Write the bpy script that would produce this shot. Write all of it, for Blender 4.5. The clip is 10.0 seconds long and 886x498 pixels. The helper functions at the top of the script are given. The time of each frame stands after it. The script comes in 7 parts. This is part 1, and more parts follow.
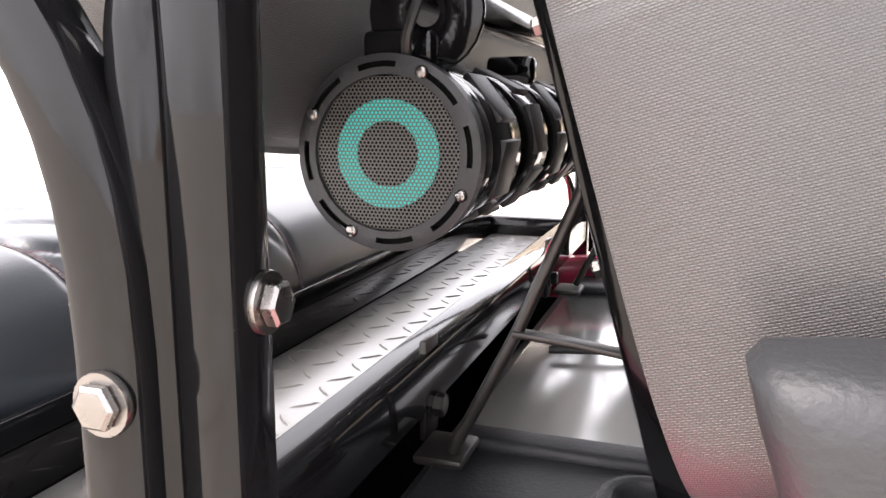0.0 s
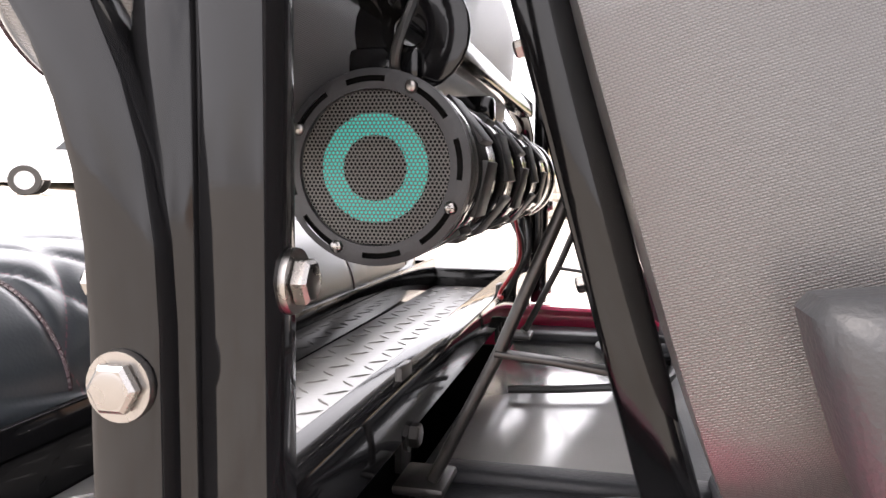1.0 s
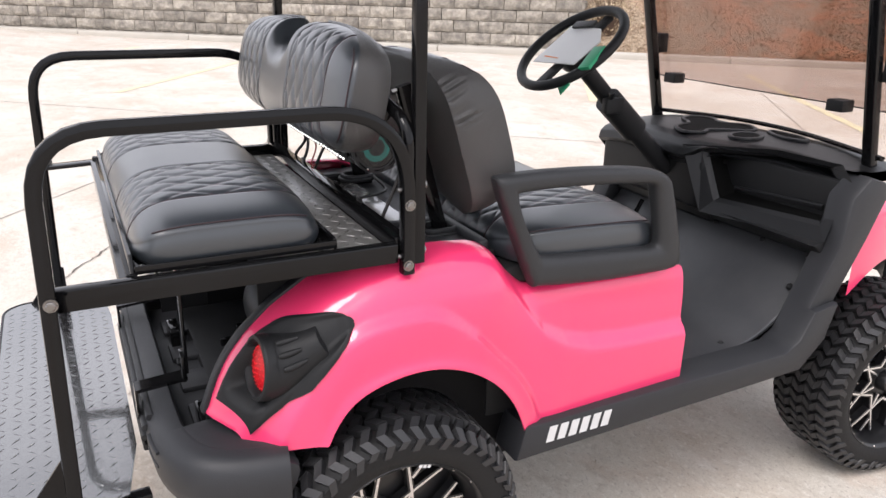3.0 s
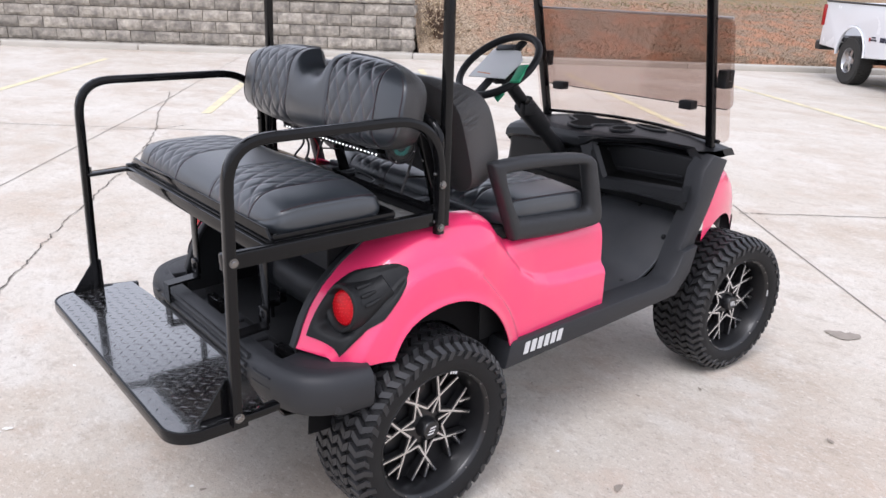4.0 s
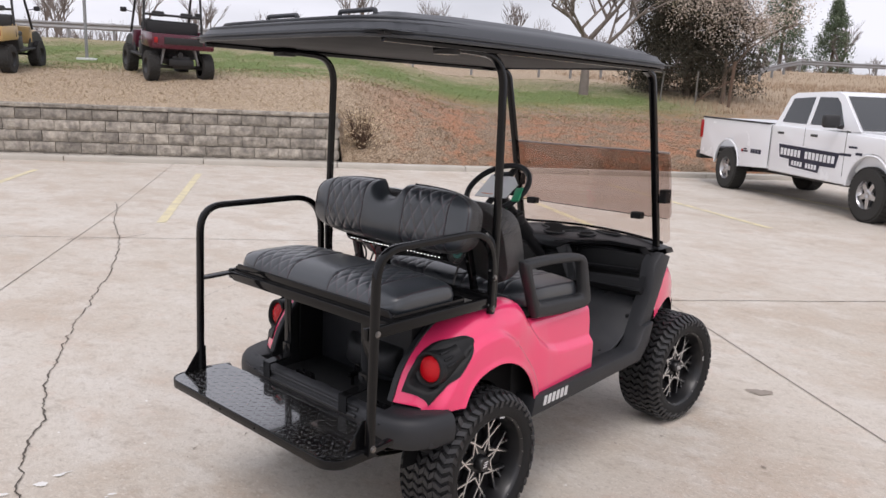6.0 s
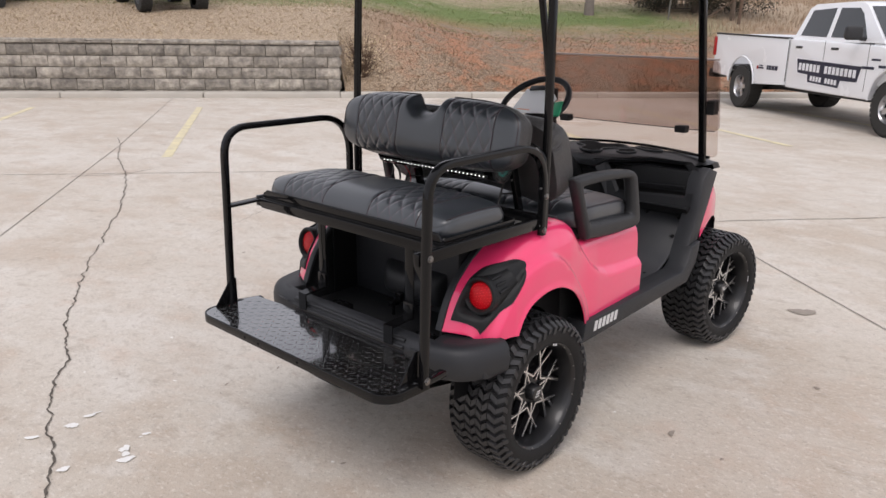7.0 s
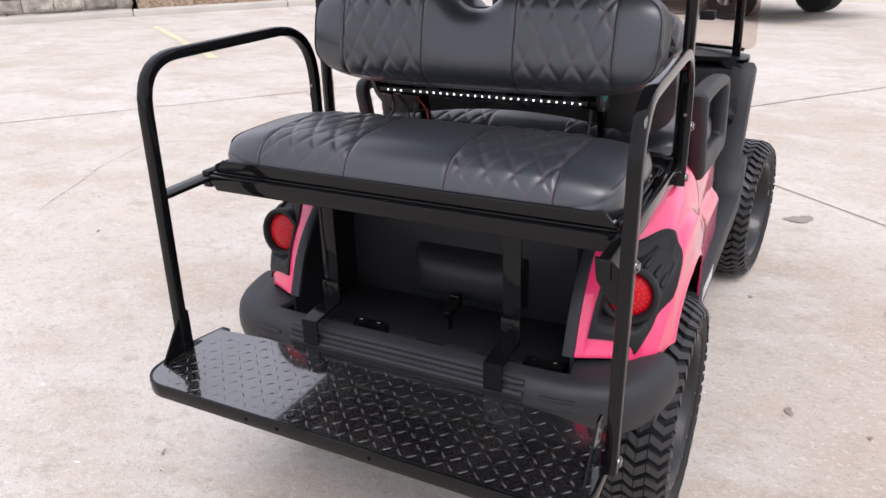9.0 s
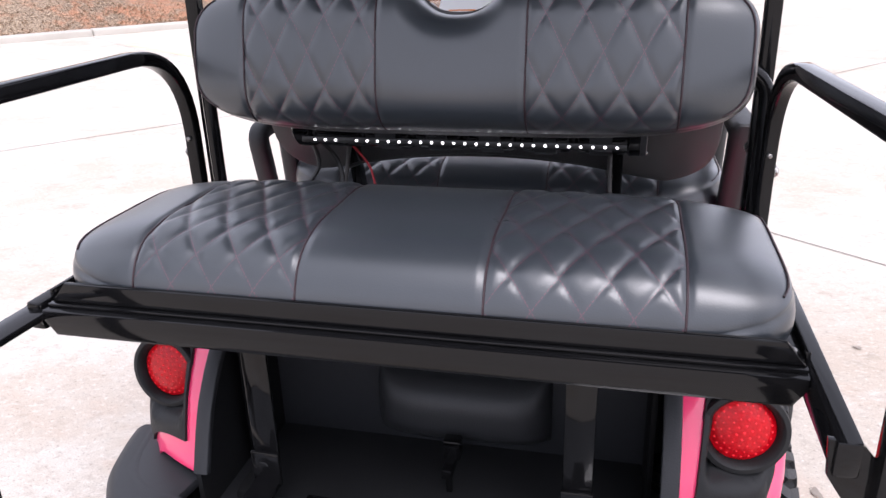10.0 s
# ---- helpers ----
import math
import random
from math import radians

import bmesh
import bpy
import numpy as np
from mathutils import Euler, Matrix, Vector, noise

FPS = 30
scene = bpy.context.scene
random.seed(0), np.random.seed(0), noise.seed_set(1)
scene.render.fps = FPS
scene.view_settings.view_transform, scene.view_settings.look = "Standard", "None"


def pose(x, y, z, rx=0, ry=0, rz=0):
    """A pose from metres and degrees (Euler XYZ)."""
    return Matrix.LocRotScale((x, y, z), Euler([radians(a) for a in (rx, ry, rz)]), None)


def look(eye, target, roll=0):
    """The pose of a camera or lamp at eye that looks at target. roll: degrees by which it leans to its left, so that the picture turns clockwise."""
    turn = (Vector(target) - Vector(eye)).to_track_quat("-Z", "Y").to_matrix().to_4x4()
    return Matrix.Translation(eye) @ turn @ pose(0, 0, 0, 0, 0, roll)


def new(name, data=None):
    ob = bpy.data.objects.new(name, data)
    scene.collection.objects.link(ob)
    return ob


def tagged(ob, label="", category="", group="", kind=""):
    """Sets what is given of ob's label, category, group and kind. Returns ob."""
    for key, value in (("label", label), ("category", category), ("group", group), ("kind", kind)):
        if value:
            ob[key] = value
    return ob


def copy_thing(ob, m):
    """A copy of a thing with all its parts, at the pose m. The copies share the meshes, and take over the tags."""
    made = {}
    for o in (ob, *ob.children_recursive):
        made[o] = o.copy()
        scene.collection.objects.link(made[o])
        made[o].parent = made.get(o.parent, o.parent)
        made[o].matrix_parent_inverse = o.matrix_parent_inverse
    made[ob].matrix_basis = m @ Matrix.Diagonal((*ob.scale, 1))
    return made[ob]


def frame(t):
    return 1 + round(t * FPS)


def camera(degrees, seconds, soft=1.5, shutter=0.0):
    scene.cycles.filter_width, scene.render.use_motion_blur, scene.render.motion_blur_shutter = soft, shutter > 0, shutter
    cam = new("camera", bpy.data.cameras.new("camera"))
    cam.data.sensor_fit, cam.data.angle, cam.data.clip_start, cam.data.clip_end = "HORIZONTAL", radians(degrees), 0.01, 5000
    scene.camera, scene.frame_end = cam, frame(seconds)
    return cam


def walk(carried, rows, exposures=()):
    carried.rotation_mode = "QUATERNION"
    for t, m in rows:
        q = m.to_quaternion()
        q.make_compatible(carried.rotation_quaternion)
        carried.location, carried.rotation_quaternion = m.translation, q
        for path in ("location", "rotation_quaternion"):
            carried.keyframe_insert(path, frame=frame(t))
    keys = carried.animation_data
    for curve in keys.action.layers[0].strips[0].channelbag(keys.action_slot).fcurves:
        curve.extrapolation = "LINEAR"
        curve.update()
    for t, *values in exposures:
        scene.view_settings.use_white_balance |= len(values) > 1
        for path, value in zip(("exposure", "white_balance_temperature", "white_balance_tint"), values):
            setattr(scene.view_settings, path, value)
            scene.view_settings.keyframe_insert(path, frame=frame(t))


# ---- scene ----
cam = camera(60.8, 10.0)
PATH = [
    (0, (0.218, -0.692, 1.118), (-0.415, 1.171, 0.758), 0.2),
    (0.5, (0.185, -0.686, 1.079), (-0.35, 1.233, 0.9), 0.3),
    (1, (0.183, -0.704, 1.086), (-0.256, 1.24, 0.915), 0.6),
    (1.5, (0.177, -0.92, 1.177), (0.015, 1.048, 0.861), 1.0),
    (2, (0.028, -1.229, 1.298), (0.303, 0.7, 0.849), 0.7),
    (2.5, (-0.213, -1.548, 1.374), (0.395, 0.269, 0.799), 1.1),
    (3, (-0.521, -1.76, 1.425), (0.33, -0.078, 0.757), 1.3),
    (3.2, (-0.67, -1.821, 1.443), (0.264, -0.195, 0.748), 1.3),
    (4.3, (-1.431, -2.051, 1.566), (-0.119, -0.673, 0.95), 2.4),
    (4.5, (-1.553, -2.058, 1.59), (-0.197, -0.703, 1.02), 2.5),
    (5, (-1.809, -2.04, 1.644), (-0.378, -0.714, 1.203), 2.6),
    (5.2, (-1.888, -2.044, 1.664), (-0.433, -0.731, 1.265), 2.7),
    (6.3, (-2.169, -2.244, 1.678), (-0.716, -0.928, 1.282), 1.9),
    (6.5, (-2.162, -2.225, 1.637), (-0.723, -0.905, 1.208), 1.3),
    (7, (-2.107, -1.969, 1.591), (-0.685, -0.683, 1.024), 0.7),
    (7.5, (-2.02, -1.676, 1.515), (-0.589, -0.452, 0.841), -0.0),
    (8, (-1.888, -1.377, 1.466), (-0.419, -0.25, 0.712), -0.6),
    (8.5, (-1.806, -1.081, 1.451), (-0.264, -0.076, 0.668), -1.3),
    (9, (-1.716, -0.771, 1.459), (-0.081, 0.071, 0.672), -1.6),
    (9.5, (-1.474, -0.517, 1.421), (0.254, 0.131, 0.651), -1.8),
    (10, (-1.225, -0.269, 1.378), (0.576, 0.177, 0.633), -1.8),
]
walk(cam, [(t, look(eye, target, roll)) for t, eye, target, roll in PATH],
     [(0, 2.6, 6700, 17), (1.0, 2.45, 6750, 17), (1.5, 2.05, 6950, 17), (2.0, 1.28, 7050, 17), (2.4, 1.0, 6850, 16), (3.0, 0.88, 6400, 15), (4.5, 0.52, 5950, 17), (5.2, 0.36, 6050, 18), (6.5, 0.15, 6500, 16), (7.5, 0.25, 6350, 16), (9.0, 0.62, 6200, 18), (10.0, 1.05, 6050, 20)])

# ---- world and sun: a bright overcast day ----
world = bpy.data.worlds.new("overcast_sky")
scene.world = world
world.use_nodes = True
wn, wl = world.node_tree.nodes, world.node_tree.links
wn.clear()
w_out, w_bg = wn.new("ShaderNodeOutputWorld"), wn.new("ShaderNodeBackground")
w_sky, w_sat, w_mix = wn.new("ShaderNodeTexSky"), wn.new("ShaderNodeHueSaturation"), wn.new("ShaderNodeMix")
w_co, w_map, w_noise, w_ramp = wn.new("ShaderNodeTexCoord"), wn.new("ShaderNodeMapping"), wn.new("ShaderNodeTexNoise"), wn.new("ShaderNodeValToRGB")
w_sky.sky_type, w_sky.sun_disc = "NISHITA", False
w_sky.sun_elevation, w_sky.sun_rotation = radians(52), radians(200)
w_sky.air_density, w_sky.dust_density = 1.0, 4.0
w_sat.inputs["Saturation"].default_value = 0.45
w_map.inputs["Scale"].default_value = (1.2, 1.2, 4.0)
w_noise.inputs["Scale"].default_value, w_noise.inputs["Detail"].default_value = 1.6, 6.0
w_ramp.color_ramp.elements[0].position, w_ramp.color_ramp.elements[1].position = 0.30, 0.62
w_ramp.color_ramp.elements[0].color, w_ramp.color_ramp.elements[1].color = (0.45, 0.45, 0.45, 1), (0.95, 0.95, 0.95, 1)
w_mix.data_type = "RGBA"
w_mix.inputs[7].default_value = (9.0, 9.2, 9.6, 1)
wl.new(w_co.outputs["Generated"], w_map.inputs["Vector"])
wl.new(w_map.outputs["Vector"], w_noise.inputs["Vector"])
wl.new(w_noise.outputs["Fac"], w_ramp.inputs["Fac"])
wl.new(w_sky.outputs["Color"], w_sat.inputs["Color"])
wl.new(w_ramp.outputs["Color"], w_mix.inputs[0])
wl.new(w_sat.outputs["Color"], w_mix.inputs[6])
wl.new(w_mix.outputs[2], w_bg.inputs["Color"])
wl.new(w_bg.outputs["Background"], w_out.inputs["Surface"])
w_bg.inputs["Strength"].default_value = 0.095
sun_data = bpy.data.lights.new("sun", "SUN")
sun_data.energy, sun_data.angle, sun_data.color = 1.1, radians(25), (1.0, 0.96, 0.9)
sun = new("sun", sun_data)
sun.matrix_world = look((0, 0, 0), (0.5, 0.25, -0.85))


# ---- materials ----
def nodes_of(name):
    m = bpy.data.materials.new(name)
    m.use_nodes = True
    return m, m.node_tree.nodes, m.node_tree.links, m.node_tree.nodes["Principled BSDF"]


def material(name, base, rough=0.5, metal=0.0, vary=0.12, scale=8.0, bump=0.0, bump_scale=200.0, coat=0.0, spec=0.5,
             piece=0.0, second=None, second_scale=1.5, second_sharp=0.12, rough_vary=0.08):
    """A surface with variation at two scales: grain, larger stains, uneven gloss and fine relief."""
    m, n, l, p = nodes_of(name)
    co = n.new("ShaderNodeTexCoord")
    big, fine = n.new("ShaderNodeTexNoise"), n.new("ShaderNodeTexNoise")
    big.inputs["Scale"].default_value, big.inputs["Detail"].default_value = scale, 5.0
    fine.inputs["Scale"].default_value, fine.inputs["Detail"].default_value = bump_scale, 3.0
    where = co.outputs["Object"]
    if piece:
        own, shift = n.new("ShaderNodeObjectInfo"), n.new("ShaderNodeVectorMath")
        shift.operation = "MULTIPLY_ADD"
        l.new(own.outputs["Random"], shift.inputs[0])
        shift.inputs[1].default_value = (37.0, 53.0, 71.0)
        l.new(where, shift.inputs[2])
        where = shift.outputs["Vector"]
    for t in (big, fine):
        l.new(where, t.inputs["Vector"])
    mix = n.new("ShaderNodeMix")
    mix.data_type = "RGBA"
    mix.inputs[6].default_value = (*[max(0, c * (1 - vary)) for c in base], 1)
    mix.inputs[7].default_value = (*[min(1, c * (1 + vary)) for c in base], 1)
    l.new(big.outputs["Fac"], mix.inputs[0])
    colour = mix.outputs[2]
    if second:
        stain, ramp, over = n.new("ShaderNodeTexNoise"), n.new("ShaderNodeValToRGB"), n.new("ShaderNodeMix")
        over.data_type = "RGBA"
        stain.inputs["Scale"].default_value, stain.inputs["Detail"].default_value, stain.inputs["Roughness"].default_value = second_scale, 8.0, 0.62
        ramp.color_ramp.elements[0].position, ramp.color_ramp.elements[1].position = 0.5 - second_sharp / 2, 0.5 + second_sharp
        l.new(where, stain.inputs["Vector"])
        l.new(stain.outputs["Fac"], ramp.inputs["Fac"])
        l.new(ramp.outputs["Color"], over.inputs[0])
        l.new(colour, over.inputs[6])
        over.inputs[7].default_value = (*second, 1)
        colour = over.outputs[2]
    if piece:
        info, span, hsv = n.new("ShaderNodeObjectInfo"), n.new("ShaderNodeMapRange"), n.new("ShaderNodeHueSaturation")
        span.inputs["To Min"].default_value, span.inputs["To Max"].default_value = 1 - piece, 1 + piece
        l.new(info.outputs["Random"], span.inputs["Value"])
        l.new(span.outputs["Result"], hsv.inputs["Value"])
        l.new(colour, hsv.inputs["Color"])
        colour = hsv.outputs["Color"]
    l.new(colour, p.inputs["Base Color"])
    rr = n.new("ShaderNodeMapRange")
    rr.inputs["To Min"].default_value, rr.inputs["To Max"].default_value = max(0.02, rough - rough_vary), min(1, rough + rough_vary)
    l.new(big.outputs["Fac"], rr.inputs["Value"])
    l.new(rr.outputs["Result"], p.inputs["Roughness"])
    p.inputs["Metallic"].default_value = metal
    p.inputs["Specular IOR Level"].default_value = spec
    p.inputs["Coat Weight"].default_value, p.inputs["Coat Roughness"].default_value = coat, 0.05
    if bump:
        b = n.new("ShaderNodeBump")
        b.inputs["Strength"].default_value, b.inputs["Distance"].default_value = bump, 0.002
        l.new(fine.outputs["Fac"], b.inputs["Height"])
        l.new(b.outputs["Normal"], p.inputs["Normal"])
    return m


def glowing(name, colour, strength):
    m, n, l, p = nodes_of(name)
    p.inputs["Base Color"].default_value = (*colour, 1)
    p.inputs["Emission Color"].default_value, p.inputs["Emission Strength"].default_value = (*colour, 1), strength
    return m


def tinted_glass(name, colour, rough=0.02, alpha=0.35):
    """Thin sheet: part clear, part tinted gloss."""
    m, n, l, p = nodes_of(name)
    n.remove(p)
    clear, gloss, mix, fres = n.new("ShaderNodeBsdfTransparent"), n.new("ShaderNodeBsdfGlossy"), n.new("ShaderNodeMixShader"), n.new("ShaderNodeLayerWeight")
    clear.inputs["Color"].default_value = (*colour, 1)
    gloss.inputs["Roughness"].default_value = rough
    fres.inputs["Blend"].default_value = 0.5
    power, gain = n.new("ShaderNodeMath"), n.new("ShaderNodeMath")
    power.operation, gain.operation = "POWER", "MULTIPLY_ADD"
    power.inputs[1].default_value, gain.inputs[1].default_value, gain.inputs[2].default_value = 4.0, 0.6, 0.03
    l.new(fres.outputs["Facing"], power.inputs[0])
    l.new(power.outputs[0], gain.inputs[0])
    l.new(gain.outputs[0], mix.inputs["Fac"])
    l.new(clear.outputs["BSDF"], mix.inputs[1])
    l.new(gloss.outputs["BSDF"], mix.inputs[2])
    l.new(mix.outputs["Shader"], n["Material Output"].inputs["Surface"])
    return m


def leather(name, base, stitch):
    """Soft vinyl with a fine grain; where the mesh carries quilt coordinates, a dashed thread runs along the diamonds."""
    m, n, l, p = nodes_of(name)
    co, grain, big = n.new("ShaderNodeTexCoord"), n.new("ShaderNodeTexVoronoi"), n.new("ShaderNodeTexNoise")
    grain.inputs["Scale"].default_value, big.inputs["Scale"].default_value = 420.0, 6.0
    l.new(co.outputs["Object"], grain.inputs["Vector"])
    l.new(co.outputs["Object"], big.inputs["Vector"])
    uv = n.new("ShaderNodeUVMap")
    uv.uv_map = "quilt"
    sep = n.new("ShaderNodeSeparateXYZ")
    l.new(uv.outputs["UV"], sep.inputs["Vector"])

    def maths(op, a, b=None, c=None):
        k = n.new("ShaderNodeMath")
        k.operation = op
        for i, v in enumerate((a, b, c)):
            if v is None:
                continue
            if isinstance(v, (int, float)):
                k.inputs[i].default_value = v
            else:
                l.new(v, k.inputs[i])
        return k.outputs[0]

    masks = []
    for sign in (1, -1):
        run = maths("MULTIPLY_ADD", sep.outputs["Y"], sign, sep.outputs["X"])
        near = maths("ABSOLUTE", maths("SUBTRACT", maths("FRACT", run), 0.5))
        line = maths("GREATER_THAN", near, 0.486)
        along = maths("MULTIPLY_ADD", sep.outputs["Y"], -sign, sep.outputs["X"])
        dash = maths("GREATER_THAN", maths("FRACT", maths("MULTIPLY", along, 9.0)), 0.3)
        masks.append(maths("MULTIPLY", line, dash))
    thread = maths("MAXIMUM", masks[0], masks[1])
    inside = maths("LESS_THAN", maths("ABSOLUTE", sep.outputs["X"]), 90.0)
    thread = maths("MULTIPLY", thread, inside)
    mix, vary = n.new("ShaderNodeMix"), n.new("ShaderNodeMix")
    mix.data_type = vary.data_type = "RGBA"
    vary.inputs[6].default_value, vary.inputs[7].default_value = (*[c * 0.85 for c in base], 1), (*[c * 1.18 for c in base], 1)
    l.new(big.outputs["Fac"], vary.inputs[0])
    l.new(vary.outputs[2], mix.inputs[6])
    mix.inputs[7].default_value = (*stitch, 1)
    l.new(thread, mix.inputs[0])
    l.new(mix.outputs[2], p.inputs["Base Color"])
    rr = n.new("ShaderNodeMapRange")
    rr.inputs["To Min"].default_value, rr.inputs["To Max"].default_value = 0.26, 0.38
    l.new(big.outputs["Fac"], rr.inputs["Value"])
    l.new(rr.outputs["Result"], p.inputs["Roughness"])
    p.inputs["Specular IOR Level"].default_value = 0.5
    p.inputs["Coat Weight"].default_value, p.inputs["Coat Roughness"].default_value = 0.8, 0.35
    b = n.new("ShaderNodeBump")
    b.inputs["Strength"].default_value, b.inputs["Distance"].default_value = 0.16, 0.0006
    l.new(grain.outputs["Distance"], b.inputs["Height"])
    l.new(b.outputs["Normal"], p.inputs["Normal"])
    return m


def carbon_vinyl(name, base):
    """Vinyl embossed with a small woven pattern."""
    m, n, l, p = nodes_of(name)
    co, mp = n.new("ShaderNodeTexCoord"), n.new("ShaderNodeMapping")
    mp.inputs["Scale"].default_value = (250, 250, 250)
    chk, big = n.new("ShaderNodeTexBrick"), n.new("ShaderNodeTexNoise")
    big.inputs["Scale"].default_value = 5.0
    chk.inputs["Color1"].default_value = chk.inputs["Color2"].default_value = (1, 1, 1, 1)
    chk.inputs["Mortar"].default_value = (0, 0, 0, 1)
    chk.inputs["Scale"].default_value, chk.inputs["Mortar Size"].default_value, chk.inputs["Mortar Smooth"].default_value = 1.0, 0.09, 0.6
    sep, com = n.new("ShaderNodeSeparateXYZ"), n.new("ShaderNodeCombineXYZ")
    l.new(co.outputs["Object"], mp.inputs["Vector"])
    l.new(mp.outputs["Vector"], sep.inputs["Vector"])
    add = n.new("ShaderNodeMath")
    l.new(sep.outputs["X"], add.inputs[0])
    l.new(sep.outputs["Z"], add.inputs[1])
    l.new(add.outputs[0], com.inputs["X"])
    l.new(sep.outputs["Y"], com.inputs["Y"])
    l.new(com.outputs["Vector"], chk.inputs["Vector"])
    l.new(co.outputs["Object"], big.inputs["Vector"])
    mix = n.new("ShaderNodeMix")
    mix.data_type = "RGBA"
    mix.inputs[6].default_value, mix.inputs[7].default_value = (*[c * 0.75 for c in base], 1), (*[c * 1.15 for c in base], 1)
    l.new(chk.outputs["Color"], mix.inputs[0])
    l.new(mix.outputs[2], p.inputs["Base Color"])
    rr = n.new("ShaderNodeMapRange")
    rr.inputs["To Min"].default_value, rr.inputs["To Max"].default_value = 0.28, 0.42
    l.new(big.outputs["Fac"], rr.inputs["Value"])
    l.new(rr.outputs["Result"], p.inputs["Roughness"])
    p.inputs["Coat Weight"].default_value, p.inputs["Coat Roughness"].default_value = 0.3, 0.3
    b = n.new("ShaderNodeBump")
    b.inputs["Strength"].default_value, b.inputs["Distance"].default_value = 0.8, 0.0008
    l.new(chk.outputs["Color"], b.inputs["Height"])
    l.new(b.outputs["Normal"], p.inputs["Normal"])
    return m


def concrete(name):
    """Broom-finished slab: pale cement with tan and rusty blotches, dark specks and tyre grime."""
    m, n, l, p = nodes_of(name)
    co = n.new("ShaderNodeTexCoord")
    colour = None
    layers = ((0.35, 5, 0.40, 0.62, (0.63, 0.585, 0.52), (0.535, 0.475, 0.40)),
              (1.3, 9, 0.48, 0.60, None, (0.455, 0.36, 0.275)),
              (2.9, 9, 0.52, 0.62, None, (0.68, 0.65, 0.60)),
              (7.0, 9, 0.55, 0.66, None, (0.36, 0.295, 0.235)),
              (24.0, 9, 0.52, 0.64, None, (0.40, 0.35, 0.295)),
              (4.6, 9, 0.54, 0.68, None, (0.56, 0.40, 0.30)),
              (55.0, 5, 0.54, 0.64, None, (0.76, 0.72, 0.66)),
              (90.0, 4, 0.58, 0.66, None, (0.25, 0.215, 0.18)),
              (260.0, 3, 0.50, 0.64, None, (0.30, 0.26, 0.22)))
    for k, (scale, detail, lo, hi, base, over) in enumerate(layers):
        t, r, x, mp = n.new("ShaderNodeTexNoise"), n.new("ShaderNodeMapRange"), n.new("ShaderNodeMix"), n.new("ShaderNodeMapping")
        mp.inputs["Location"].default_value = (7.3 * k, 3.1 * k, 0)
        mp.inputs["Rotation"].default_value = (0, 0, 0.7 * k)
        mp.inputs["Scale"].default_value = (1.0, 0.7, 1.0)
        t.inputs["Scale"].default_value, t.inputs["Detail"].default_value, t.inputs["Roughness"].default_value = scale, detail, 0.68
        r.inputs["From Min"].default_value, r.inputs["From Max"].default_value = lo, hi
        r.inputs["To Max"].default_value = (1.0, 0.50, 0.45, 0.45, 0.48, 0.30, 0.45, 0.55, 0.42)[k]
        x.data_type = "RGBA"
        l.new(co.outputs["Object"], mp.inputs["Vector"])
        l.new(mp.outputs["Vector"], t.inputs["Vector"])
        l.new(t.outputs["Fac"], r.inputs["Value"])
        l.new(r.outputs["Result"], x.inputs[0])
        if base:
            x.inputs[6].default_value = (*base, 1)
        else:
            l.new(colour, x.inputs[6])
        x.inputs[7].default_value = (*over, 1)
        colour = x.outputs[2]
    l.new(colour, p.inputs["Base Color"])
    p.inputs["Roughness"].default_value, p.inputs["Specular IOR Level"].default_value = 0.82, 0.35
    g, b = n.new("ShaderNodeTexNoise"), n.new("ShaderNodeBump")
    g.inputs["Scale"].default_value, g.inputs["Detail"].default_value = 140.0, 4.0
    b.inputs["Strength"].default_value, b.inputs["Distance"].default_value = 0.7, 0.002
    l.new(co.outputs["Object"], g.inputs["Vector"])
    l.new(g.outputs["Fac"], b.inputs["Height"])
    l.new(b.outputs["Normal"], p.inputs["Normal"])
    return m


M_CONCRETE = concrete("concrete")
M_CURB = material("curb_concrete", (0.48, 0.45, 0.40), 0.85, vary=0.15, scale=2.0, bump=0.4, bump_scale=90)
M_JOINT = material("joint_filler", (0.21, 0.185, 0.16), 0.95, vary=0.3, scale=14)
M_CRACK = material("crack_dirt", (0.10, 0.085, 0.07), 0.95, vary=0.3, scale=20)
M_STRIPE = material("worn_yellow_paint", (0.70, 0.625, 0.39), 0.8, vary=0.15, scale=4, second=(0.52, 0.46, 0.36), second_scale=5.0, second_sharp=0.2)
M_WHITE_SPOT = material("white_paint_spill", (0.78, 0.77, 0.74), 0.7)
M_DARK_SPOT = material("oil_stain", (0.29, 0.25, 0.21), 0.75, vary=0.25, scale=20)
M_DASH = material("dash_plastic", (0.013, 0.0135, 0.015), 0.40, spec=0.32, vary=0.15, scale=7, bump=0.15, bump_scale=420)
M_BLOCK = material("split_face_block", (0.37, 0.335, 0.285), 0.92, vary=0.5, scale=16, bump=1.0, bump_scale=30, piece=0.22, second=(0.15, 0.135, 0.12), second_scale=5.0, second_sharp=0.20)
M_PINK = material("pink_paint", (0.88, 0.044, 0.158), 0.30, vary=0.03, scale=3, coat=1.0, rough_vary=0.04)
M_BLACK_STEEL = material("black_gloss_coat", (0.005, 0.005, 0.0055), 0.08, spec=0.27, vary=0.2, scale=9, bump=0.015, bump_scale=90, rough_vary=0.04)
M_BLACK_PLASTIC = material("black_textured_plastic", (0.013, 0.0135, 0.0145), 0.50, spec=0.25, vary=0.15, scale=10, bump=0.3, bump_scale=420)
M_BUMPER = material("bumper_plastic", (0.021, 0.022, 0.025), 0.50, spec=0.4, vary=0.15, scale=7, bump=0.2, bump_scale=380)
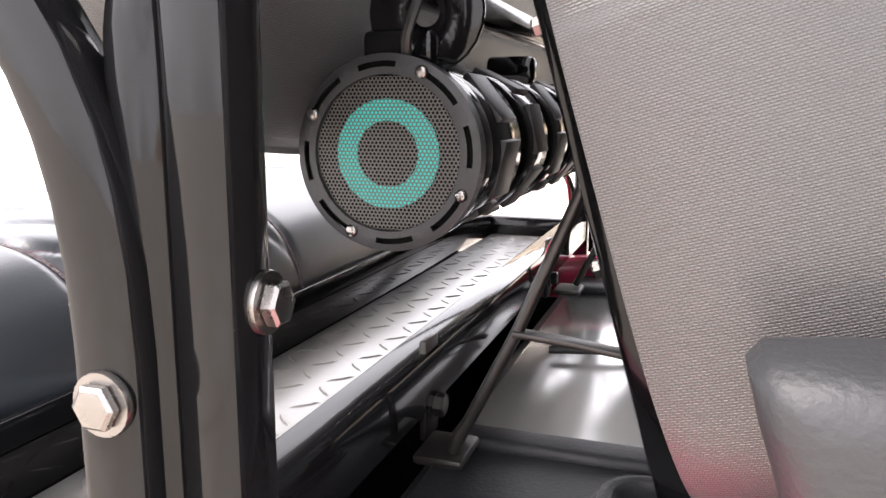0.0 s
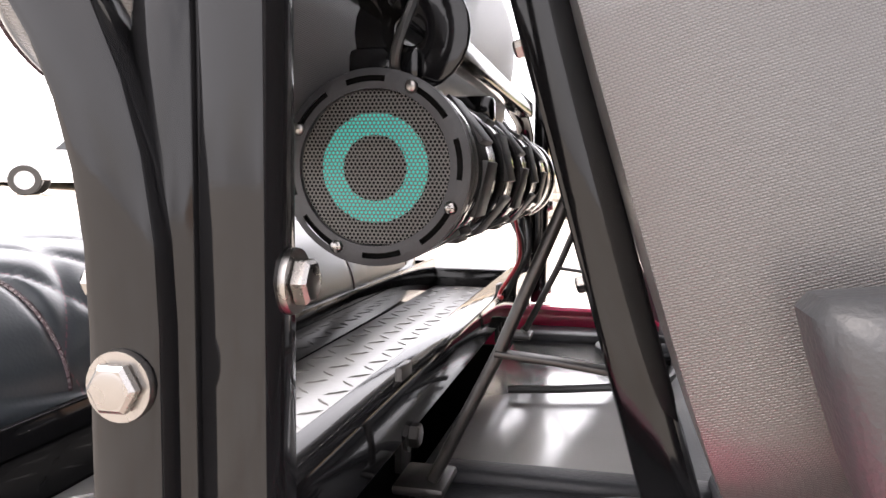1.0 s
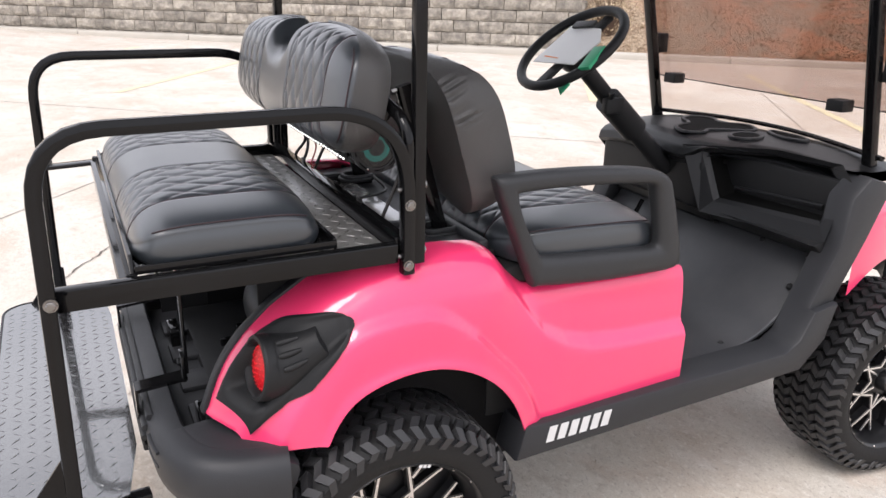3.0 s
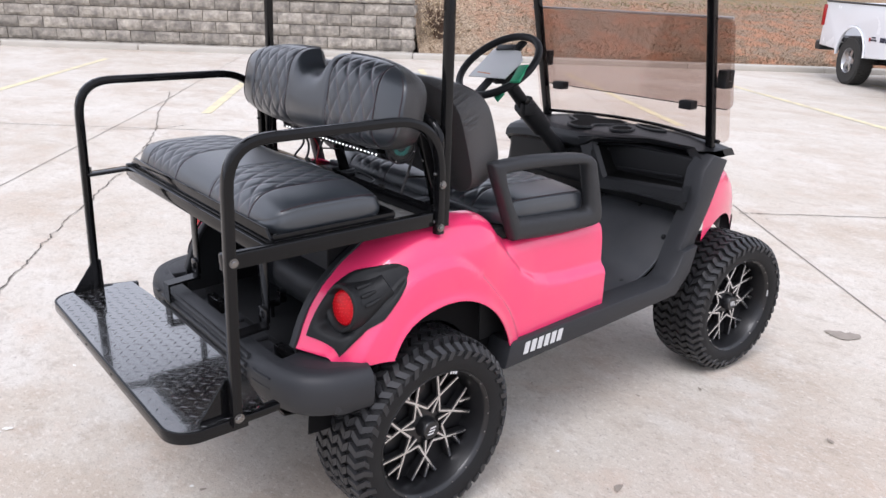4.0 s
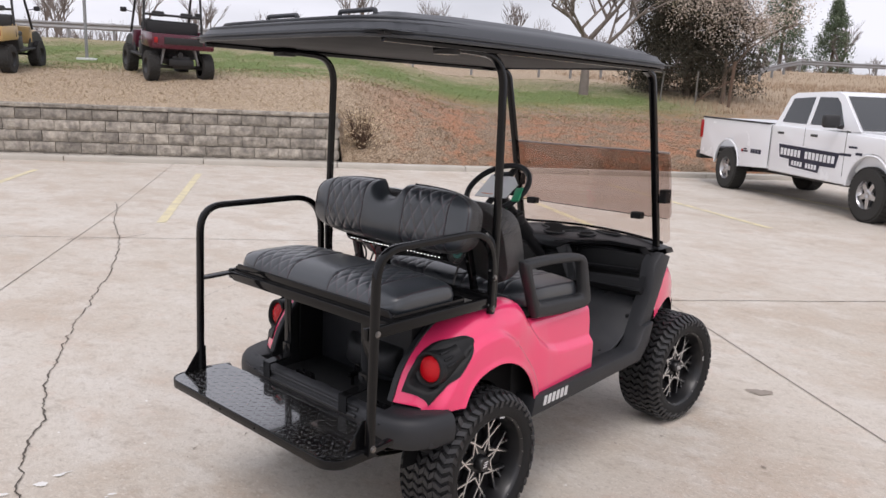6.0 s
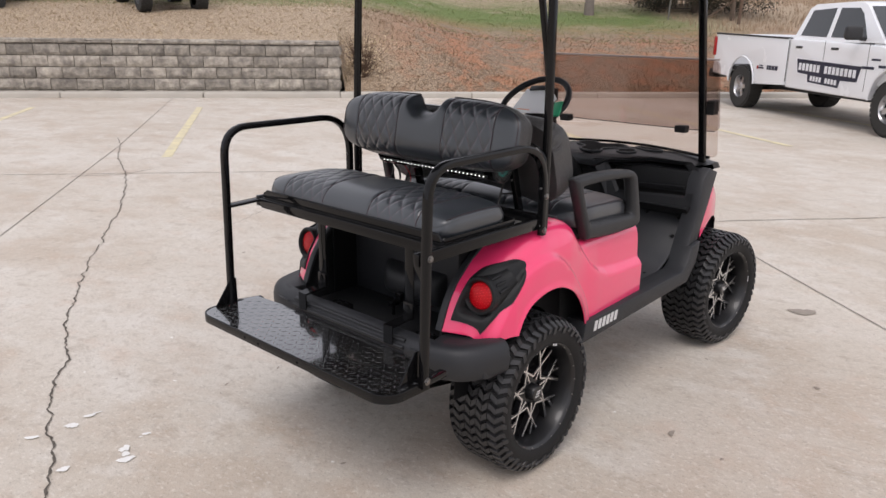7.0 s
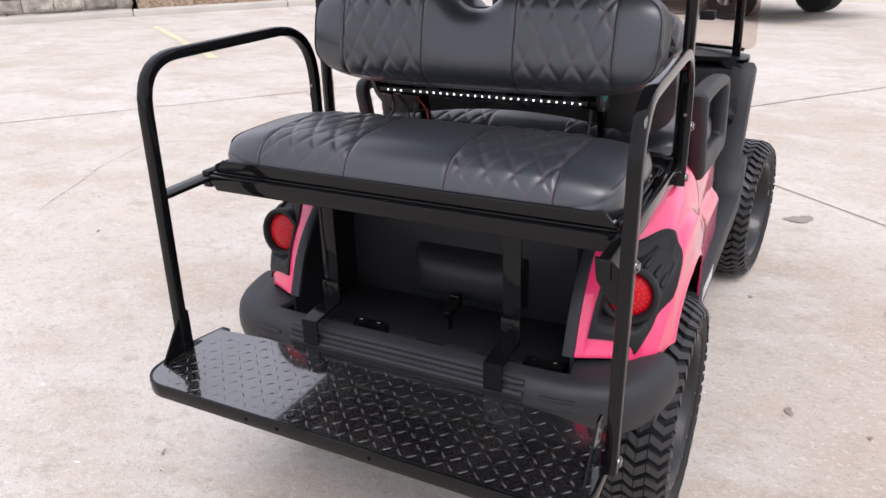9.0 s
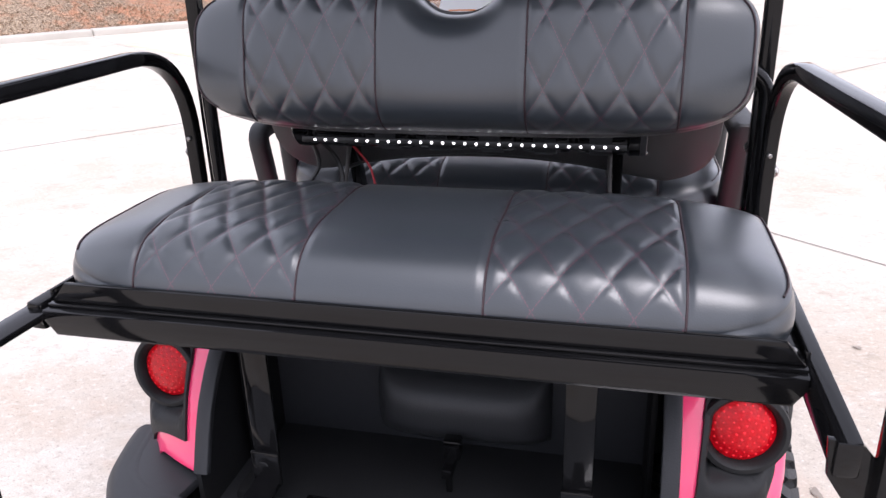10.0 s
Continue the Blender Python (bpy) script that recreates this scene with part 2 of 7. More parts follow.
M_GREY_PLASTIC = material("dark_grey_plastic", (0.022, 0.023, 0.025), 0.48, spec=0.4, vary=0.12, scale=8, bump=0.25, bump_scale=350)
M_DECK = material("deck_plastic", (0.31, 0.302, 0.29), 0.24, vary=0.12, scale=8, bump=0.06, bump_scale=300, coat=1.0, spec=0.8)
M_LINER = material("wheel_well_liner", (0.005, 0.005, 0.0055), 0.6, spec=0.12, vary=0.2, scale=10, bump=0.2, bump_scale=200)
# near-black that paints shade into recesses and holes; also colours the speaker cone
M_SHADE_AND_CONE = material("recess_shade_and_cone", (0.003, 0.003, 0.003), 0.8, spec=0.1)
M_CANOPY = material("canopy_plastic", (0.036, 0.039, 0.045), 0.42, vary=0.1, scale=3, bump=0.1, bump_scale=150)
M_CANOPY_UNDER = material("canopy_lining", (0.022, 0.022, 0.024), 0.7, vary=0.1)
M_LEATHER = leather("quilted_vinyl", (0.027, 0.032, 0.038), (0.095, 0.035, 0.05))
M_CARBON = carbon_vinyl("carbon_vinyl", (0.062, 0.060, 0.059))
M_PIPING = material("seam_piping", (0.030, 0.013, 0.017), 0.4, bump=0.8, bump_scale=500)
# one rubber in two tones: pale lit lugs, darker carcass for groove shade
M_TREAD_LIT = material("lit_tread_rubber", (0.020, 0.020, 0.0215), 0.45, spec=0.5, vary=0.3, scale=16, bump=0.3, bump_scale=140)
M_RUBBER = material("tyre_rubber", (0.011, 0.011, 0.0115), 0.60, spec=0.25, vary=0.25, scale=12, bump=0.3, bump_scale=120)
M_MAT = material("floor_mat_rubber", (0.032, 0.034, 0.039), 0.40, vary=0.2, scale=5, bump=0.15, bump_scale=150, second=(0.060, 0.060, 0.062), second_scale=4.0, second_sharp=0.35)
M_RIM_BLACK = material("satin_black_rim", (0.008, 0.008, 0.009), 0.36, coat=0.2)
M_MACHINED = material("machined_aluminium", (0.75, 0.75, 0.75), 0.25, metal=1.0, vary=0.08, scale=40)
M_CHROME = material("zinc_bolt", (0.24, 0.23, 0.22), 0.28, metal=1.0, vary=0.1, scale=60)
M_SILVER = material("silver_print", (0.62, 0.62, 0.62), 0.4, vary=0.05)
M_PLATE = material("black_diamond_plate", (0.010, 0.010, 0.011), 0.16, vary=0.25, scale=14, bump=0.22, bump_scale=70, coat=1.0, spec=1.0, second=(0.028, 0.027, 0.025), second_scale=9.0, second_sharp=0.3, rough_vary=0.12)
# black plate given a grey base that paints in the sky's sheen
M_PLATE_SHEEN = material("deck_plate_sheen_grey", (0.155, 0.151, 0.146), 0.34, vary=0.25, scale=18, bump=0.1, bump_scale=180, coat=0.8, spec=0.9, rough_vary=0.10)
M_DECK.node_tree.nodes["Principled BSDF"].inputs["Coat IOR"].default_value = 1.8
M_DECK.node_tree.nodes["Principled BSDF"].inputs["Coat Roughness"].default_value = 0.16
M_PLATE_SHEEN.node_tree.nodes["Principled BSDF"].inputs["Coat IOR"].default_value = 1.6
M_PLATE_SHEEN.node_tree.nodes["Principled BSDF"].inputs["Coat Roughness"].default_value = 0.25
M_PLATE.node_tree.nodes["Principled BSDF"].inputs["Coat IOR"].default_value = 2.1
M_RED_LENS = material("red_lens", (0.48, 0.002, 0.007), 0.22, spec=0.25, coat=0.15, vary=0.55, scale=150, bump=1.0, bump_scale=170)
M_RED_LED = glowing("red_led", (0.62, 0.008, 0.016), 0.32)
M_WHITE_LED = glowing("white_led", (1.0, 0.97, 0.92), 1.7)
M_RING_LED = glowing("ring_led", (0.001, 0.125, 0.105), 0.66)
M_WHITE_PAPER = material("white_paper", (0.80, 0.80, 0.79), 0.6, vary=0.03)
M_GREEN_TAPE = material("green_tape", (0.02, 0.30, 0.14), 0.45)
M_ORANGE = material("orange_print", (0.75, 0.22, 0.03), 0.5)
M_TINT = tinted_glass("smoked_acrylic", (0.80, 0.75, 0.735))
M_TINT_LIGHT = tinted_glass("light_smoked_acrylic", (0.92, 0.88, 0.86))
M_WIRE = material("black_wire", (0.012, 0.012, 0.012), 0.45)
M_RED_WIRE = material("red_wire", (0.34, 0.008, 0.015), 0.45)
M_STEEL_ROD = material("dark_steel_rod", (0.045, 0.042, 0.04), 0.35, metal=0.7, vary=0.3, scale=30)


# ---- geometry helpers: a shape is (points, faces) ----
def joined(*shapes):
    pts, faces = [], []
    for p, f in shapes:
        k = len(pts)
        pts += list(p)
        faces += [tuple(i + k for i in face) for face in f]
    return pts, faces


def moved(shape, m):
    return [tuple(m @ Vector(p)) for p in shape[0]], shape[1]


def mirrored(shape):
    return [(x, -y, z) for x, y, z in shape[0]], [tuple(reversed(f)) for f in shape[1]]


def from_bm(bm):
    bm.verts.index_update()
    out = [tuple(v.co) for v in bm.verts], [tuple(v.index for v in f.verts) for f in bm.faces]
    bm.free()
    return out


def rbox(x0, x1, y0, y1, z0, z1, r=0.003, seg=2):
    """A box with rounded edges."""
    bm = bmesh.new()
    bmesh.ops.create_cube(bm, size=1)
    for v in bm.verts:
        v.co = Vector(((x0 + x1) / 2 + v.co.x * (x1 - x0), (y0 + y1) / 2 + v.co.y * (y1 - y0), (z0 + z1) / 2 + v.co.z * (z1 - z0)))
    if r:
        bmesh.ops.bevel(bm, geom=bm.edges[:], offset=min(r, 0.45 * min(abs(x1 - x0), abs(y1 - y0), abs(z1 - z0))), segments=seg, profile=0.5, affect="EDGES")
    return from_bm(bm)


def round_rect(w, h, r, k=3):
    out = []
    for cx, cy, a in ((w / 2 - r, h / 2 - r, 0), (-w / 2 + r, h / 2 - r, 90), (-w / 2 + r, -h / 2 + r, 180), (w / 2 - r, -h / 2 + r, 270)):
        for i in range(k + 1):
            t = radians(a + 90 * i / k)
            out.append((cx + r * math.cos(t), cy + r * math.sin(t)))
    return out


def ring(r, n):
    return [(r * math.cos(2 * math.pi * i / n), r * math.sin(2 * math.pi * i / n)) for i in range(n)]


def fillet(points, r, k=7):
    """A polyline with rounded corners."""
    pts = [Vector(p) for p in points]
    out = [pts[0]]
    for a, b, c in zip(pts, pts[1:], pts[2:]):
        u, w = (a - b), (c - b)
        d = min(r, u.length * 0.49, w.length * 0.49)
        s, e = b + u.normalized() * d, b + w.normalized() * d
        for i in range(k + 1):
            t = i / k
            out.append(s * (1 - t) ** 2 + b * 2 * t * (1 - t) + e * t * t)
    out.append(pts[-1])
    return out


def sweep(path, profile, up=(0, 0, 1), closed=False, scale=None):
    """A profile carried along a path, with end caps."""
    path = [Vector(p) for p in path]
    n, k = len(path), len(profile)
    pts, faces = [], []
    ref = Vector(up)
    side = None
    for i, p in enumerate(path):
        if closed:
            t = (path[(i + 1) % n] - path[i - 1]).normalized()
        else:
            t = (path[min(i + 1, n - 1)] - path[max(i - 1, 0)]).normalized()
        if side is None:
            side = t.cross(ref)
            if side.length < 1e-4:
                side = t.cross(Vector((1, 0, 0)))
            side.normalize()
        else:
            side = (side - t * side.dot(t)).normalized()
        top = side.cross(t).normalized()
        f = scale(i / max(1, n - 1)) if scale else 1.0
        for a, b in profile:
            pts.append(tuple(p + side * a * f + top * b * f))
    for i in range(n if closed else n - 1):
        for j in range(k):
            a, b = i * k + j, i * k + (j + 1) % k
            c, d = ((i + 1) % n) * k + (j + 1) % k, ((i + 1) % n) * k + j
            faces.append((a, b, c, d))
    if not closed:
        faces.append(tuple(reversed(range(k))))
        faces.append(tuple(range((n - 1) * k, n * k)))
    return pts, faces


def square_tube(points, w, h, r=0.0, corner=0.004, up=(0, 1, 0)):
    return sweep(fillet(points, r) if r else points, round_rect(w, h, corner, 2), up)


def rod(points, r, n=10, bend=0.0):
    return sweep(fillet(points, bend) if bend else points, ring(r, n))


def lathe(profile, n=48, axis="y", centre=(0, 0, 0), closed=False):
    """profile: (radius, height) pairs, turned round an axis."""
    pts, faces = [], []
    k = len(profile)
    for i in range(n):
        a = 2 * math.pi * i / n
        for r, h in profile:
            c, s = r * math.cos(a), r * math.sin(a)
            p = {"x": (h, c, s), "y": (c, h, s), "z": (c, s, h)}[axis]
            pts.append((p[0] + centre[0], p[1] + centre[1], p[2] + centre[2]))
    for i in range(n):
        for j in range(k if closed else k - 1):
            a, b = i * k + j, i * k + (j + 1) % k
            c, d = ((i + 1) % n) * k + (j + 1) % k, ((i + 1) % n) * k + j
            faces.append((a, d, c, b))
    return pts, faces


def prism(outline, lo, hi, axis="y", r=0.0, seg=2):
    """A flat outline given depth along an axis; its rim may be rounded."""
    bm = bmesh.new()
    put = {"x": lambda a, b, h: (h, a, b), "y": lambda a, b, h: (a, h, b), "z": lambda a, b, h: (a, b, h)}[axis]
    vs = [bm.verts.new(put(a, b, lo)) for a, b in outline]
    face = bm.faces.new(vs)
    ext = bmesh.ops.extrude_face_region(bm, geom=[face])
    step = Vector(put(0, 0, hi)) - Vector(put(0, 0, lo))
    bmesh.ops.translate(bm, verts=[g for g in ext["geom"] if isinstance(g, bmesh.types.BMVert)], vec=step)
    bmesh.ops.recalc_face_normals(bm, faces=bm.faces[:])
    if r:
        rim = [e for e in bm.edges if len(e.link_faces) == 2 and abs(e.link_faces[0].normal.dot(e.link_faces[1].normal)) < 0.3 and any(len(f.verts) == len(outline) for f in e.link_faces)]
        bmesh.ops.bevel(bm, geom=rim, offset=r, segments=seg, profile=0.5, affect="EDGES")
    return from_bm(bm)


def smooth_outline(points, k=6, closed=True):
    """Catmull-Rom through 2D points."""
    n, out = len(points), []
    for i in range(n if closed else n - 1):
        q = [points[(i + j) % n] if closed else points[max(0, min(n - 1, i + j))] for j in (-1, 0, 1, 2)]
        for s in range(k):
            t = s / k
            out.append(tuple(0.5 * (2 * q[1][d] + (q[2][d] - q[0][d]) * t + (2 * q[0][d] - 5 * q[1][d] + 4 * q[2][d] - q[3][d]) * t * t
                                    + (3 * q[1][d] - q[0][d] - 3 * q[2][d] + q[3][d]) * t ** 3) for d in range(len(points[0]))))
    if not closed:
        out.append(tuple(points[-1]))
    return out


def grid_sheet(f, nu, nv):
    """A sheet of points f(u, v), u and v from 0 to 1."""
    pts = [f(i / nu, j / nv) for i in range(nu + 1) for j in range(nv + 1)]
    faces = [(i * (nv + 1) + j, (i + 1) * (nv + 1) + j, (i + 1) * (nv + 1) + j + 1, i * (nv + 1) + j + 1) for i in range(nu) for j in range(nv)]
    return pts, faces


def solid_sheet(f, back, nu, nv):
    """Two sheets closed round their rim."""
    a, b = grid_sheet(f, nu, nv), grid_sheet(back, nu, nv)
    k, w = len(a[0]), nv + 1
    faces = list(a[1]) + [tuple(i + k for i in reversed(q)) for q in b[1]]
    rim = [i * w for i in range(nu + 1)] + [nu * w + j for j in range(1, nv + 1)] + [i * w + nv for i in range(nu - 1, -1, -1)] + [j for j in range(nv - 1, 0, -1)]
    for p, q in zip(rim, rim[1:] + rim[:1]):
        faces.append((q, p, p + k, q + k))
    return list(a[0]) + list(b[0]), faces


def as_mesh(name, shape, mat, smooth=40):
    me = bpy.data.meshes.new(name)
    me.from_pydata(shape[0], [], shape[1])
    me.materials.append(mat)
    if smooth:
        me.shade_smooth()
        me.set_sharp_from_angle(angle=radians(smooth))
    me.update()
    return me


def part(name, shape, mat, parent=None, label="", smooth=40):
    ob = new(name, as_mesh(name, shape, mat, smooth))
    ob.parent = parent
    return tagged(ob, label)


def thing(name, label, category, m=None, group="", kind=""):
    """An Empty at the base of a thing, the parent of its parts."""
    ob = new(name)
    ob.empty_display_size = 0.1
    if m is not None:
        ob.matrix_basis = m
    return tagged(ob, label, category, group, kind)


def node(name, parent, m=None, label=""):
    """A part that is made of sub-parts."""
    ob = new(name)
    ob.empty_display_size = 0.05
    ob.parent = parent
    if m is not None:
        ob.matrix_basis = m
    return tagged(ob, label)


def hex_bolt(r=0.011, h=0.007, washer=True):
    """Head up along z, base at z 0."""
    a = prism([(r * math.cos(radians(60 * i)), r * math.sin(radians(60 * i))) for i in range(6)], 0.002 if washer else 0, h, "z", 0.0012, 1)
    dimple = lathe([(0.0001, h + 0.0001), (r * 0.55, h + 0.0003), (r * 0.7, h)], 16, "z")
    return joined(a, dimple, lathe([(0.0001, 0.0025), (r * 1.32, 0.0025), (r * 1.36, 0.001), (r * 1.36, 0)], 24, "z")) if washer else joined(a, dimple)


def aim(p, direction):
    """A pose at p whose z axis points along direction."""
    return Matrix.Translation(p) @ Vector(direction).to_track_quat("Z", "Y").to_matrix().to_4x4()


def smoothstep(a, b, x):
    t = max(0.0, min(1.0, (x - a) / (b - a)))
    return t * t * (3 - 2 * t)


# ---- the lot and what lies behind it: v runs along the retaining wall, s away from the lot ----
P0, ALONG, BEYOND = Vector((9.25, 11.5, 0)), Vector((0.7606, -0.6493, 0)), Vector((0.6493, 0.7606, 0))
LOT = Matrix(((ALONG.x, BEYOND.x, 0, P0.x), (ALONG.y, BEYOND.y, 0, P0.y), (0, 0, 1, 0), (0, 0, 0, 1)))


def lot(v, s, z=0.0):
    return P0 + ALONG * v + BEYOND * s + Vector((0, 0, z))


def span(table, x):
    for (a, p), (b, q) in zip(table, table[1:]):
        if x <= b:
            return p + (q - p) * max(0.0, (x - a)) / (b - a)
    return table[-1][1]


LEFT_BANK = ((0, 1.13), (3.2, 1.86), (8, 2.45), (14, 3.4), (18, 3.55), (25, 3.6), (60, 3.8), (400, 4.4))
RIGHT_BANK = ((0, 0.1), (2, 0.6), (4, 1.0), (7, 1.5), (11, 2.05), (14, 2.55), (20, 2.9), (26, 3.3), (30, 4.3), (36, 4.35), (400, 5))


def bank(v, s):
    blend = smoothstep(-0.2, 5.0, v)
    h = span(LEFT_BANK, s) * (1 - blend) + span(RIGHT_BANK, s) * blend
    h += (0.245 * smoothstep(-14.8, -15.4, v) + 0.245 * smoothstep(-22.2, -22.8, v)) * (1 - smoothstep(4, 12, s))
    if v > 0.05:
        h = min(h, 0.04 + max(0.0, s - 0.16) * 0.62)
    return h + 0.05 * noise.noise((v * 0.5, s * 0.5, 0)) * min(1, s)


def bank_material():
    m, n, l, p = nodes_of("bank_grass_and_dirt")
    co, sep = n.new("ShaderNodeTexCoord"), n.new("ShaderNodeSeparateXYZ")
    l.new(co.outputs["Object"], sep.inputs["Vector"])

    def tex(scale, detail=6.0):
        t = n.new("ShaderNodeTexNoise")
        t.inputs["Scale"].default_value, t.inputs["Detail"].default_value, t.inputs["Roughness"].default_value = scale, detail, 0.65
        l.new(co.outputs["Object"], t.inputs["Vector"])
        return t.outputs["Fac"]

    def ranged(src, a, b, lo=0.0, hi=1.0):
        r = n.new("ShaderNodeMapRange")
        r.inputs["From Min"].default_value, r.inputs["From Max"].default_value = a, b
        r.inputs["To Min"].default_value, r.inputs["To Max"].default_value = lo, hi
        l.new(src, r.inputs["Value"])
        return r.outputs["Result"]

    def maths(op, a, b):
        k = n.new("ShaderNodeMath")
        k.operation = op
        for i, v in enumerate((a, b)):
            if isinstance(v, (int, float)):
                k.inputs[i].default_value = v
            else:
                l.new(v, k.inputs[i])
        return k.outputs[0]

    def blend(fac, a, b):
        k = n.new("ShaderNodeMix")
        k.data_type = "RGBA"
        l.new(fac, k.inputs[0])
        for i, v in ((6, a), (7, b)):
            if isinstance(v, tuple):
                k.inputs[i].default_value = (*v, 1)
            else:
                l.new(v, k.inputs[i])
        return k.outputs[2]

    fine, mid, wide = tex(26.0, 9.0), tex(2.2), tex(0.35)
    dry = blend(ranged(fine, 0.38, 0.62), (0.22, 0.16, 0.105), (0.58, 0.46, 0.33))
    green = blend(ranged(fine, 0.38, 0.62), (0.075, 0.115, 0.026), (0.19, 0.245, 0.075))
    dirt = blend(ranged(fine, 0.38, 0.62), (0.25, 0.125, 0.07), (0.52, 0.26, 0.15))
    wobble = maths("MULTIPLY", maths("SUBTRACT", mid, 0.5), 5.0)
    reach = maths("ADD", sep.outputs["Y"], wobble)
    far_green = maths("MULTIPLY", maths("MULTIPLY", ranged(reach, 4.6, 6.8), ranged(reach, 15.0, 11.0)), ranged(sep.outputs["X"], 14.5, 11.0))
    far_green = maths("MULTIPLY", far_green, ranged(wide, 0.36, 0.50, 0.35, 1.0))
    ground = blend(far_green, dry, green)
    on_slope = maths("MULTIPLY", ranged(sep.outputs["X"], 0.5, 3.0), ranged(sep.outputs["Y"], 9.0, 4.0))
    red = maths("MULTIPLY", on_slope, ranged(maths("ADD", mid, maths("MULTIPLY", wide, 0.6)), 0.74, 0.88))
    brown = blend(ranged(fine, 0.38, 0.62), (0.12, 0.082, 0.055), (0.40, 0.295, 0.205))
    ground = blend(maths("MULTIPLY", ranged(sep.outputs["X"], 0.0, 3.0), ranged(reach, 8.0, 5.4)), ground, brown)
    ground = blend(red, ground, dirt)
    l.new(ground, p.inputs["Base Color"])
    p.inputs["Roughness"].default_value = 0.95
    b = n.new("ShaderNodeBump")
    b.inputs["Strength"].default_value, b.inputs["Distance"].default_value = 0.8, 0.05
    l.new(fine, b.inputs["Height"])
    l.new(b.outputs["Normal"], p.inputs["Normal"])
    return m


M_BANK = bank_material()
CAR_AT, CAR_RISE = Vector((-13.6, 17.4)), 0.69


def slab(x, y):
    """The lot is level but for a gentle rise towards its far corner."""
    return CAR_RISE * (1 - smoothstep(4.0, 15.0, (Vector((x, y)) - CAR_AT).length))


G_X = [-400, -100, -60, -40] + [-30 + 0.75 * i for i in range(45)] + [10, 30, 100, 400]
G_Y = [-400, -100, -30, -5, 0] + [1 + 0.75 * i for i in range(45)] + [40, 60, 100, 400]
ground = new("ground", as_mesh("ground", ([(x, y, slab(x, y)) for x in G_X for y in G_Y], [(i * len(G_Y) + j, (i + 1) * len(G_Y) + j, (i + 1) * len(G_Y) + j + 1, i * len(G_Y) + j + 1) for i in range(len(G_X) - 1) for j in range(len(G_Y) - 1)]), M_CONCRETE, 60))
tagged(ground, "pale tan concrete parking lot, stained and cracked", "parking lot", kind="structure")

# bank: rows closer together near the wall
S_ROWS = [0.16, 0.6, 1.0, 1.5, 2, 2.6, 3.2, 4, 5, 6, 7, 8, 9.5, 11, 12.5, 14, 16, 18, 20, 23, 26, 28, 30, 33, 36, 45, 60, 100, 200, 400]
V_ROWS = [-400, -200, -120, -80, -60, -50] + [-45 + i * 0.75 for i in range(60)] + [-0.04, 0.12] + [0.6 + i * 0.8 for i in range(55)] + [46, 55, 70, 120, 200, 400]
bank_pts = [(v, max(s, 0.3) if v < 0 else s, bank(v, s)) for v in V_ROWS for s in S_ROWS]
k = len(S_ROWS)
bank_faces = [(i * k + j, (i + 1) * k + j, (i + 1) * k + j + 1, i * k + j + 1) for i in range(len(V_ROWS) - 1) for j in range(k - 1)]
bank_ob = new("bank", as_mesh("bank", (bank_pts, bank_faces), M_BANK, 60))
bank_ob.matrix_basis = LOT
tagged(bank_ob, "sloping bank of dry grass, green grass and red dirt", "grass bank", kind="structure")

# curb in cast lengths
curb = thing("curb", "low pale concrete curb along the lot's edge", "curb", LOT, kind="structure")
curb_shape = rbox(0, 2.99, -0.16, 0.17, -0.05, 0.12, 0.03, 3)
curb_mesh = as_mesh("curb_length", curb_shape, M_CURB)
for i in range(28):
    ob = new("curb_length", curb_mesh)
    ob.parent, ob.location = curb, (-45 + 3 * i, 0, 0)

# retaining wall
wall = thing("retaining_wall", "grey-brown split-face concrete block retaining wall", "retaining wall", LOT, kind="structure")
part("core", joined(rbox(-46, -0.05, 0.24, 0.60, -0.2, 1.12, 0), rbox(-46, -15.2, 0.24, 0.60, 1.12, 1.325, 0), rbox(-46, -22.6, 0.24, 0.60, 1.325, 1.53, 0)), M_JOINT, wall, smooth=0)


def block_shape(seed, w, h, depth):
    """A block with a rough split face towards the lot."""
    rnd = random.Random(seed)
    nx, nz = 7, 4
    front = [(w * i / nx, 0.012 - 0.012 * rnd.random() - (0.020 + 0.030 * rnd.random() if 0 < i < nx and 0 < j < nz else 0.0), h * j / nz) for i in range(nx + 1) for j in range(nz + 1)]
    faces = [(i * (nz + 1) + j, (i + 1) * (nz + 1) + j, (i + 1) * (nz + 1) + j + 1, i * (nz + 1) + j + 1) for i in range(nx) for j in range(nz)]
    k = len(front)
    pts = front + [(0, depth, 0), (w, depth, 0), (w, depth, h), (0, depth, h)]
    low, high = [i * (nz + 1) for i in range(nx + 1)], [i * (nz + 1) + nz for i in range(nx + 1)]
    faces += [tuple([k, k + 1] + low[::-1]), tuple(high + [k + 2, k + 3]), tuple([k + 3, k] + list(range(nz + 1))), tuple([k + 1, k + 2] + [nx * (nz + 1) + j for j in range(nz, -1, -1)])]
    return pts, faces


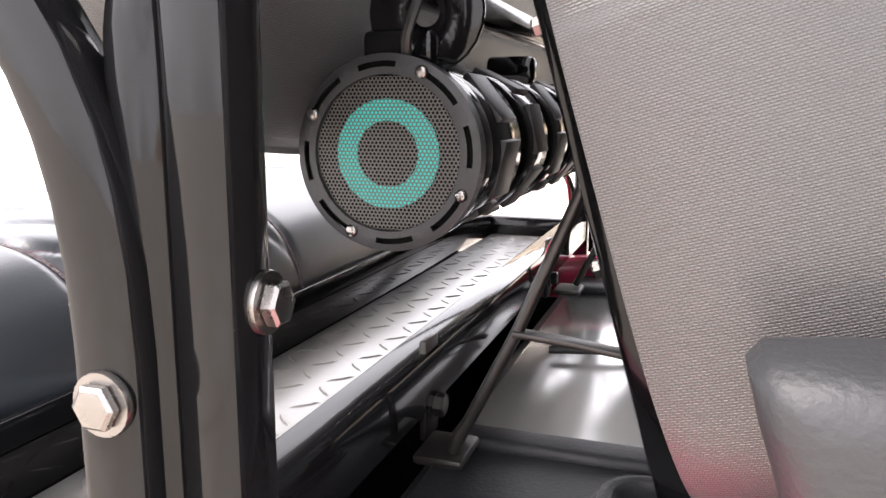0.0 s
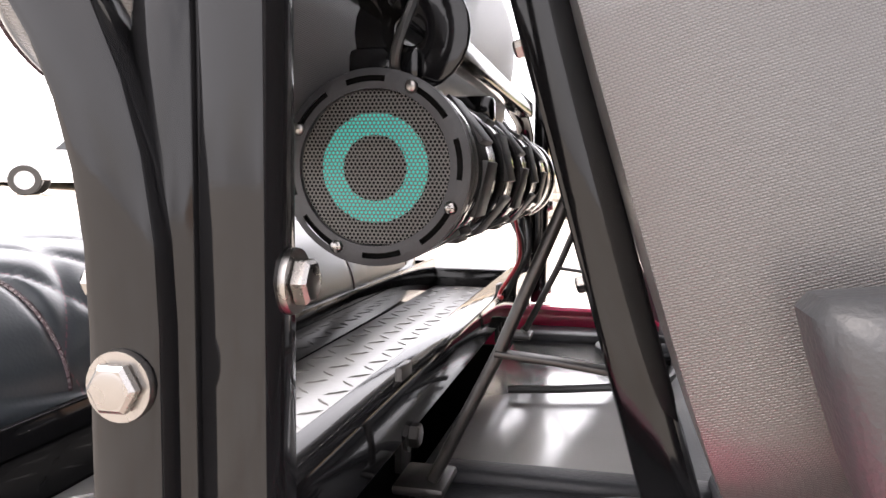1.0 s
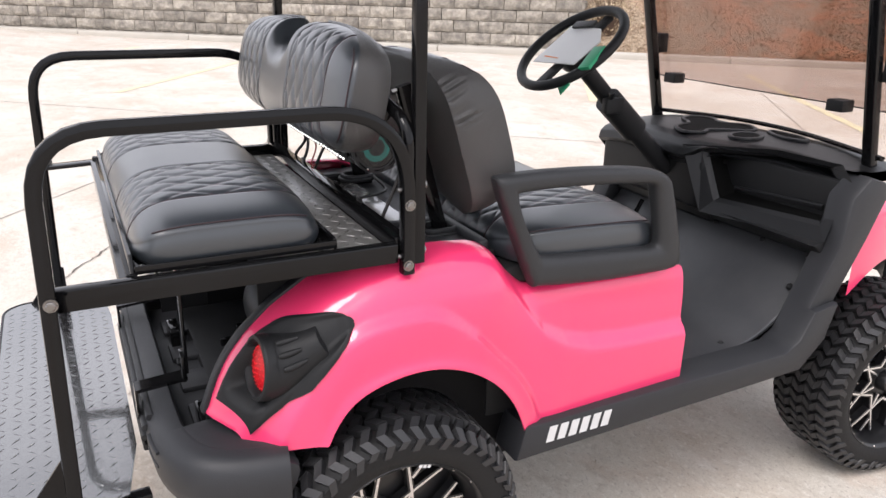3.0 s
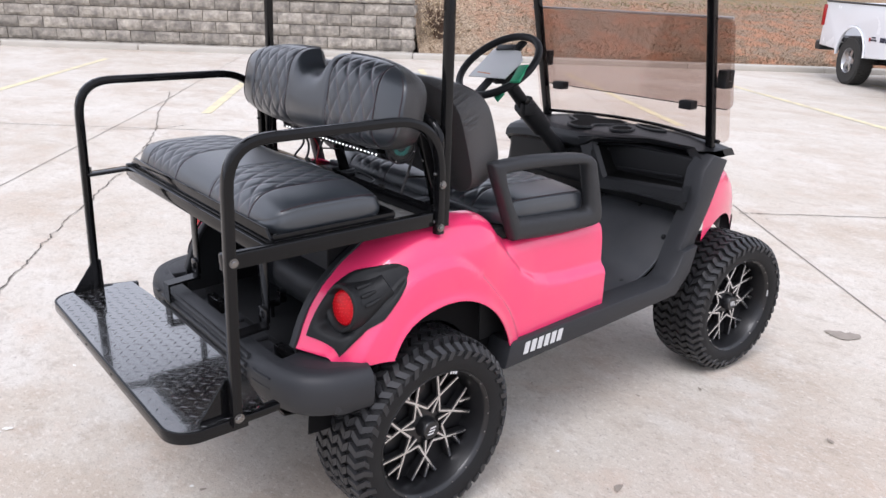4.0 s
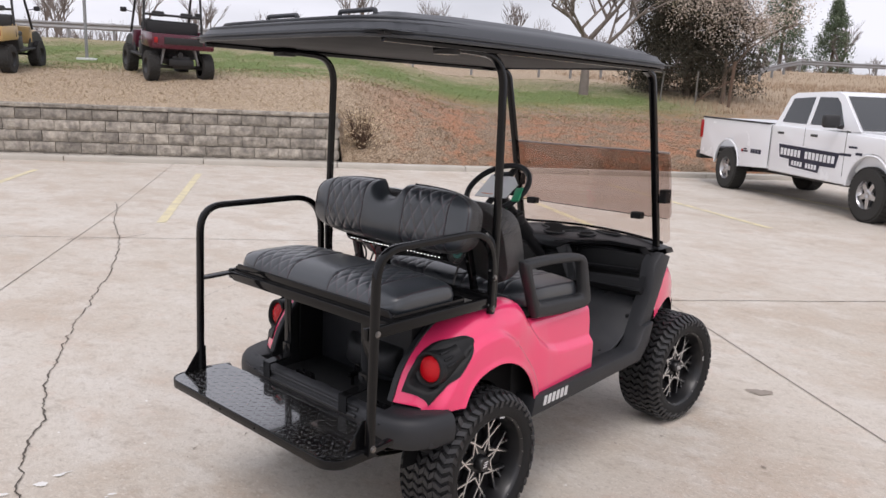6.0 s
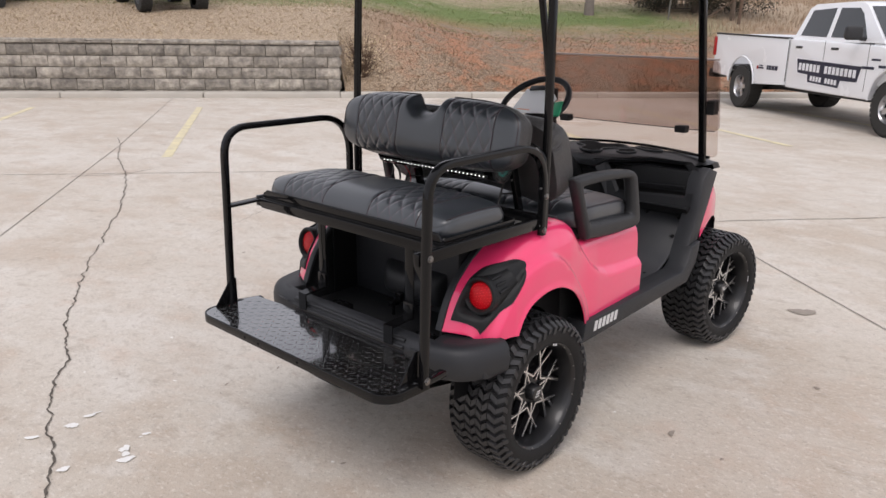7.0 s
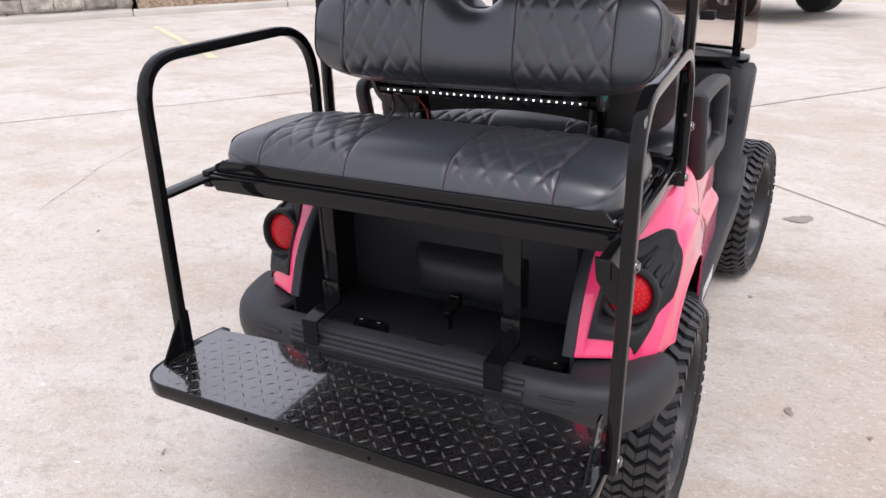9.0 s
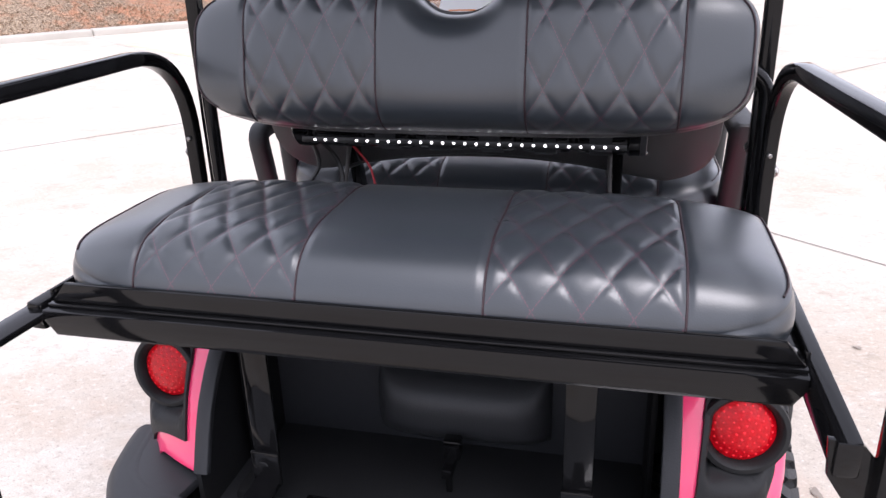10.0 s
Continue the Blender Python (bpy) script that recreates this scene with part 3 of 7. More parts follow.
BLOCKS = [as_mesh("block", block_shape(i, 0.531, 0.233, 0.2), M_BLOCK, 25) for i in range(14)]
CAPS = [as_mesh("cap_stone", block_shape(20 + i, 0.541, 0.10, 0.36), M_BLOCK, 25) for i in range(4)]
rnd = random.Random(5)
far_blocks = []
W_B, H_B = 0.545, 0.245
for row in range(7):
    z = -0.093 + H_B * row
    stop = 0.0 if row < 5 else (-15.2 if row == 5 else -22.6)
    v = stop - W_B - (W_B / 2 if row % 2 else 0.0)
    if row % 2:
        far_blocks.append(moved(block_shape(40 + row, W_B / 2 - 0.01, 0.233, 0.2), pose(stop - W_B / 2, 0.17, z)))
    while v > -46:
        y = 0.17 + 0.024 * rnd.random() - 0.012
        if v > -16.5:
            ob = new("block", BLOCKS[rnd.randrange(14)])
            ob.parent, ob.location = wall, (v, y, z)
        else:
            far_blocks.append(moved(block_shape(rnd.randrange(40), 0.531, 0.233, 0.2), pose(v, y, z)))
        v -= W_B
for row, (a, b) in enumerate(((0.0, -15.0), (-15.2, -22.4), (-22.6, -46))):
    v = a - W_B
    while v > b - W_B / 2:
        ob = new("cap_stone", CAPS[rnd.randrange(4)])
        ob.parent, ob.location = wall, (v, 0.14 + 0.016 * rnd.random(), 1.135 + H_B * row)
        v -= W_B
for row in range(5):
    for j in range(4):
        far_blocks.append(moved(block_shape(60 + row * 4 + j, 0.531 if j else 0.30, 0.233, 0.2), Matrix.Translation((-0.0, 0.2 + (0.31 + W_B * (j - 1) if j else 0), -0.093 + H_B * row)) @ pose(0, 0, 0, 0, 0, 90)))
tagged(part("far_blocks", joined(*far_blocks), M_BLOCK, wall, smooth=25), kind="stuff")


# joints, cracks, stripes and stains on the slab
def strip(points, width, z, jitter=0.0, seed=1, closed=False):
    rnd = random.Random(seed)
    pts, faces = [], []
    path = []
    for a, b in zip(points, points[1:]):
        a, b = Vector(a), Vector(b)
        steps = max(1, int((b - a).length / 0.02)) if jitter else 1
        for i in range(steps):
            path.append(a.lerp(b, i / steps))
    path.append(Vector(points[-1]))
    drift = 0.0
    for i, p in enumerate(path):
        t = (path[min(i + 1, len(path) - 1)] - path[max(i - 1, 0)]).normalized()
        side = Vector((-t.y, t.x))
        drift = drift * 0.8 + jitter * (rnd.random() - 0.5) if jitter else 0.0
        w = width * (0.4 + 1.1 * rnd.random() if jitter else 1.0) / 2
        c = p + side * drift
        pts += [(c.x - side.x * w, c.y - side.y * w, z), (c.x + side.x * w, c.y + side.y * w, z)]
    for i in range(len(path) - 1):
        faces.append((2 * i + 1, 2 * i, 2 * i + 2, 2 * i + 3))
    return pts, faces


def on_lot(v, s):
    p = lot(v, s)
    return (p.x, p.y)


joint_lines = []
for v in (-21, -15, -9.05, -3.0, 3.0, 9.0, 15):
    joint_lines.append(strip([on_lot(v - 0.65, -0.16), on_lot(v + 0.10, -7.17), on_lot(v + 0.44, -11.5), on_lot(v + 0.7, -16), on_lot(v + 1.4, -30)] if v == -3.0 else [on_lot(v - 0.05, -0.16), on_lot(v + 0.05, -14), on_lot(v + 0.3, -30)], 0.008, 0.004))
for s, a, b in ((-9.1, -30, 3.0), (-11.65, 3.0, 25), (-4.2, 3.0, 25), (-17.5, -20, 20), (-24, -20, 20)):
    joint_lines.append(strip([on_lot(a, s), on_lot(b, s)], 0.012, 0.004, 0.01 if s == -11.65 else 0))
tagged(part("joint", joined(*joint_lines), M_JOINT, ground, smooth=0))
cracks = [strip([(2.75, 8.7), (2.38, 7.86), (1.96, 7.04), (1.66, 6.2), (1.35, 5.56), (1.2, 5.25), (0.69, 4.34), (0.45, 4.0), (0.13, 3.46), (-0.24, 2.864), (-0.32, 2.746), (-0.526, 2.346), (-0.691, 2.0), (-0.877, 1.587), (-0.992, 1.402), (-1.092, 1.19), (-1.145, 1.043), (-1.186, 0.898), (-1.273, 0.724), (-1.363, 0.558), (-1.9, -0.6), (-2.6, -1.7)], 0.0085, 0.005, 0.020, 3),
          strip([(1.95, 6.1), (1.5, 6.05), (1.1, 6.3)], 0.010, 0.005, 0.018, 4),
          strip([(1.2, -1.6), (1.5, -2.0), (1.62, -2.4)], 0.005, 0.005, 0.014, 7)]
part("crack", joined(*cracks), M_CRACK, ground, smooth=0)
for v, a, b in ((-11.95, -2.15, -8.0), (-8.9, -2.15, -8.0), (-5.83, -2.15, -8.0), (-2.73, -2.14, -8.04), (0.25, -2.15, -6.4), (3.07, -2.15, -7.8), (5.80, -2.2, -7.6), (8.9, -2.3, -7.6), (11.9, -2.3, -7.6)):
    part("painted_stripe", strip([on_lot(v, a), on_lot(v + 0.108 * (a - b), b)], 0.12, 0.004), M_STRIPE, ground, "faded yellow parking stripe", smooth=0)


def blot(x, y, rx, ry, turn, z, seed):
    rnd = random.Random(seed)
    ring_pts = []
    k1, k2 = rnd.uniform(0, 6.3), rnd.uniform(0, 6.3)
    for i in range(26):
        a = 2 * math.pi * i / 26
        r = 0.85 + 0.15 * math.sin(2 * a + k1) + 0.12 * math.sin(3 * a + k2) + 0.34 * (rnd.random() - 0.5)
        c, s = rx * r * math.cos(a), ry * r * math.sin(a)
        ring_pts.append((x + c * math.cos(turn) - s * math.sin(turn), y + c * math.sin(turn) + s * math.cos(turn), z))
    return ring_pts, [tuple(range(26))]


for i, (x, y, rx, ry, a) in enumerate(((-1.231, 0.70, 0.027, 0.017, -0.5), (-1.011, 0.673, 0.024, 0.026, 0), (-1.045, 0.597, 0.034, 0.024, -0.6), (-1.026, 0.635, 0.014, 0.026, -0.3), (-0.90, 0.718, 0.018, 0.012, -0.6), (-1.079, 0.999, 0.036, 0.020, -0.5), (-0.992, 1.028, 0.034, 0.011, -0.4), (-0.957, 1.030, 0.022, 0.006, -0.2), (-1.226, 1.018, 0.030, 0.016, -0.6), (-0.928, 0.712, 0.008, 0.006, 0))):
    part("paint_spot", blot(x, y, rx, ry, a, 0.005, i), M_WHITE_SPOT, ground, "white paint spill", smooth=0)
for i, (x, y, rx, ry, a) in enumerate(((2.40, -0.751, 0.085, 0.055, -0.6), (0.565, -0.824, 0.022, 0.015, 0.3), (-0.499, -0.02, 0.013, 0.007, -0.5), (0.518, -1.054, 0.012, 0.007, 0.3), (1.413, -1.129, 0.018, 0.010, 0.9), (0.139, -1.123, 0.014, 0.009, 0.9), (-0.35, -1.45, 0.010, 0.007, 0), (1.7, -1.9, 0.016, 0.010, 0.4), (-1.5, 2.2, 0.016, 0.010, 0.4), (0.8, 2.6, 0.016, 0.010, 0.4))):
    part("stain", blot(x, y, rx, ry, a, 0.005, 50 + i), M_DARK_SPOT, ground, "dark oil stain", smooth=0)

# grit, pits and chips scattered over the slab
rnd = random.Random(77)
chips = []
for _ in range(420):
    x, y = rnd.uniform(-3.0, 7.0), rnd.uniform(-4.0, 9.0)
    r = 0.0025 + 0.005 * rnd.random() ** 3
    chips.append(blot(x, y, r * rnd.uniform(1.0, 2.4), r, rnd.uniform(0, 3.1), 0.0045, rnd.randrange(9999)))
tagged(part("grit", joined(*chips), M_DARK_SPOT, ground, smooth=0), kind="stuff")
pale = []
for _ in range(90):
    x, y = rnd.uniform(-3.0, 6.0), rnd.uniform(-4.0, 7.0)
    r = 0.002 + 0.0045 * rnd.random() ** 2
    pale.append(blot(x, y, r * rnd.uniform(1.0, 1.9), r, rnd.uniform(0, 3.1), 0.0045, rnd.randrange(9999)))
tagged(part("paint_fleck", joined(*pale), M_WHITE_SPOT, ground, smooth=0), kind="stuff")
hair = [strip([(a, b), (a + c * 0.5, b + d * 0.5 + 0.05), (a + c, b + d)], 0.0028, 0.0042, 0.012, i) for i, (a, b, c, d) in enumerate(((0.9, 3.2, 1.4, 0.6), (-1.4, 1.9, -0.9, 0.5)))]
part("hairline_crack", joined(*hair), M_CRACK, ground, smooth=0)


# ---- the golf cart: x forward, y to its left, z up; its origin under the rear axle ----
cart = thing("golf_cart", "glossy pink lifted golf cart with black seats, parked on concrete", "golf cart")


def both(name, shape, mat, parent=cart, label="", smooth=40):
    """A part for the cart's right side and its mirror image."""
    return part(name, shape, mat, parent, label, smooth), part(name, mirrored(shape), mat, parent, label, smooth)


TUBE = 0.0245
# hip rails of the rear seat kit


def hip_rail(back, front, top, rear):
    """A bent tube: up from the step, forward over the seat, down to the frame."""
    mid = (back + front) / 2
    run = fillet([(rear - 0.015, back, 0.530), (rear, back, top), (-0.25, mid, top)], 0.105)[:-1]
    run += fillet([(-0.40, mid, top), (0.040, front, top), (0.040, front, 0.74)], 0.165, 12)[1:-1] + [Vector((0.040, front, 0.885))]
    return square_tube(run, TUBE, TUBE)


# the kit sits slightly askew on the cart
RAIL_Y = {-1: (-0.526, -0.4965), 1: (0.506, 0.5265)}
for s, top, rear in ((-1, 1.206, -0.577), (1, 1.219, -0.586)):
    part("hip_rail", hip_rail(*RAIL_Y[s], top, rear), M_BLACK_STEEL, cart, "bent black square-tube hip rail")
# frame of the rear seat kit
part("frame_side", rbox(-0.588, 0.022, -0.500, -0.476, 0.908, 0.948, 0.004), M_BLACK_STEEL, cart)
part("frame_side", rbox(-0.470, 0.022, 0.472, 0.496, 0.912, 0.952, 0.004), M_BLACK_STEEL, cart)
ear = prism([(-0.470, 0.946), (-0.500, 0.944), (-0.532, 0.905), (-0.532, 0.868), (-0.518, 0.858), (-0.500, 0.866), (-0.474, 0.905)], -0.582, -0.575, "x", 0.001)
part("rail_bracket", ear, M_BLACK_STEEL, cart, "black steel plate joining seat frame and hip rail")
part("bracket_arm", square_tube([(-0.588, 0.502, 0.928), (-0.53, 0.494, 0.932), (-0.455, 0.482, 0.938)], 0.010, 0.042, 0, 0.002), M_BLACK_STEEL, cart)
for y, s in ((-0.478, -1), (0.470, 1)):
    part("beam_bolt", moved(hex_bolt(0.008, 0.010), aim((-0.464, y + s * 0.001, 0.928), (0, s, 0))), M_BLACK_STEEL, cart)
part("frame_rear", prism([(-0.476, 0.945), (-0.476, 0.930), (-0.462, 0.909), (0.452, 0.909), (0.468, 0.930), (0.468, 0.945)], -0.476, -0.446, "x", 0.004), M_BLACK_STEEL, cart, "chamfered black steel beam under the rear seat")
part("frame_front", rbox(0.022, 0.052, -0.480, 0.500, 0.915, 0.955, 0.003), M_BLACK_STEEL, cart)
pan = part("seat_pan", rbox(-0.450, -0.095, -0.474, 0.466, 0.950, 0.955, 0.002), M_BLACK_STEEL, cart, "folded black steel seat pan")
part("rear_flange", prism([(-0.474, 0.951), (-0.452, 0.978), (0.440, 0.978), (0.462, 0.951)], -0.458, -0.450, "x", 0.002), M_BLACK_STEEL, pan)
part("rear_fold", rbox(-0.464, -0.446, -0.476, 0.466, 0.9455, 0.9500, 0.0015), M_BLACK_STEEL, pan)
part("side_flange", rbox(-0.450, -0.095, -0.479, -0.474, 0.949, 0.964, 0.001), M_BLACK_STEEL, pan)
part("side_flange", rbox(-0.450, -0.095, 0.466, 0.471, 0.949, 0.964, 0.001), M_BLACK_STEEL, pan)
part("front_flange", rbox(-0.101, -0.095, -0.474, 0.466, 0.914, 0.968, 0.001), M_BLACK_STEEL, pan)


def lozenges(x0, x1, y0, y1, z, pitch, length, width, height, inside=None):
    """Raised bars of a diamond plate, alternately turned."""
    out = []
    nx, ny = int((x1 - x0) / pitch), int((y1 - y0) / pitch)
    for i in range(nx):
        for j in range(ny):
            cx, cy = x0 + (i + 0.5) * (x1 - x0) / nx, y0 + (j + 0.5) * (y1 - y0) / ny
            if inside and not inside(cx, cy):
                continue
            a = radians(45 if (i + j) % 2 else -45)
            ux, uy = math.cos(a), math.sin(a)
            base = []
            for t, w in ((-1, 0), (-0.45, 1), (0.45, 1), (1, 0), (0.45, -1), (-0.45, -1)):
                px, py = t * length / 2, w * width / 2
                base.append((cx + px * ux - py * uy, cy + px * uy + py * ux, z))
            top = [(cx + (b[0] - cx) * 0.6, cy + (b[1] - cy) * 0.6, z + height) for b in base]
            out.append((base + top, [(6, 7, 8, 9, 10, 11)] + [(q, (q + 1) % 6, 6 + (q + 1) % 6, 6 + q) for q in range(6)]))
    return joined(*out)


foot = node("foot_plate", cart, label="glossy black diamond-plate deck between the seats, painted grey for sky sheen")
# grey colour of plate and relief includes painted sky sheen
part("plate", rbox(-0.094, 0.021, -0.474, 0.470, 0.918, 0.924, 0.001), M_PLATE_SHEEN, foot)
tagged(part("plate_relief", lozenges(-0.092, 0.019, -0.470, 0.466, 0.924, 0.0265, 0.0225, 0.0036, 0.0011), M_PLATE_SHEEN, foot), kind="stuff")

# folding step behind
step_outline = [(-0.478, -0.34), (-0.478, 0.34), (-0.490, 0.497), (-0.56, 0.512), (-0.66, 0.512)]
for i in range(9):
    a = radians(90 + 90 * i / 8)
    step_outline.append((-0.672 + 0.07 * math.cos(a), 0.442 + 0.07 * math.sin(a)))
for i in range(9):
    a = radians(180 + 90 * i / 8)
    step_outline.append((-0.672 + 0.07 * math.cos(a), -0.448 + 0.07 * math.sin(a)))
step_outline += [(-0.56, -0.518), (-0.505, -0.50)]
step = node("step_plate", cart, label="glossy black diamond-plate rear step")
part("plate", prism(step_outline, 0.536, 0.542, "z"), M_PLATE, step)


def in_step(x, y):
    if x < -0.66 and abs(y + 0.0075) > 0.44:
        return (x + 0.672) ** 2 + (abs(y + 0.0075) - 0.44) ** 2 < 0.055 ** 2
    if x > -0.52 and abs(y) > 0.33:
        return (x + 0.478) < -(abs(y) - 0.33) * 0.2 - 0.012
    return abs(y + 0.0075) < 0.495


tagged(part("plate_relief", lozenges(-0.735, -0.482, -0.515, 0.505, 0.542, 0.0265, 0.0225, 0.0034, 0.0009, in_step), M_PLATE, step), kind="stuff")
rim_path = [(x, y, 0.528) for x, y in step_outline[3:-1]]
part("rim", sweep(rim_path, round_rect(0.008, 0.032, 0.003, 2), (0, 0, 1)), M_BLACK_STEEL, step)
for s in (-1, 1):
    gus = prism([(-0.60, 0.528), (-0.68, 0.533), (-0.67, 0.55), (-0.605, 0.64), (-0.58, 0.64), (-0.58, 0.528)], 0, 0.005, "y")
    part("gusset", moved(gus, Matrix.Translation((0, s * 0.499 - 0.0025, 0))), M_BLACK_STEEL, step)
    part("step_arm", square_tube([(-0.60, s * 0.512, 0.535), (-0.47, s * 0.495, 0.527)], 0.02, 0.03), M_BLACK_STEEL, step)
for y in (0.12, 0.20, -0.1):
    # flat disc on the rim; black colour stands for the shade of a hole
    part("hole", lathe([(0.0001, 0), (0.004, 0)], 12, "x", (-0.7470, y, 0.528)), M_SHADE_AND_CONE, step, smooth=0)

# straps from the seat frame down over the bumper to the step
for y in (0.233, -0.236):
    strap = joined(rbox(-0.363, -0.356, y - 0.0205, y + 0.0205, 0.63, 0.915, 0.002), rbox(-0.370, -0.362, y - 0.0225, y + 0.0225, 0.612, 0.672, 0.002))
    s_ob = part("support_strap", strap, M_BLACK_STEEL, cart, "flat black steel support strap")
    part("bolt", moved(hex_bolt(0.008, 0.006), aim((-0.370, y, 0.652), (-1, 0, 0))), M_BLACK_STEEL, s_ob)
    hook = prism([(-0.360, 0.622), (-0.360, 0.615), (-0.460, 0.607), (-0.460, 0.548), (-0.466, 0.548), (-0.466, 0.614)], y - 0.021, y + 0.021, "y")
    part("bumper_hook", hook, M_BLACK_STEEL, s_ob)

# bolts of the hip rails
for s in (-1, 1):
    for x, z in ((-0.579, 0.940), (0.041, 1.025), (0.038, 0.904)):
        part("bolt", moved(hex_bolt(0.0082, 0.0068), aim((x, RAIL_Y[s][x > 0] + s * 0.0122, z), (0, s, 0))), M_CHROME, cart)
    part("bolt", moved(hex_bolt(0.009, 0.006), aim((-0.589, RAIL_Y[s][0] + s * 0.0122, 0.553), (0, s, 0))), M_CHROME, cart)
    part("bolt", moved(hex_bolt(0.008, 0.006), aim((-0.458, s * 0.4885, 0.932), (0, s, 0))), M_BLACK_STEEL, cart)
    for z in (1.054, 0.921):
        part("bolt", moved(hex_bolt(0.0082, 0.008), aim((0.0808, -0.476 if s < 0 else 0.503, z), (1, 0, 0))), M_CHROME, cart)
        part("bolt_end", moved(hex_bolt(0.0045, 0.008, False), aim((0.0280, RAIL_Y[s][1], z), (-1, 0, 0))), M_CHROME, cart)
    for x in (-0.146, -0.437):
        part("bolt", moved(lathe([(0.0001, 0.006), (0.004, 0.0055), (0.0065, 0.003), (0.007, 0)], 16, "z"), pose(x, s * 0.459 - 0.004, 0.955)), M_CHROME, cart)

# roof posts at the rear, bent back under the canopy
for low, high in ((-0.482, -0.474), (0.503, 0.480)):
    part("rear_post", square_tube([(0.0690, low, 0.90), (0.0690, low, 1.30), (0.072, high, 1.835), (-0.22, high * 0.99, 1.845)], 0.024, 0.025, 0.12, 0.004), M_BLACK_STEEL, cart, "black square-tube roof post")
both("post_foot", rbox(-0.25, -0.18, -0.485, -0.42, 1.822, 1.858, 0.004), M_BLACK_STEEL)
front_post = [(1.50, -0.435, 0.90), (1.362, -0.435, 1.48), (1.275, -0.435, 1.825), (1.20, -0.435, 1.850)]
both("front_post", square_tube(front_post, 0.030, 0.032, 0.05, 0.005), M_BLACK_STEEL, label="black square-tube roof post")


# ---- cushions ----
def cushion(name, parent, width, height, thick, panels, origin, top=None, corner=5.0, edge=3.2, nu=288, nv=128, quilt=(0.0575, 0.116), puff=0.0043, back_mat=None, label="", flat_back=0.25, side=0.55, round_b=3.0, round_t=None, end_mat=None, ends=0.0, wrinkle=0.0, arch=0.0, rim_seam=0.985, taper=0.0, bulge=0.006):
    """A padded shape in the plane (a across, b up), swelling along its own normal. panels: from-to pairs of a with diamond quilting.
    origin: pose of its middle, x across, y up, z out of the face. top(a): how far the upper rim sinks at a."""
    uvs, pts = [], []

    def place(u, v):
        a, b = 2 * u - 1, 2 * v - 1
        r = max(abs(a), abs(b))
        k = 1.0 if r < 1e-6 else (abs(a / r) ** corner + abs(b / r) ** corner) ** (-1 / corner)
        return a * k, b * k, r

    def even(t):
        """Closer steps towards the rim, where the surface turns down."""
        return 0.5 - 0.5 * math.cos(math.pi * t)

    def raised(u, v, sign):
        a, b, r = place(u, v)
        x, y = a * width / 2, b * height / 2
        if top:
            y -= top(x) * max(0.0, (b + 1) / 2) ** 1.5
        if arch:
            y += arch * max(0.0, 1 - (x / (0.40 * width)) ** 2) * max(0.0, (1 - b) / 2) ** 1.5
        swell = max(0.0, 1 - r ** edge) ** (1 / 2.2)
        body = max(0.0, 1 - abs(b) ** (round_t if round_t and b > 0 else round_b)) ** 0.5
        z = thick * (side * body + (1 - side) * swell) * ((1.0 + taper * b) if sign > 0 else -flat_back)
        q = (99.0, 0.0)
        if sign > 0:
            for lo, hi in panels:
                if lo - 0.01 <= x <= hi + 0.01:
                    qx, qy = (x - (lo + hi) / 2) / quilt[0], (y + math.copysign(max(0.0, thick - z), b) * smoothstep(0.2, 0.6, abs(b))) / quilt[1]
                    d = min(abs(((qx + qy) % 1) - 0.5), 0.5) * 2, min(abs(((qx - qy) % 1) - 0.5), 0.5) * 2
                    p = (1 - d[0] ** 4) * (1 - d[1] ** 4)
                    fade = min(1.0, max(0.0, (1 - r) / 0.06)) * smoothstep(0, 0.012, x - lo + 0.004) * smoothstep(0, 0.012, hi + 0.004 - x)
                    z += puff * (p - 0.55) * fade
                    if lo <= x <= hi:
                        q = (qx, qy)
                for edge_x in (lo, hi):
                    z -= 0.004 * math.exp(-((x - edge_x) / 0.005) ** 2) * min(1.0, (1 - r) / 0.05)
        return (x, y, z), q

    w = nv + 1
    for sign in (1, -1):
        for i in range(nu + 1):
            for j in range(nv + 1):
                p, q = raised(even(i / nu), even(j / nv), sign)
                pts.append(p)
                uvs.append(q)
    faces = [(i * w + j, (i + 1) * w + j, (i + 1) * w + j + 1, i * w + j + 1) for i in range(nu) for j in range(nv)]
    kk = (nu + 1) * w
    faces += [tuple(x + kk for x in reversed(f)) for f in faces]
    rim = [i * w for i in range(nu + 1)] + [nu * w + j for j in range(1, nv + 1)] + [i * w + nv for i in range(nu - 1, -1, -1)] + [j for j in range(nv - 1, 0, -1)]
    # rounded side wall between the two sheets, gathered into folds where the cover is loose
    rows = 14 if wrinkle else 8
    walls = [rim]
    for k in range(1, rows):
        t = k / rows
        row = []
        for i in rim:
            p, q = Vector(pts[i]), Vector(pts[i + kk])
            d = Vector((p.x / width, p.y / height, 0)).normalized()
            out_by = bulge * math.sin(math.pi * t) ** 0.8
            if wrinkle and abs(p.x) > 0.44 * width:
                h = p.y / height + 0.5
                m = smoothstep(0.60, 0.70, h) * (1 - smoothstep(0.84, 0.95, h)) * smoothstep(0.35, 0.8, t + 0.12 * math.sin(31 * h))
                out_by += wrinkle * m * (math.sin(120 * h + 5 * t + 2.5 * math.sin(29 * h)) - 0.5)
            pts.append(tuple(p.lerp(q, t) + d * out_by))
            uvs.append(uvs[i])
            row.append(len(pts) - 1)
        walls.append(row)
    walls.append([i + kk for i in rim])
    for upper, lower in zip(walls, walls[1:]):
        n = len(upper)
        faces += [(upper[(i + 1) % n], upper[i], lower[i], lower[(i + 1) % n]) for i in range(n)]
    me = as_mesh(name, (pts, faces), M_LEATHER, 70)
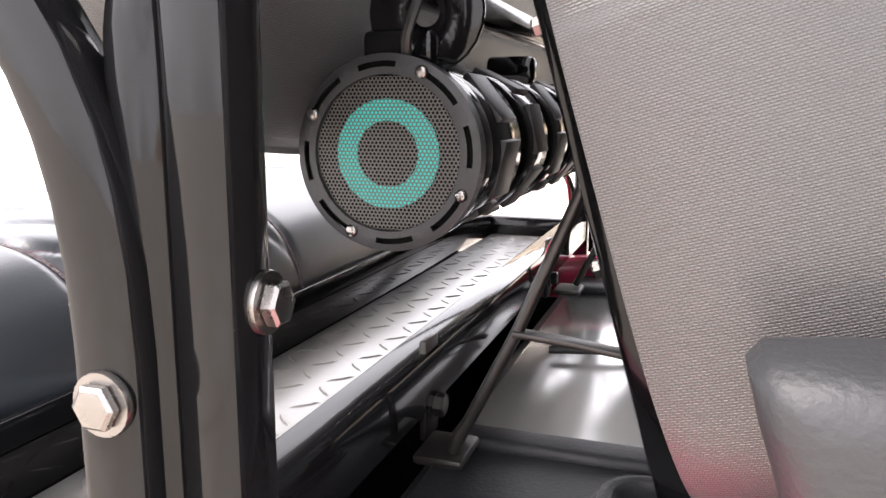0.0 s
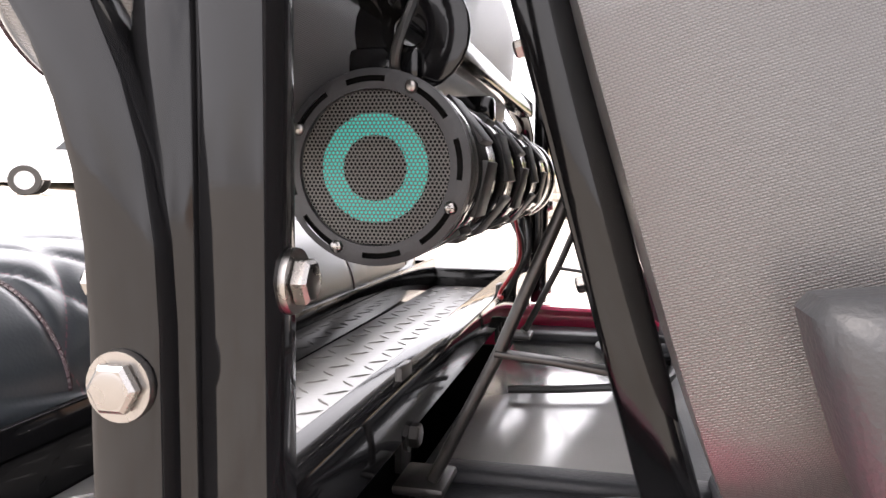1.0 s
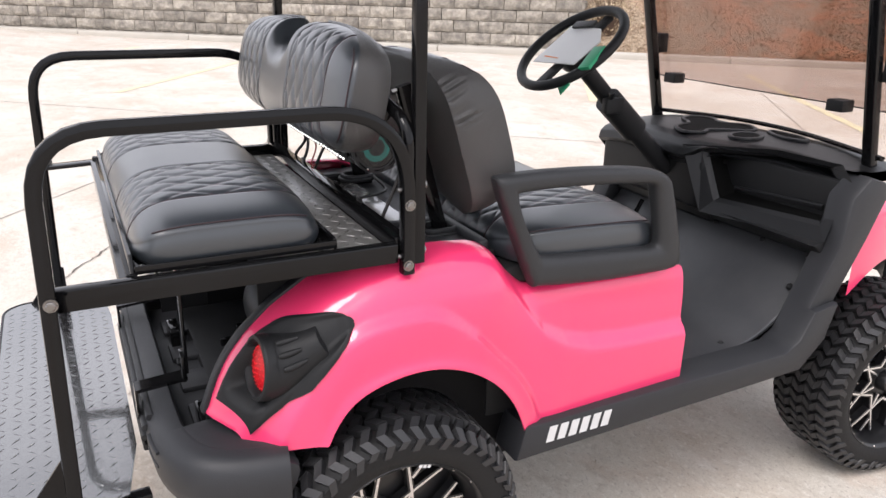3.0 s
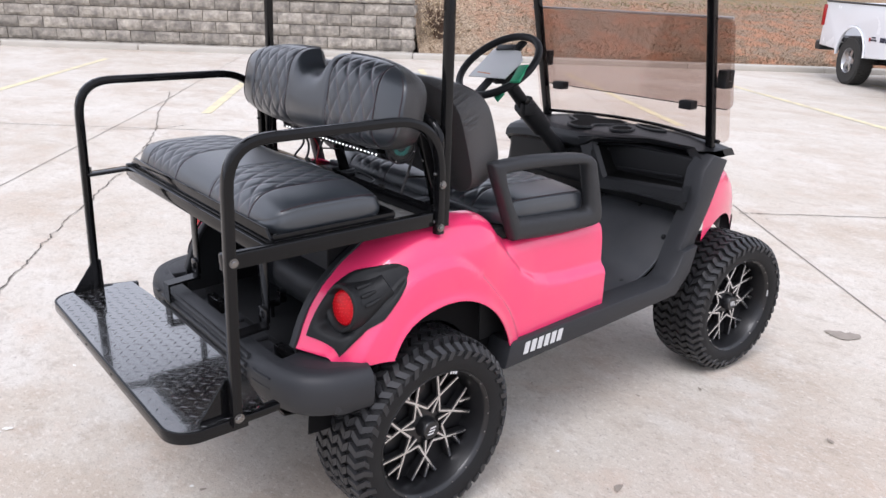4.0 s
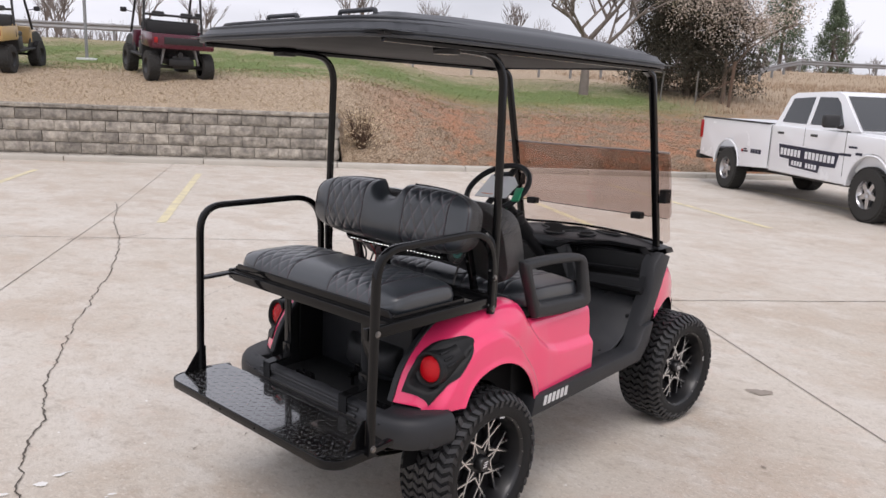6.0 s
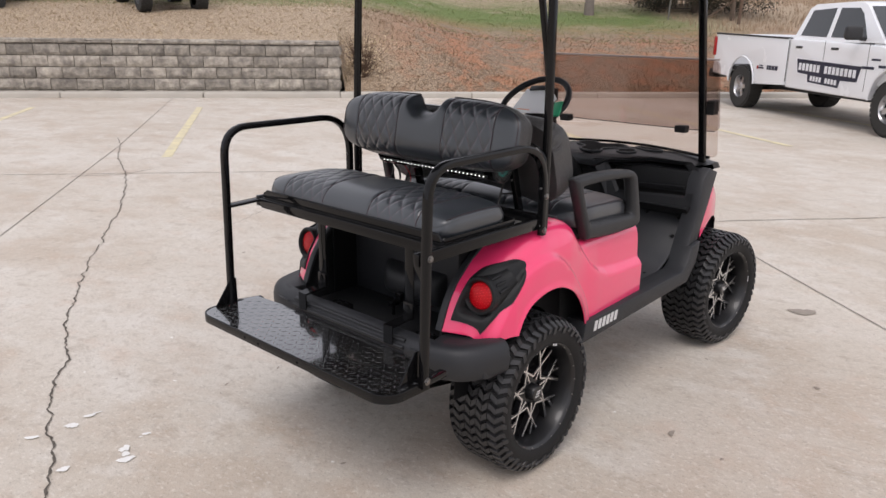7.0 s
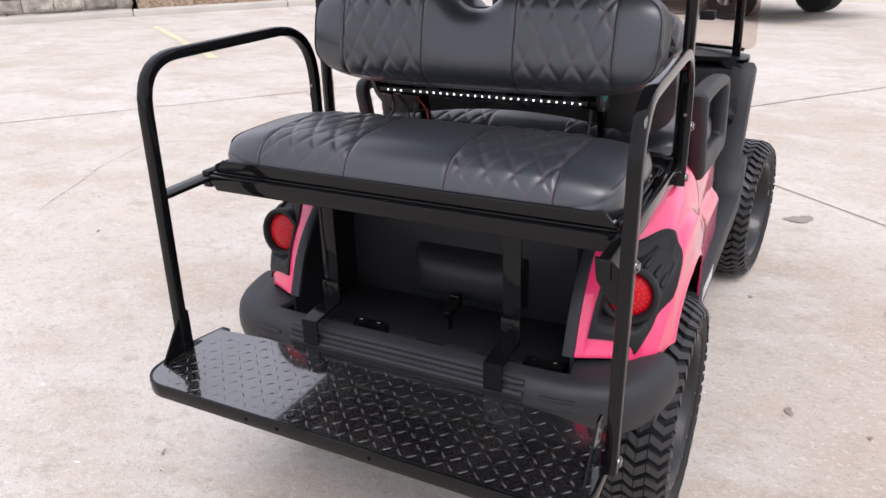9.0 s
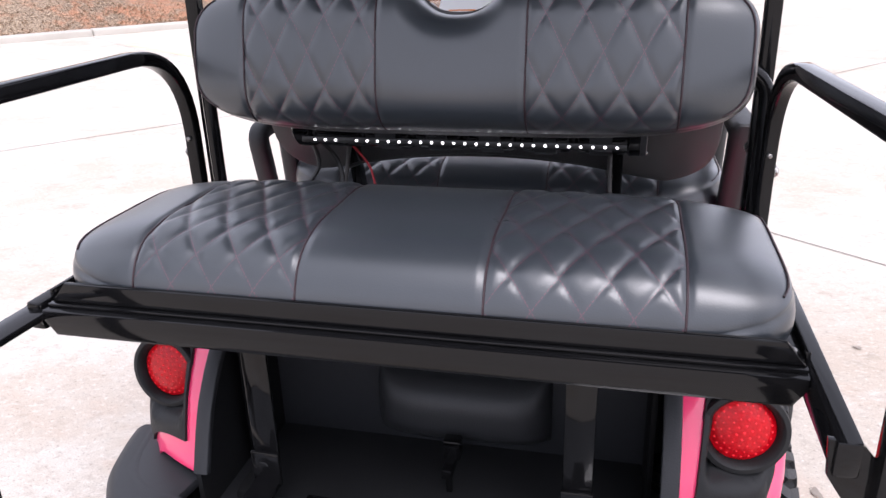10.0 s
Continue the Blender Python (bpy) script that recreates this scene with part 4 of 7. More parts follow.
    layer = me.uv_layers.new(name="quilt")
    index = np.zeros(len(me.loops), dtype=np.int32)
    me.loops.foreach_get("vertex_index", index)
    layer.data.foreach_set("uv", np.array(uvs, dtype=np.float32)[index].ravel())
    if back_mat:
        me.materials.append(back_mat)
        for poly in me.polygons:
            if poly.index >= nu * nv:
                poly.material_index = 1
    if end_mat:
        me.materials.append(end_mat)
        for poly in me.polygons:
            if abs(poly.center.x) > ends:
                poly.material_index = len(me.materials) - 1
    ob = new(name, me)
    ob.parent = parent
    ob.matrix_basis = origin
    tagged(ob, label)

    seams = sorted({e for pair in panels for e in pair} | ({-ends, ends} if ends else set()))
    for e in seams:
        run = []
        for j in range(0, nv + 1, 2):
            vv = even(j / nv)
            lo, hi = 0.0, 1.0
            for _ in range(22):
                mid = (lo + hi) / 2
                if raised(mid, vv, 1)[0][0] < e:
                    lo = mid
                else:
                    hi = mid
            p = raised((lo + hi) / 2, vv, 1)[0]
            run.append((p[0], p[1], p[2] + 0.0008))
        part("piping", sweep(run, ring(0.0015, 6)), M_PIPING, ob)
    for u in (0.5 - rim_seam / 2, 0.5 + rim_seam / 2):
        run = [Vector(raised(u, 0.10 + 0.80 * even(j / 60), 1)[0]) for j in range(61)]
        part("piping", sweep([tuple(p + Vector((math.copysign(0.0012, u - 0.5), 0, 0.0006))) for p in run], ring(0.0015, 6)), M_PIPING, ob)
    return ob


# poses: columns are the face's across, up and out directions
def face_pose(centre, across, up):
    a, u = Vector(across).normalized(), Vector(up).normalized()
    o = a.cross(u)
    return Matrix(((a.x, u.x, o.x, centre[0]), (a.y, u.y, o.y, centre[1]), (a.z, u.z, o.z, centre[2]), (0, 0, 0, 1)))


def notch(depth, half, dip=0.0):
    def f(x):
        k = max(0.0, 1 - (abs(x) / half) ** 2.6) if abs(x) < half else 0.0
        return depth * k + dip * (abs(x) / 0.45) ** 4
    return f


# rear bench: seat and back
PANELS, QUILT = [(-0.345, -0.118), (0.118, 0.345)], (0.0575, 0.116)
cushion("rear_seat_cushion", cart, 0.925, 0.346, 0.092, PANELS, face_pose((-0.279, -0.004, 0.957), (0, -1, 0), (1, 0, 0)),
        corner=8.0, edge=3.6, quilt=QUILT, label="black vinyl bench cushion with diamond quilting", flat_back=0.04, side=0.58, round_b=4.2)
cushion("rear_backrest", cart, 0.892, 0.247, 0.084, PANELS, face_pose((0.0025, -0.003, 1.2125), (0, -1, 0), (0.20, 0, 0.98)),
        top=notch(0.062, 0.085, 0.012), corner=4.2, edge=3.8, quilt=QUILT, label="black vinyl backrest with diamond quilting", flat_back=0.32, side=0.62, round_b=4.0, round_t=3.2, back_mat=M_CARBON)
# front bench: seat and back
cushion("front_seat_cushion", cart, 0.955, 0.44, 0.095, PANELS, face_pose((0.512, 0, 0.842), (0, 1, 0), (-1, 0, 0.04)),
        corner=6.0, edge=5.0, quilt=QUILT, label="black vinyl front bench cushion with diamond quilting", flat_back=0.04, side=0.72, round_b=5.0)
cushion("front_backrest", cart, 0.885, 0.365, 0.106, [(-0.33, -0.11), (0.11, 0.33)], face_pose((0.200, 0, 1.103), (0, 1, 0), (-0.29, 0, 0.957)),
        top=notch(0.065, 0.085, 0.006), corner=4.4, edge=4.6, quilt=QUILT, label="black carbon-look vinyl front backrest", flat_back=0.18, side=0.88, round_b=3.6, round_t=3.0, back_mat=M_CARBON,
        end_mat=M_CARBON, ends=0.405, wrinkle=0.0042, arch=0.06)


# ---- wheels: axle along y, the outer side towards -y ----
def tyre_shapes(rnd):
    R = 0.274
    profile = [(0.195, -0.104), (0.205, -0.112), (0.23, -0.117), (0.252, -0.114), (0.264, -0.102), (0.2705, -0.086), (0.273, -0.06), (0.274, 0), (0.273, 0.06), (0.2705, 0.086),
               (0.264, 0.102), (0.252, 0.114), (0.23, 0.117), (0.205, 0.112), (0.195, 0.104)]
    carcass = lathe(profile, 72, "y")
    blocks = []

    def lug(corners, a0, lift, sink=0.004):
        """corners: (across, along) of a block; laid on the crown."""
        pts = []
        for h, k in ((-sink, 1.0), (lift, 0.93)):
            cy = sum(c[0] for c in corners) / len(corners)
            ca = sum(c[1] for c in corners) / len(corners)
            for y, s in corners:
                y2, s2 = cy + (y - cy) * k, ca + (s - ca) * k
                drop = max(0.0, abs(y2) - 0.072)
                r = R + h - 7.0 * drop ** 2 - 0.25 * drop
                a = a0 + s2 / R
                pts.append((r * math.cos(a), y2, r * math.sin(a)))
        n = len(corners)
        blocks.append((pts, [tuple(range(n, 2 * n))] + [(i, (i + 1) % n, n + (i + 1) % n, n + i) for i in range(n)]))

    count = 50
    pitch = 2 * math.pi * R / count
    w = pitch * 0.66
    zig = (0.0, 0.018, 0.0, 0.018, 0.0, 0.018, 0.0)
    ys = (-0.072, -0.048, -0.024, 0.0, 0.024, 0.048, 0.072)

    def shoulder(a, side, reach):
        """A bent lug that runs from the crown over the shoulder and down the sidewall."""
        pts, faces = [], []
        run = ((0.0735, 0.2725, 0.000, 0.0, 1.0, 0.0150), (0.096, 0.268, 0.016, 0.25, 0.97, 0.0130), (0.1115, 0.257, 0.002, 0.80, 0.60, 0.0075), (0.1165, 0.247 - reach, 0.016, 1.0, 0.05, 0.0036))
        for y, r, along, ny, nr, lift in run:
            for d in (-0.006, lift):
                for e in (-0.5, 0.5):
                    aa = a + (along + e * pitch * (0.60 if d < 0 else 0.52)) / R
                    rr = r + nr * d
                    pts.append((rr * math.cos(aa), side * (y + ny * d), rr * math.sin(aa)))
        for k in range(3):
            o = 4 * k
            faces += [(o + 2, o + 3, o + 7, o + 6), (o, o + 2, o + 6, o + 4), (o + 1, o + 5, o + 7, o + 3)]
        blocks.append((pts, faces + [(0, 1, 3, 2), (12, 14, 15, 13)]))

    for i in range(count):
        a = 2 * math.pi * i / count
        for j in range(6):
            lug([(ys[j], zig[j]), (ys[j + 1], zig[j + 1]), (ys[j + 1], zig[j + 1] + w), (ys[j], zig[j] + w)], a, 0.0148)
        for side in (-1, 1):
            shoulder(a + 0.3 * pitch / R, side, 0.010 if i % 2 else 0.0)
    return carcass, joined(*blocks)


def bar(a, b, w, y0, y1, taper=0.8):
    """A flat spoke from a to b in the wheel's plane (x, z), between two heights along y."""
    a, b = Vector(a), Vector(b)
    t = (b - a).normalized()
    s = Vector((-t.y, t.x))
    c = [a - s * w / 2, b - s * w / 2 * taper, b + s * w / 2 * taper, a + s * w / 2]
    pts = [(p.x, y, p.y) for y in (y1, y0) for p in c]
    return pts, [(3, 2, 1, 0), (4, 5, 6, 7), (0, 1, 5, 4), (1, 2, 6, 5), (2, 3, 7, 6), (3, 0, 4, 7)]


def wheel(parent):
    hub = node("wheel", parent, pose(0, -0.464, 0.294) @ Matrix.Scale(1.022, 4), "black and machined alloy wheel with knobbly off-road tyre")
    carcass, lugs = tyre_shapes(random.Random(2))
    tyre = part("tyre", carcass, M_RUBBER, hub, smooth=35)
    # lugs in the lighter tone, so groove shade is partly painted
    part("tread", lugs, M_TREAD_LIT, hub, smooth=0)
    part("rim_barrel", lathe([(0.150, 0.09), (0.168, 0.06), (0.172, -0.03), (0.186, -0.095), (0.190, -0.103), (0.197, -0.108), (0.200, -0.105), (0.200, -0.098)], 72, "y"), M_RIM_BLACK, hub)
    part("rim_back", lathe([(0.0001, -0.028), (0.165, -0.020), (0.172, -0.02)], 48, "y"), M_RIM_BLACK, hub)
    spokes, faces = [], []
    for i in range(7):
        a = 2 * math.pi * i / 7 + 0.2
        d = 2 * math.pi / 7
        pt = lambda r, k: (r * math.cos(a + k * d), r * math.sin(a + k * d))
        for p, q in ((pt(0.045, 0), pt(0.098, 0)), (pt(0.098, 0), pt(0.170, 0.30)), (pt(0.098, 0), pt(0.170, -0.30)), (pt(0.060, 0.5), pt(0.098, 0)), (pt(0.060, -0.5), pt(0.098, 0)), (pt(0.130, 0.13), pt(0.172, 0.02))):
            spokes.append(bar(p, q, 0.015, -0.052, -0.030))
            faces.append(bar(p, q, 0.0062, -0.0535, -0.0515))
    part("spoke_web", joined(*spokes), M_RIM_BLACK, hub, smooth=0)
    part("spoke_face", joined(*faces), M_MACHINED, hub, "machined silver spoke faces", smooth=0)
    cap = part("hub_cap", lathe([(0.0001, -0.078), (0.026, -0.077), (0.030, -0.072), (0.033, -0.045), (0.058, -0.042), (0.064, -0.030)], 36, "y"), M_RIM_BLACK, hub)
    part("emblem", joined(*[moved(rbox(-0.011, 0.011, -0.0795, -0.0775, -0.0022, 0.0022, 0.0005), Matrix.Translation((x, 0, z))) for x, z in ((0.004, 0.009), (0, 0), (-0.004, -0.009))]), M_SILVER, hub, "silver emblem")
    rivets = [moved(lathe([(0.0001, 0.0025), (0.0022, 0.002), (0.003, 0)], 8, "z"), aim((0.193 * math.cos(a), -0.1065, 0.193 * math.sin(a)), (0, -1, 0))) for a in [2 * math.pi * k / 20 for k in range(20)] if not 1.2 < a < 1.5]
    tagged(part("rivets", joined(*rivets), M_CHROME, hub), kind="stuff")
    letters = []
    for k in range(3):
        a = 1.27 + k * 0.05
        letters.append(moved(rbox(-0.0035, 0.0035, 0, 0.0006, -0.0035, 0.0035, 0), Matrix.Translation((0.192 * math.cos(a), -0.1085, 0.192 * math.sin(a))) @ pose(0, 0, 0, 0, 90 - math.degrees(a), 0)))
    part("lettering", joined(*letters), M_SILVER, hub, "small white rim lettering", smooth=0)
    part("brake_drum", lathe([(0.0001, 0.02), (0.09, 0.02), (0.095, 0.06), (0.09, 0.10), (0.03, 0.11), (0.0001, 0.11)], 32, "y"), M_STEEL_ROD, hub)
    return hub


first_wheel = wheel(cart)
copy_thing(first_wheel, pose(1.643, -0.480, 0.294, 0, 70, -6))
copy_thing(first_wheel, pose(0, 0.464, 0.294, 0, 25, 180))
copy_thing(first_wheel, pose(1.643, 0.480, 0.294, 0, 40, 174))
# running gear
part("rear_axle", joined(rod([(0, -0.37, 0.29), (0, 0.37, 0.29)], 0.035, 16), rbox(-0.09, 0.12, -0.13, 0.10, 0.20, 0.38, 0.03)), M_STEEL_ROD, cart, "dark steel rear axle and gearbox")
part("front_axle", rod([(1.645, -0.37, 0.28), (1.645, 0.37, 0.28)], 0.022, 12), M_STEEL_ROD, cart)
both("leaf_spring", joined(*[sweep(smooth_outline([(-0.36 + 0.04 * i, -0.30, 0.37 + 0.008 * i), (0.0, -0.30, 0.325 + 0.008 * i), (0.40 - 0.04 * i, -0.30, 0.40 + 0.006 * i)], 8, False), round_rect(0.045, 0.007, 0.002, 1)) for i in range(3)]), M_STEEL_ROD)
both("shock_absorber", joined(rod([(-0.06, -0.25, 0.33), (-0.02, -0.23, 0.50)], 0.022, 14), rod([(-0.02, -0.23, 0.50), (0.02, -0.21, 0.66)], 0.010, 10)), M_CHROME, label="chrome shock absorber")
both("chassis_rail", rbox(-0.34, 1.75, -0.27, -0.22, 0.38, 0.46, 0.005), M_BLACK_STEEL)
part("underbody", joined(rbox(0.30, 1.30, -0.44, 0.44, 0.385, 0.405, 0.004), rbox(-0.30, 0.34, -0.34, 0.34, 0.44, 0.53, 0.01)), M_BLACK_PLASTIC, cart)

# ---- rear body: one moulded shell a side ----
Z_TOP = ((-0.345, 0.585), (-0.33, 0.640), (-0.30, 0.706), (-0.26, 0.758), (-0.20, 0.812), (-0.12, 0.862), (-0.04, 0.893), (0.06, 0.908), (0.16, 0.907), (0.22, 0.902), (0.255, 0.890), (0.295, 0.838), (0.335, 0.800), (0.40, 0.792), (0.80, 0.775))
Y_IN = ((-0.345, 0.375), (-0.08, 0.375), (0.06, 0.405), (0.25, 0.410), (0.30, 0.43), (0.36, 0.455), (0.80, 0.455))
Y_OUT = ((-0.345, 0.488), (-0.33, 0.508), (-0.29, 0.531), (-0.2, 0.546), (0.0, 0.550), (0.2, 0.545), (0.30, 0.534), (0.45, 0.517), (0.80, 0.508))


FLANK = ((0.25, 0.86), (0.273, 0.844), (0.318, 0.767), (0.368, 0.705), (0.433, 0.666), (0.50, 0.645), (0.593, 0.634), (0.80, 0.626))


def soft(table, x):
    return (span(table, x - 0.012) + 2 * span(table, x) + span(table, x + 0.012)) / 4


def arch_low(x):
    """Lower edge of the shell: the wheel arch, then the sill."""
    if x < -0.235:
        return 0.572
    if x < 0.325:
        k = max(0.0, 1 - ((x - 0.042) / 0.287) ** 2)
        z = 0.375 + 0.318 * k ** 0.5
        return max(z, 0.572) if x < -0.15 else max(z, 0.474)
    return 0.474


def shell(x, w, off=0.0):
    """A point of the right-hand shell: w 0 at its lower edge, 1 at the inner upper edge."""
    zb, zt, yo, yi = arch_low(x), soft(Z_TOP, x), soft(Y_OUT, x), soft(Y_IN, x)
    zt = max(zt, zb + 0.03)
    bend = min(0.17, 0.75 * (zt - zb))
    zk = zt - bend
    if w < 0.45:
        t = w / 0.45
        y, z = yo, zb + (zk - zb) * t
    else:
        t = (w - 0.45) / 0.55 * math.pi / 2
        c, s = max(0.0, math.cos(t)) ** 0.75, max(0.0, math.sin(t)) ** 0.75
        y, z = yi + (yo - yi) * c, zk + bend * s
    share = max(0.0, min(1.0, (y - yi) / max(0.02, yo - yi)))
    # raised flare round the wheel arch, falling away along a ridge
    e = (((x - 0.042) / 0.287) ** 2 + (max(0.0, z - 0.375) / 0.318) ** 2) ** 0.5
    ridge = 1.375 - 0.21 * smoothstep(0.05, 0.27, x)
    line = span(FLANK, x)
    low_door = smoothstep(0.26, 0.46, x) * (1 - smoothstep(line - 0.02, line + 0.02, z))
    y -= 0.019 * share * smoothstep(ridge - 0.035, ridge + 0.035, e) * (1 - low_door)
    y += 0.006 * math.exp(-((e - 1.0) / 0.05) ** 2) * (1 - low_door)
    # pressed-in flank over the sill, ahead of the arch
    if x > 0.25:
        y -= 0.006 * smoothstep(line - 0.012, line + 0.016, z) * smoothstep(0.25, 0.32, x) * share
    sweep_on = 0.06 * smoothstep(-0.06, -0.28, x) * max(0.0, (y - yi) / max(0.02, yo - yi)) ** 1.2
    return Vector((x + sweep_on, -(y + off), z))


def shell_sheet(x0, x1, w0, w1, nu, nv, lift=0.0, depth=0.005):
    def f(u, v, d):
        x, w = x0 + (x1 - x0) * u, w0 + (w1 - w0) * v
        e = 0.002
        p = shell(x, w)
        a = shell(min(x + e, 0.80), w) - shell(max(x - e, -0.345), w)
        b = shell(x, min(1, w + e)) - shell(x, max(0, w - e))
        n = a.cross(b)
        if n.length < 1e-9:
            n = Vector((0, -1, 0))
        n.normalize()
        return tuple(p + n * d)
    return solid_sheet(lambda u, v: f(u, v, lift), lambda u, v: f(u, v, lift - depth), nu, nv)


PANEL_IN = ((-0.341, 0.965), (-0.25, 0.955), (-0.21, 0.920), (-0.165, 0.815), (-0.12, 0.735), (-0.086, 0.665), (-0.079, 0.62))
PANEL_OUT = ((-0.341, 0.48), (-0.29, 0.53), (-0.22, 0.55), (-0.146, 0.555), (-0.10, 0.567), (-0.079, 0.61))


def under_panel(shape, nu, nv):
    """The shell with an opening where the lamp panel sits."""
    def keep(f):
        k = f[0] % ((nu + 1) * (nv + 1))
        x, w = -0.345 + 1.142 * (k // (nv + 1)) / nu, (k % (nv + 1)) / nv
        return not (-0.324 < x < -0.088 and soft(PANEL_OUT, x) + 0.012 < w < soft(PANEL_IN, x) - 0.018)
    return shape[0], [f for f in shape[1] if keep(f)]


both("rear_fender", under_panel(shell_sheet(-0.345, 0.797, 0, 1, 228, 60), 228, 60), M_PINK, label="glossy pink moulded rear body side", smooth=55)
# edge that closes the shell's front towards the footwell and inner side faces
both("fender_liner", joined(rbox(-0.22, 0.30, -0.345, -0.335, 0.45, 0.86, 0.002), sweep([(0.042 + 0.30 * math.cos(a), -0.44, 0.36 + 0.33 * math.sin(a)) for a in [math.pi * i / 24 for i in range(25)]], round_rect(0.19, 0.004, 0.001, 1), (0, 1, 0))), M_LINER)
part("seat_box", joined(rbox(0.26, 0.775, -0.45, 0.45, 0.47, 0.80, 0.012), rbox(0.28, 0.74, -0.455, 0.455, 0.80, 0.842, 0.008)), M_BLACK_PLASTIC, cart)
both("sill", prism([(0.295, 0.398), (0.316, 0.482), (1.15, 0.494), (1.195, 0.522), (1.235, 0.60), (1.325, 0.61), (1.295, 0.505), (1.215, 0.428)], -0.541, -0.44, "y", 0.008), M_BUMPER, label="dark grey plastic side sill")
bars = [moved(prism([(0, 0), (0.021, 0), (0.030, 0.040), (0.009, 0.040)], 0, 0.0012, "y"), Matrix.Translation((0.372 + 0.0310 * i, -0.5425, 0.430 + 0.0004 * i))) for i in range(6)]
for one in bars:
    part("marque_bar", one, M_SILVER, cart, "silver slanted bar on the sill", smooth=0)

# tail lamps on moulded black panels
LENS_AT, LENS_OUT = Vector((-0.250, -0.461, 0.722)), Vector((-0.98, -0.10, 0.15)).normalized()


def lamp_panel(lift, deep):
    """A patch of the shell that tapers to a tip on the flank, scooped out round the lens."""
    def f(u, v, d):
        x = -0.329 + 0.250 * u
        outer, inner = soft(PANEL_OUT, x), soft(PANEL_IN, x)
        w = outer + (inner - outer) * v
        e = 0.003
        p = shell(x, w)
        a = shell(x + e, w) - shell(x - e, w)
        b = shell(x, min(1, w + e)) - shell(x, max(0, w - e))
        n = a.cross(b).normalized()
        rim = min(u, 1 - u) * 4, min(v, 1 - v) * 3
        inset = smoothstep(0.0, 0.30, min(rim)) - smoothstep(0.10, 0.65, min(rim)) * 1.7
        p = p + n * (d + 0.004 * inset)
        s = (p - LENS_AT).dot(LENS_OUT)
        far = (p - LENS_AT - LENS_OUT * s).length
        if s > -0.010:
            p = p - LENS_OUT * (s + 0.010) * (1 - smoothstep(0.064, 0.084, far)) * smoothstep(0.08, 0.30, min(rim))
        return tuple(p)
    return solid_sheet(lambda u, v: f(u, v, lift), lambda u, v: f(u, v, lift - deep), 64, 44)


def lamp_pod():
    """A bullet-shaped pod that carries the lens and sinks into the panel ahead of it."""
    tip = Vector((-0.125, -0.497, 0.772))
    path = [LENS_AT + LENS_OUT * 0.006, LENS_AT - LENS_OUT * 0.012]
    for i in range(1, 11):
        t = i / 10
        a, b = LENS_AT - LENS_OUT * (0.012 + 0.09 * t), path[1].lerp(tip, t)
        path.append(a.lerp(b, t))
    radii = [0.0645, 0.0655] + [0.0655 * (1 - 0.42 * (i / 10) ** 1.8) for i in range(1, 11)]
    shape = sweep([tuple(p) for p in path], ring(1.0, 40), scale=lambda t: radii[min(11, int(t * 11 + 0.5))])
    return (shape[0], [f for f in shape[1] if f != tuple(reversed(range(40)))]), path, radii


pod, pod_path, pod_radii = lamp_pod()
for side, flip in ((1, lambda s: s), (-1, mirrored)):
    lamp = part("tail_lamp", flip(lamp_panel(0.005, 0.014)), M_BLACK_PLASTIC, cart, "round red tail lamp in a black moulded housing", smooth=55)
    seat = aim(LENS_AT, LENS_OUT)
    part("housing", flip(joined(pod, moved(lathe([(0.0645, 0.006), (0.0625, 0.0105), (0.056, 0.0115), (0.0515, 0.008), (0.0480, -0.004), (0.047, -0.02)], 48, "z"), seat))), M_BLACK_PLASTIC, lamp)
    part("lens", flip(moved(lathe([(0.0001, 0.008), (0.02, 0.007), (0.036, 0.003), (0.0475, -0.004)], 40, "z"), seat)), M_RED_LENS, lamp, "faceted red lens")
    leds = []
    for r, k in ((0.0, 1), (0.011, 6), (0.021, 12), (0.031, 18), (0.040, 24)):
        for i in range(k):
            a = 2 * math.pi * (i + 0.5 * r * 50) / k
            leds.append(moved(lathe([(0.0001, 0.0022), (0.0016, 0.0015), (0.0024, 0)], 8, "z"), seat @ pose(r * math.cos(a), r * math.sin(a), 0.0075 - 5.0 * r * r)))
    part("led_dots", flip(joined(*leds)), M_RED_LED, lamp)
    for ang in (18, 42, 66):
        run = []
        for k in (5, 6, 7, 8, 9):
            d = (pod_path[k + 1] - pod_path[k - 1]).normalized()
            out_dir = (Vector((0, -1, 0)) * math.cos(radians(ang)) + Vector((0, 0, 1)) * math.sin(radians(ang)))
            out_dir = (out_dir - d * out_dir.dot(d)).normalized()
            run.append(tuple(pod_path[k] + out_dir * (pod_radii[k] + 0.0005)))
        part("rib", flip(sweep(run, ring(1.0, 10), scale=lambda t: 0.0022 + 0.0045 * math.sin(math.pi * min(1, 0.15 + 0.8 * t)) ** 0.7)), M_BLACK_PLASTIC, lamp)
# dark trim along the inner edge of each fender
trim_path = [(x - 0.004, -0.362, soft(Z_TOP, x) - 0.004) for x in [-0.343 + 0.012 * i for i in range(32)]]
both("bagwell_trim", sweep(trim_path, round_rect(0.026, 0.014, 0.004, 2), (0, 0, 1)), M_BUMPER)

# ---- bumper and bag well ----
half = [(-0.425, 0.0), (-0.425, 0.30), (-0.415, 0.41), (-0.385, 0.482), (-0.335, 0.521), (-0.27, 0.541), (-0.225, 0.549)]
mid_line = smooth_outline([(x, -y, 0.525) for x, y in reversed(half)] + [(x, y, 0.525) for x, y in half[1:]], 5, False)
profile = [(-0.036, -0.03), (-0.034, 0.050), (-0.028, 0.059), (0.0, 0.058), (0.016, 0.049), (0.026, 0.034), (0.031, 0.010), (0.031, -0.016), (0.026, -0.042), (0.012, -0.059), (-0.034, -0.062)]
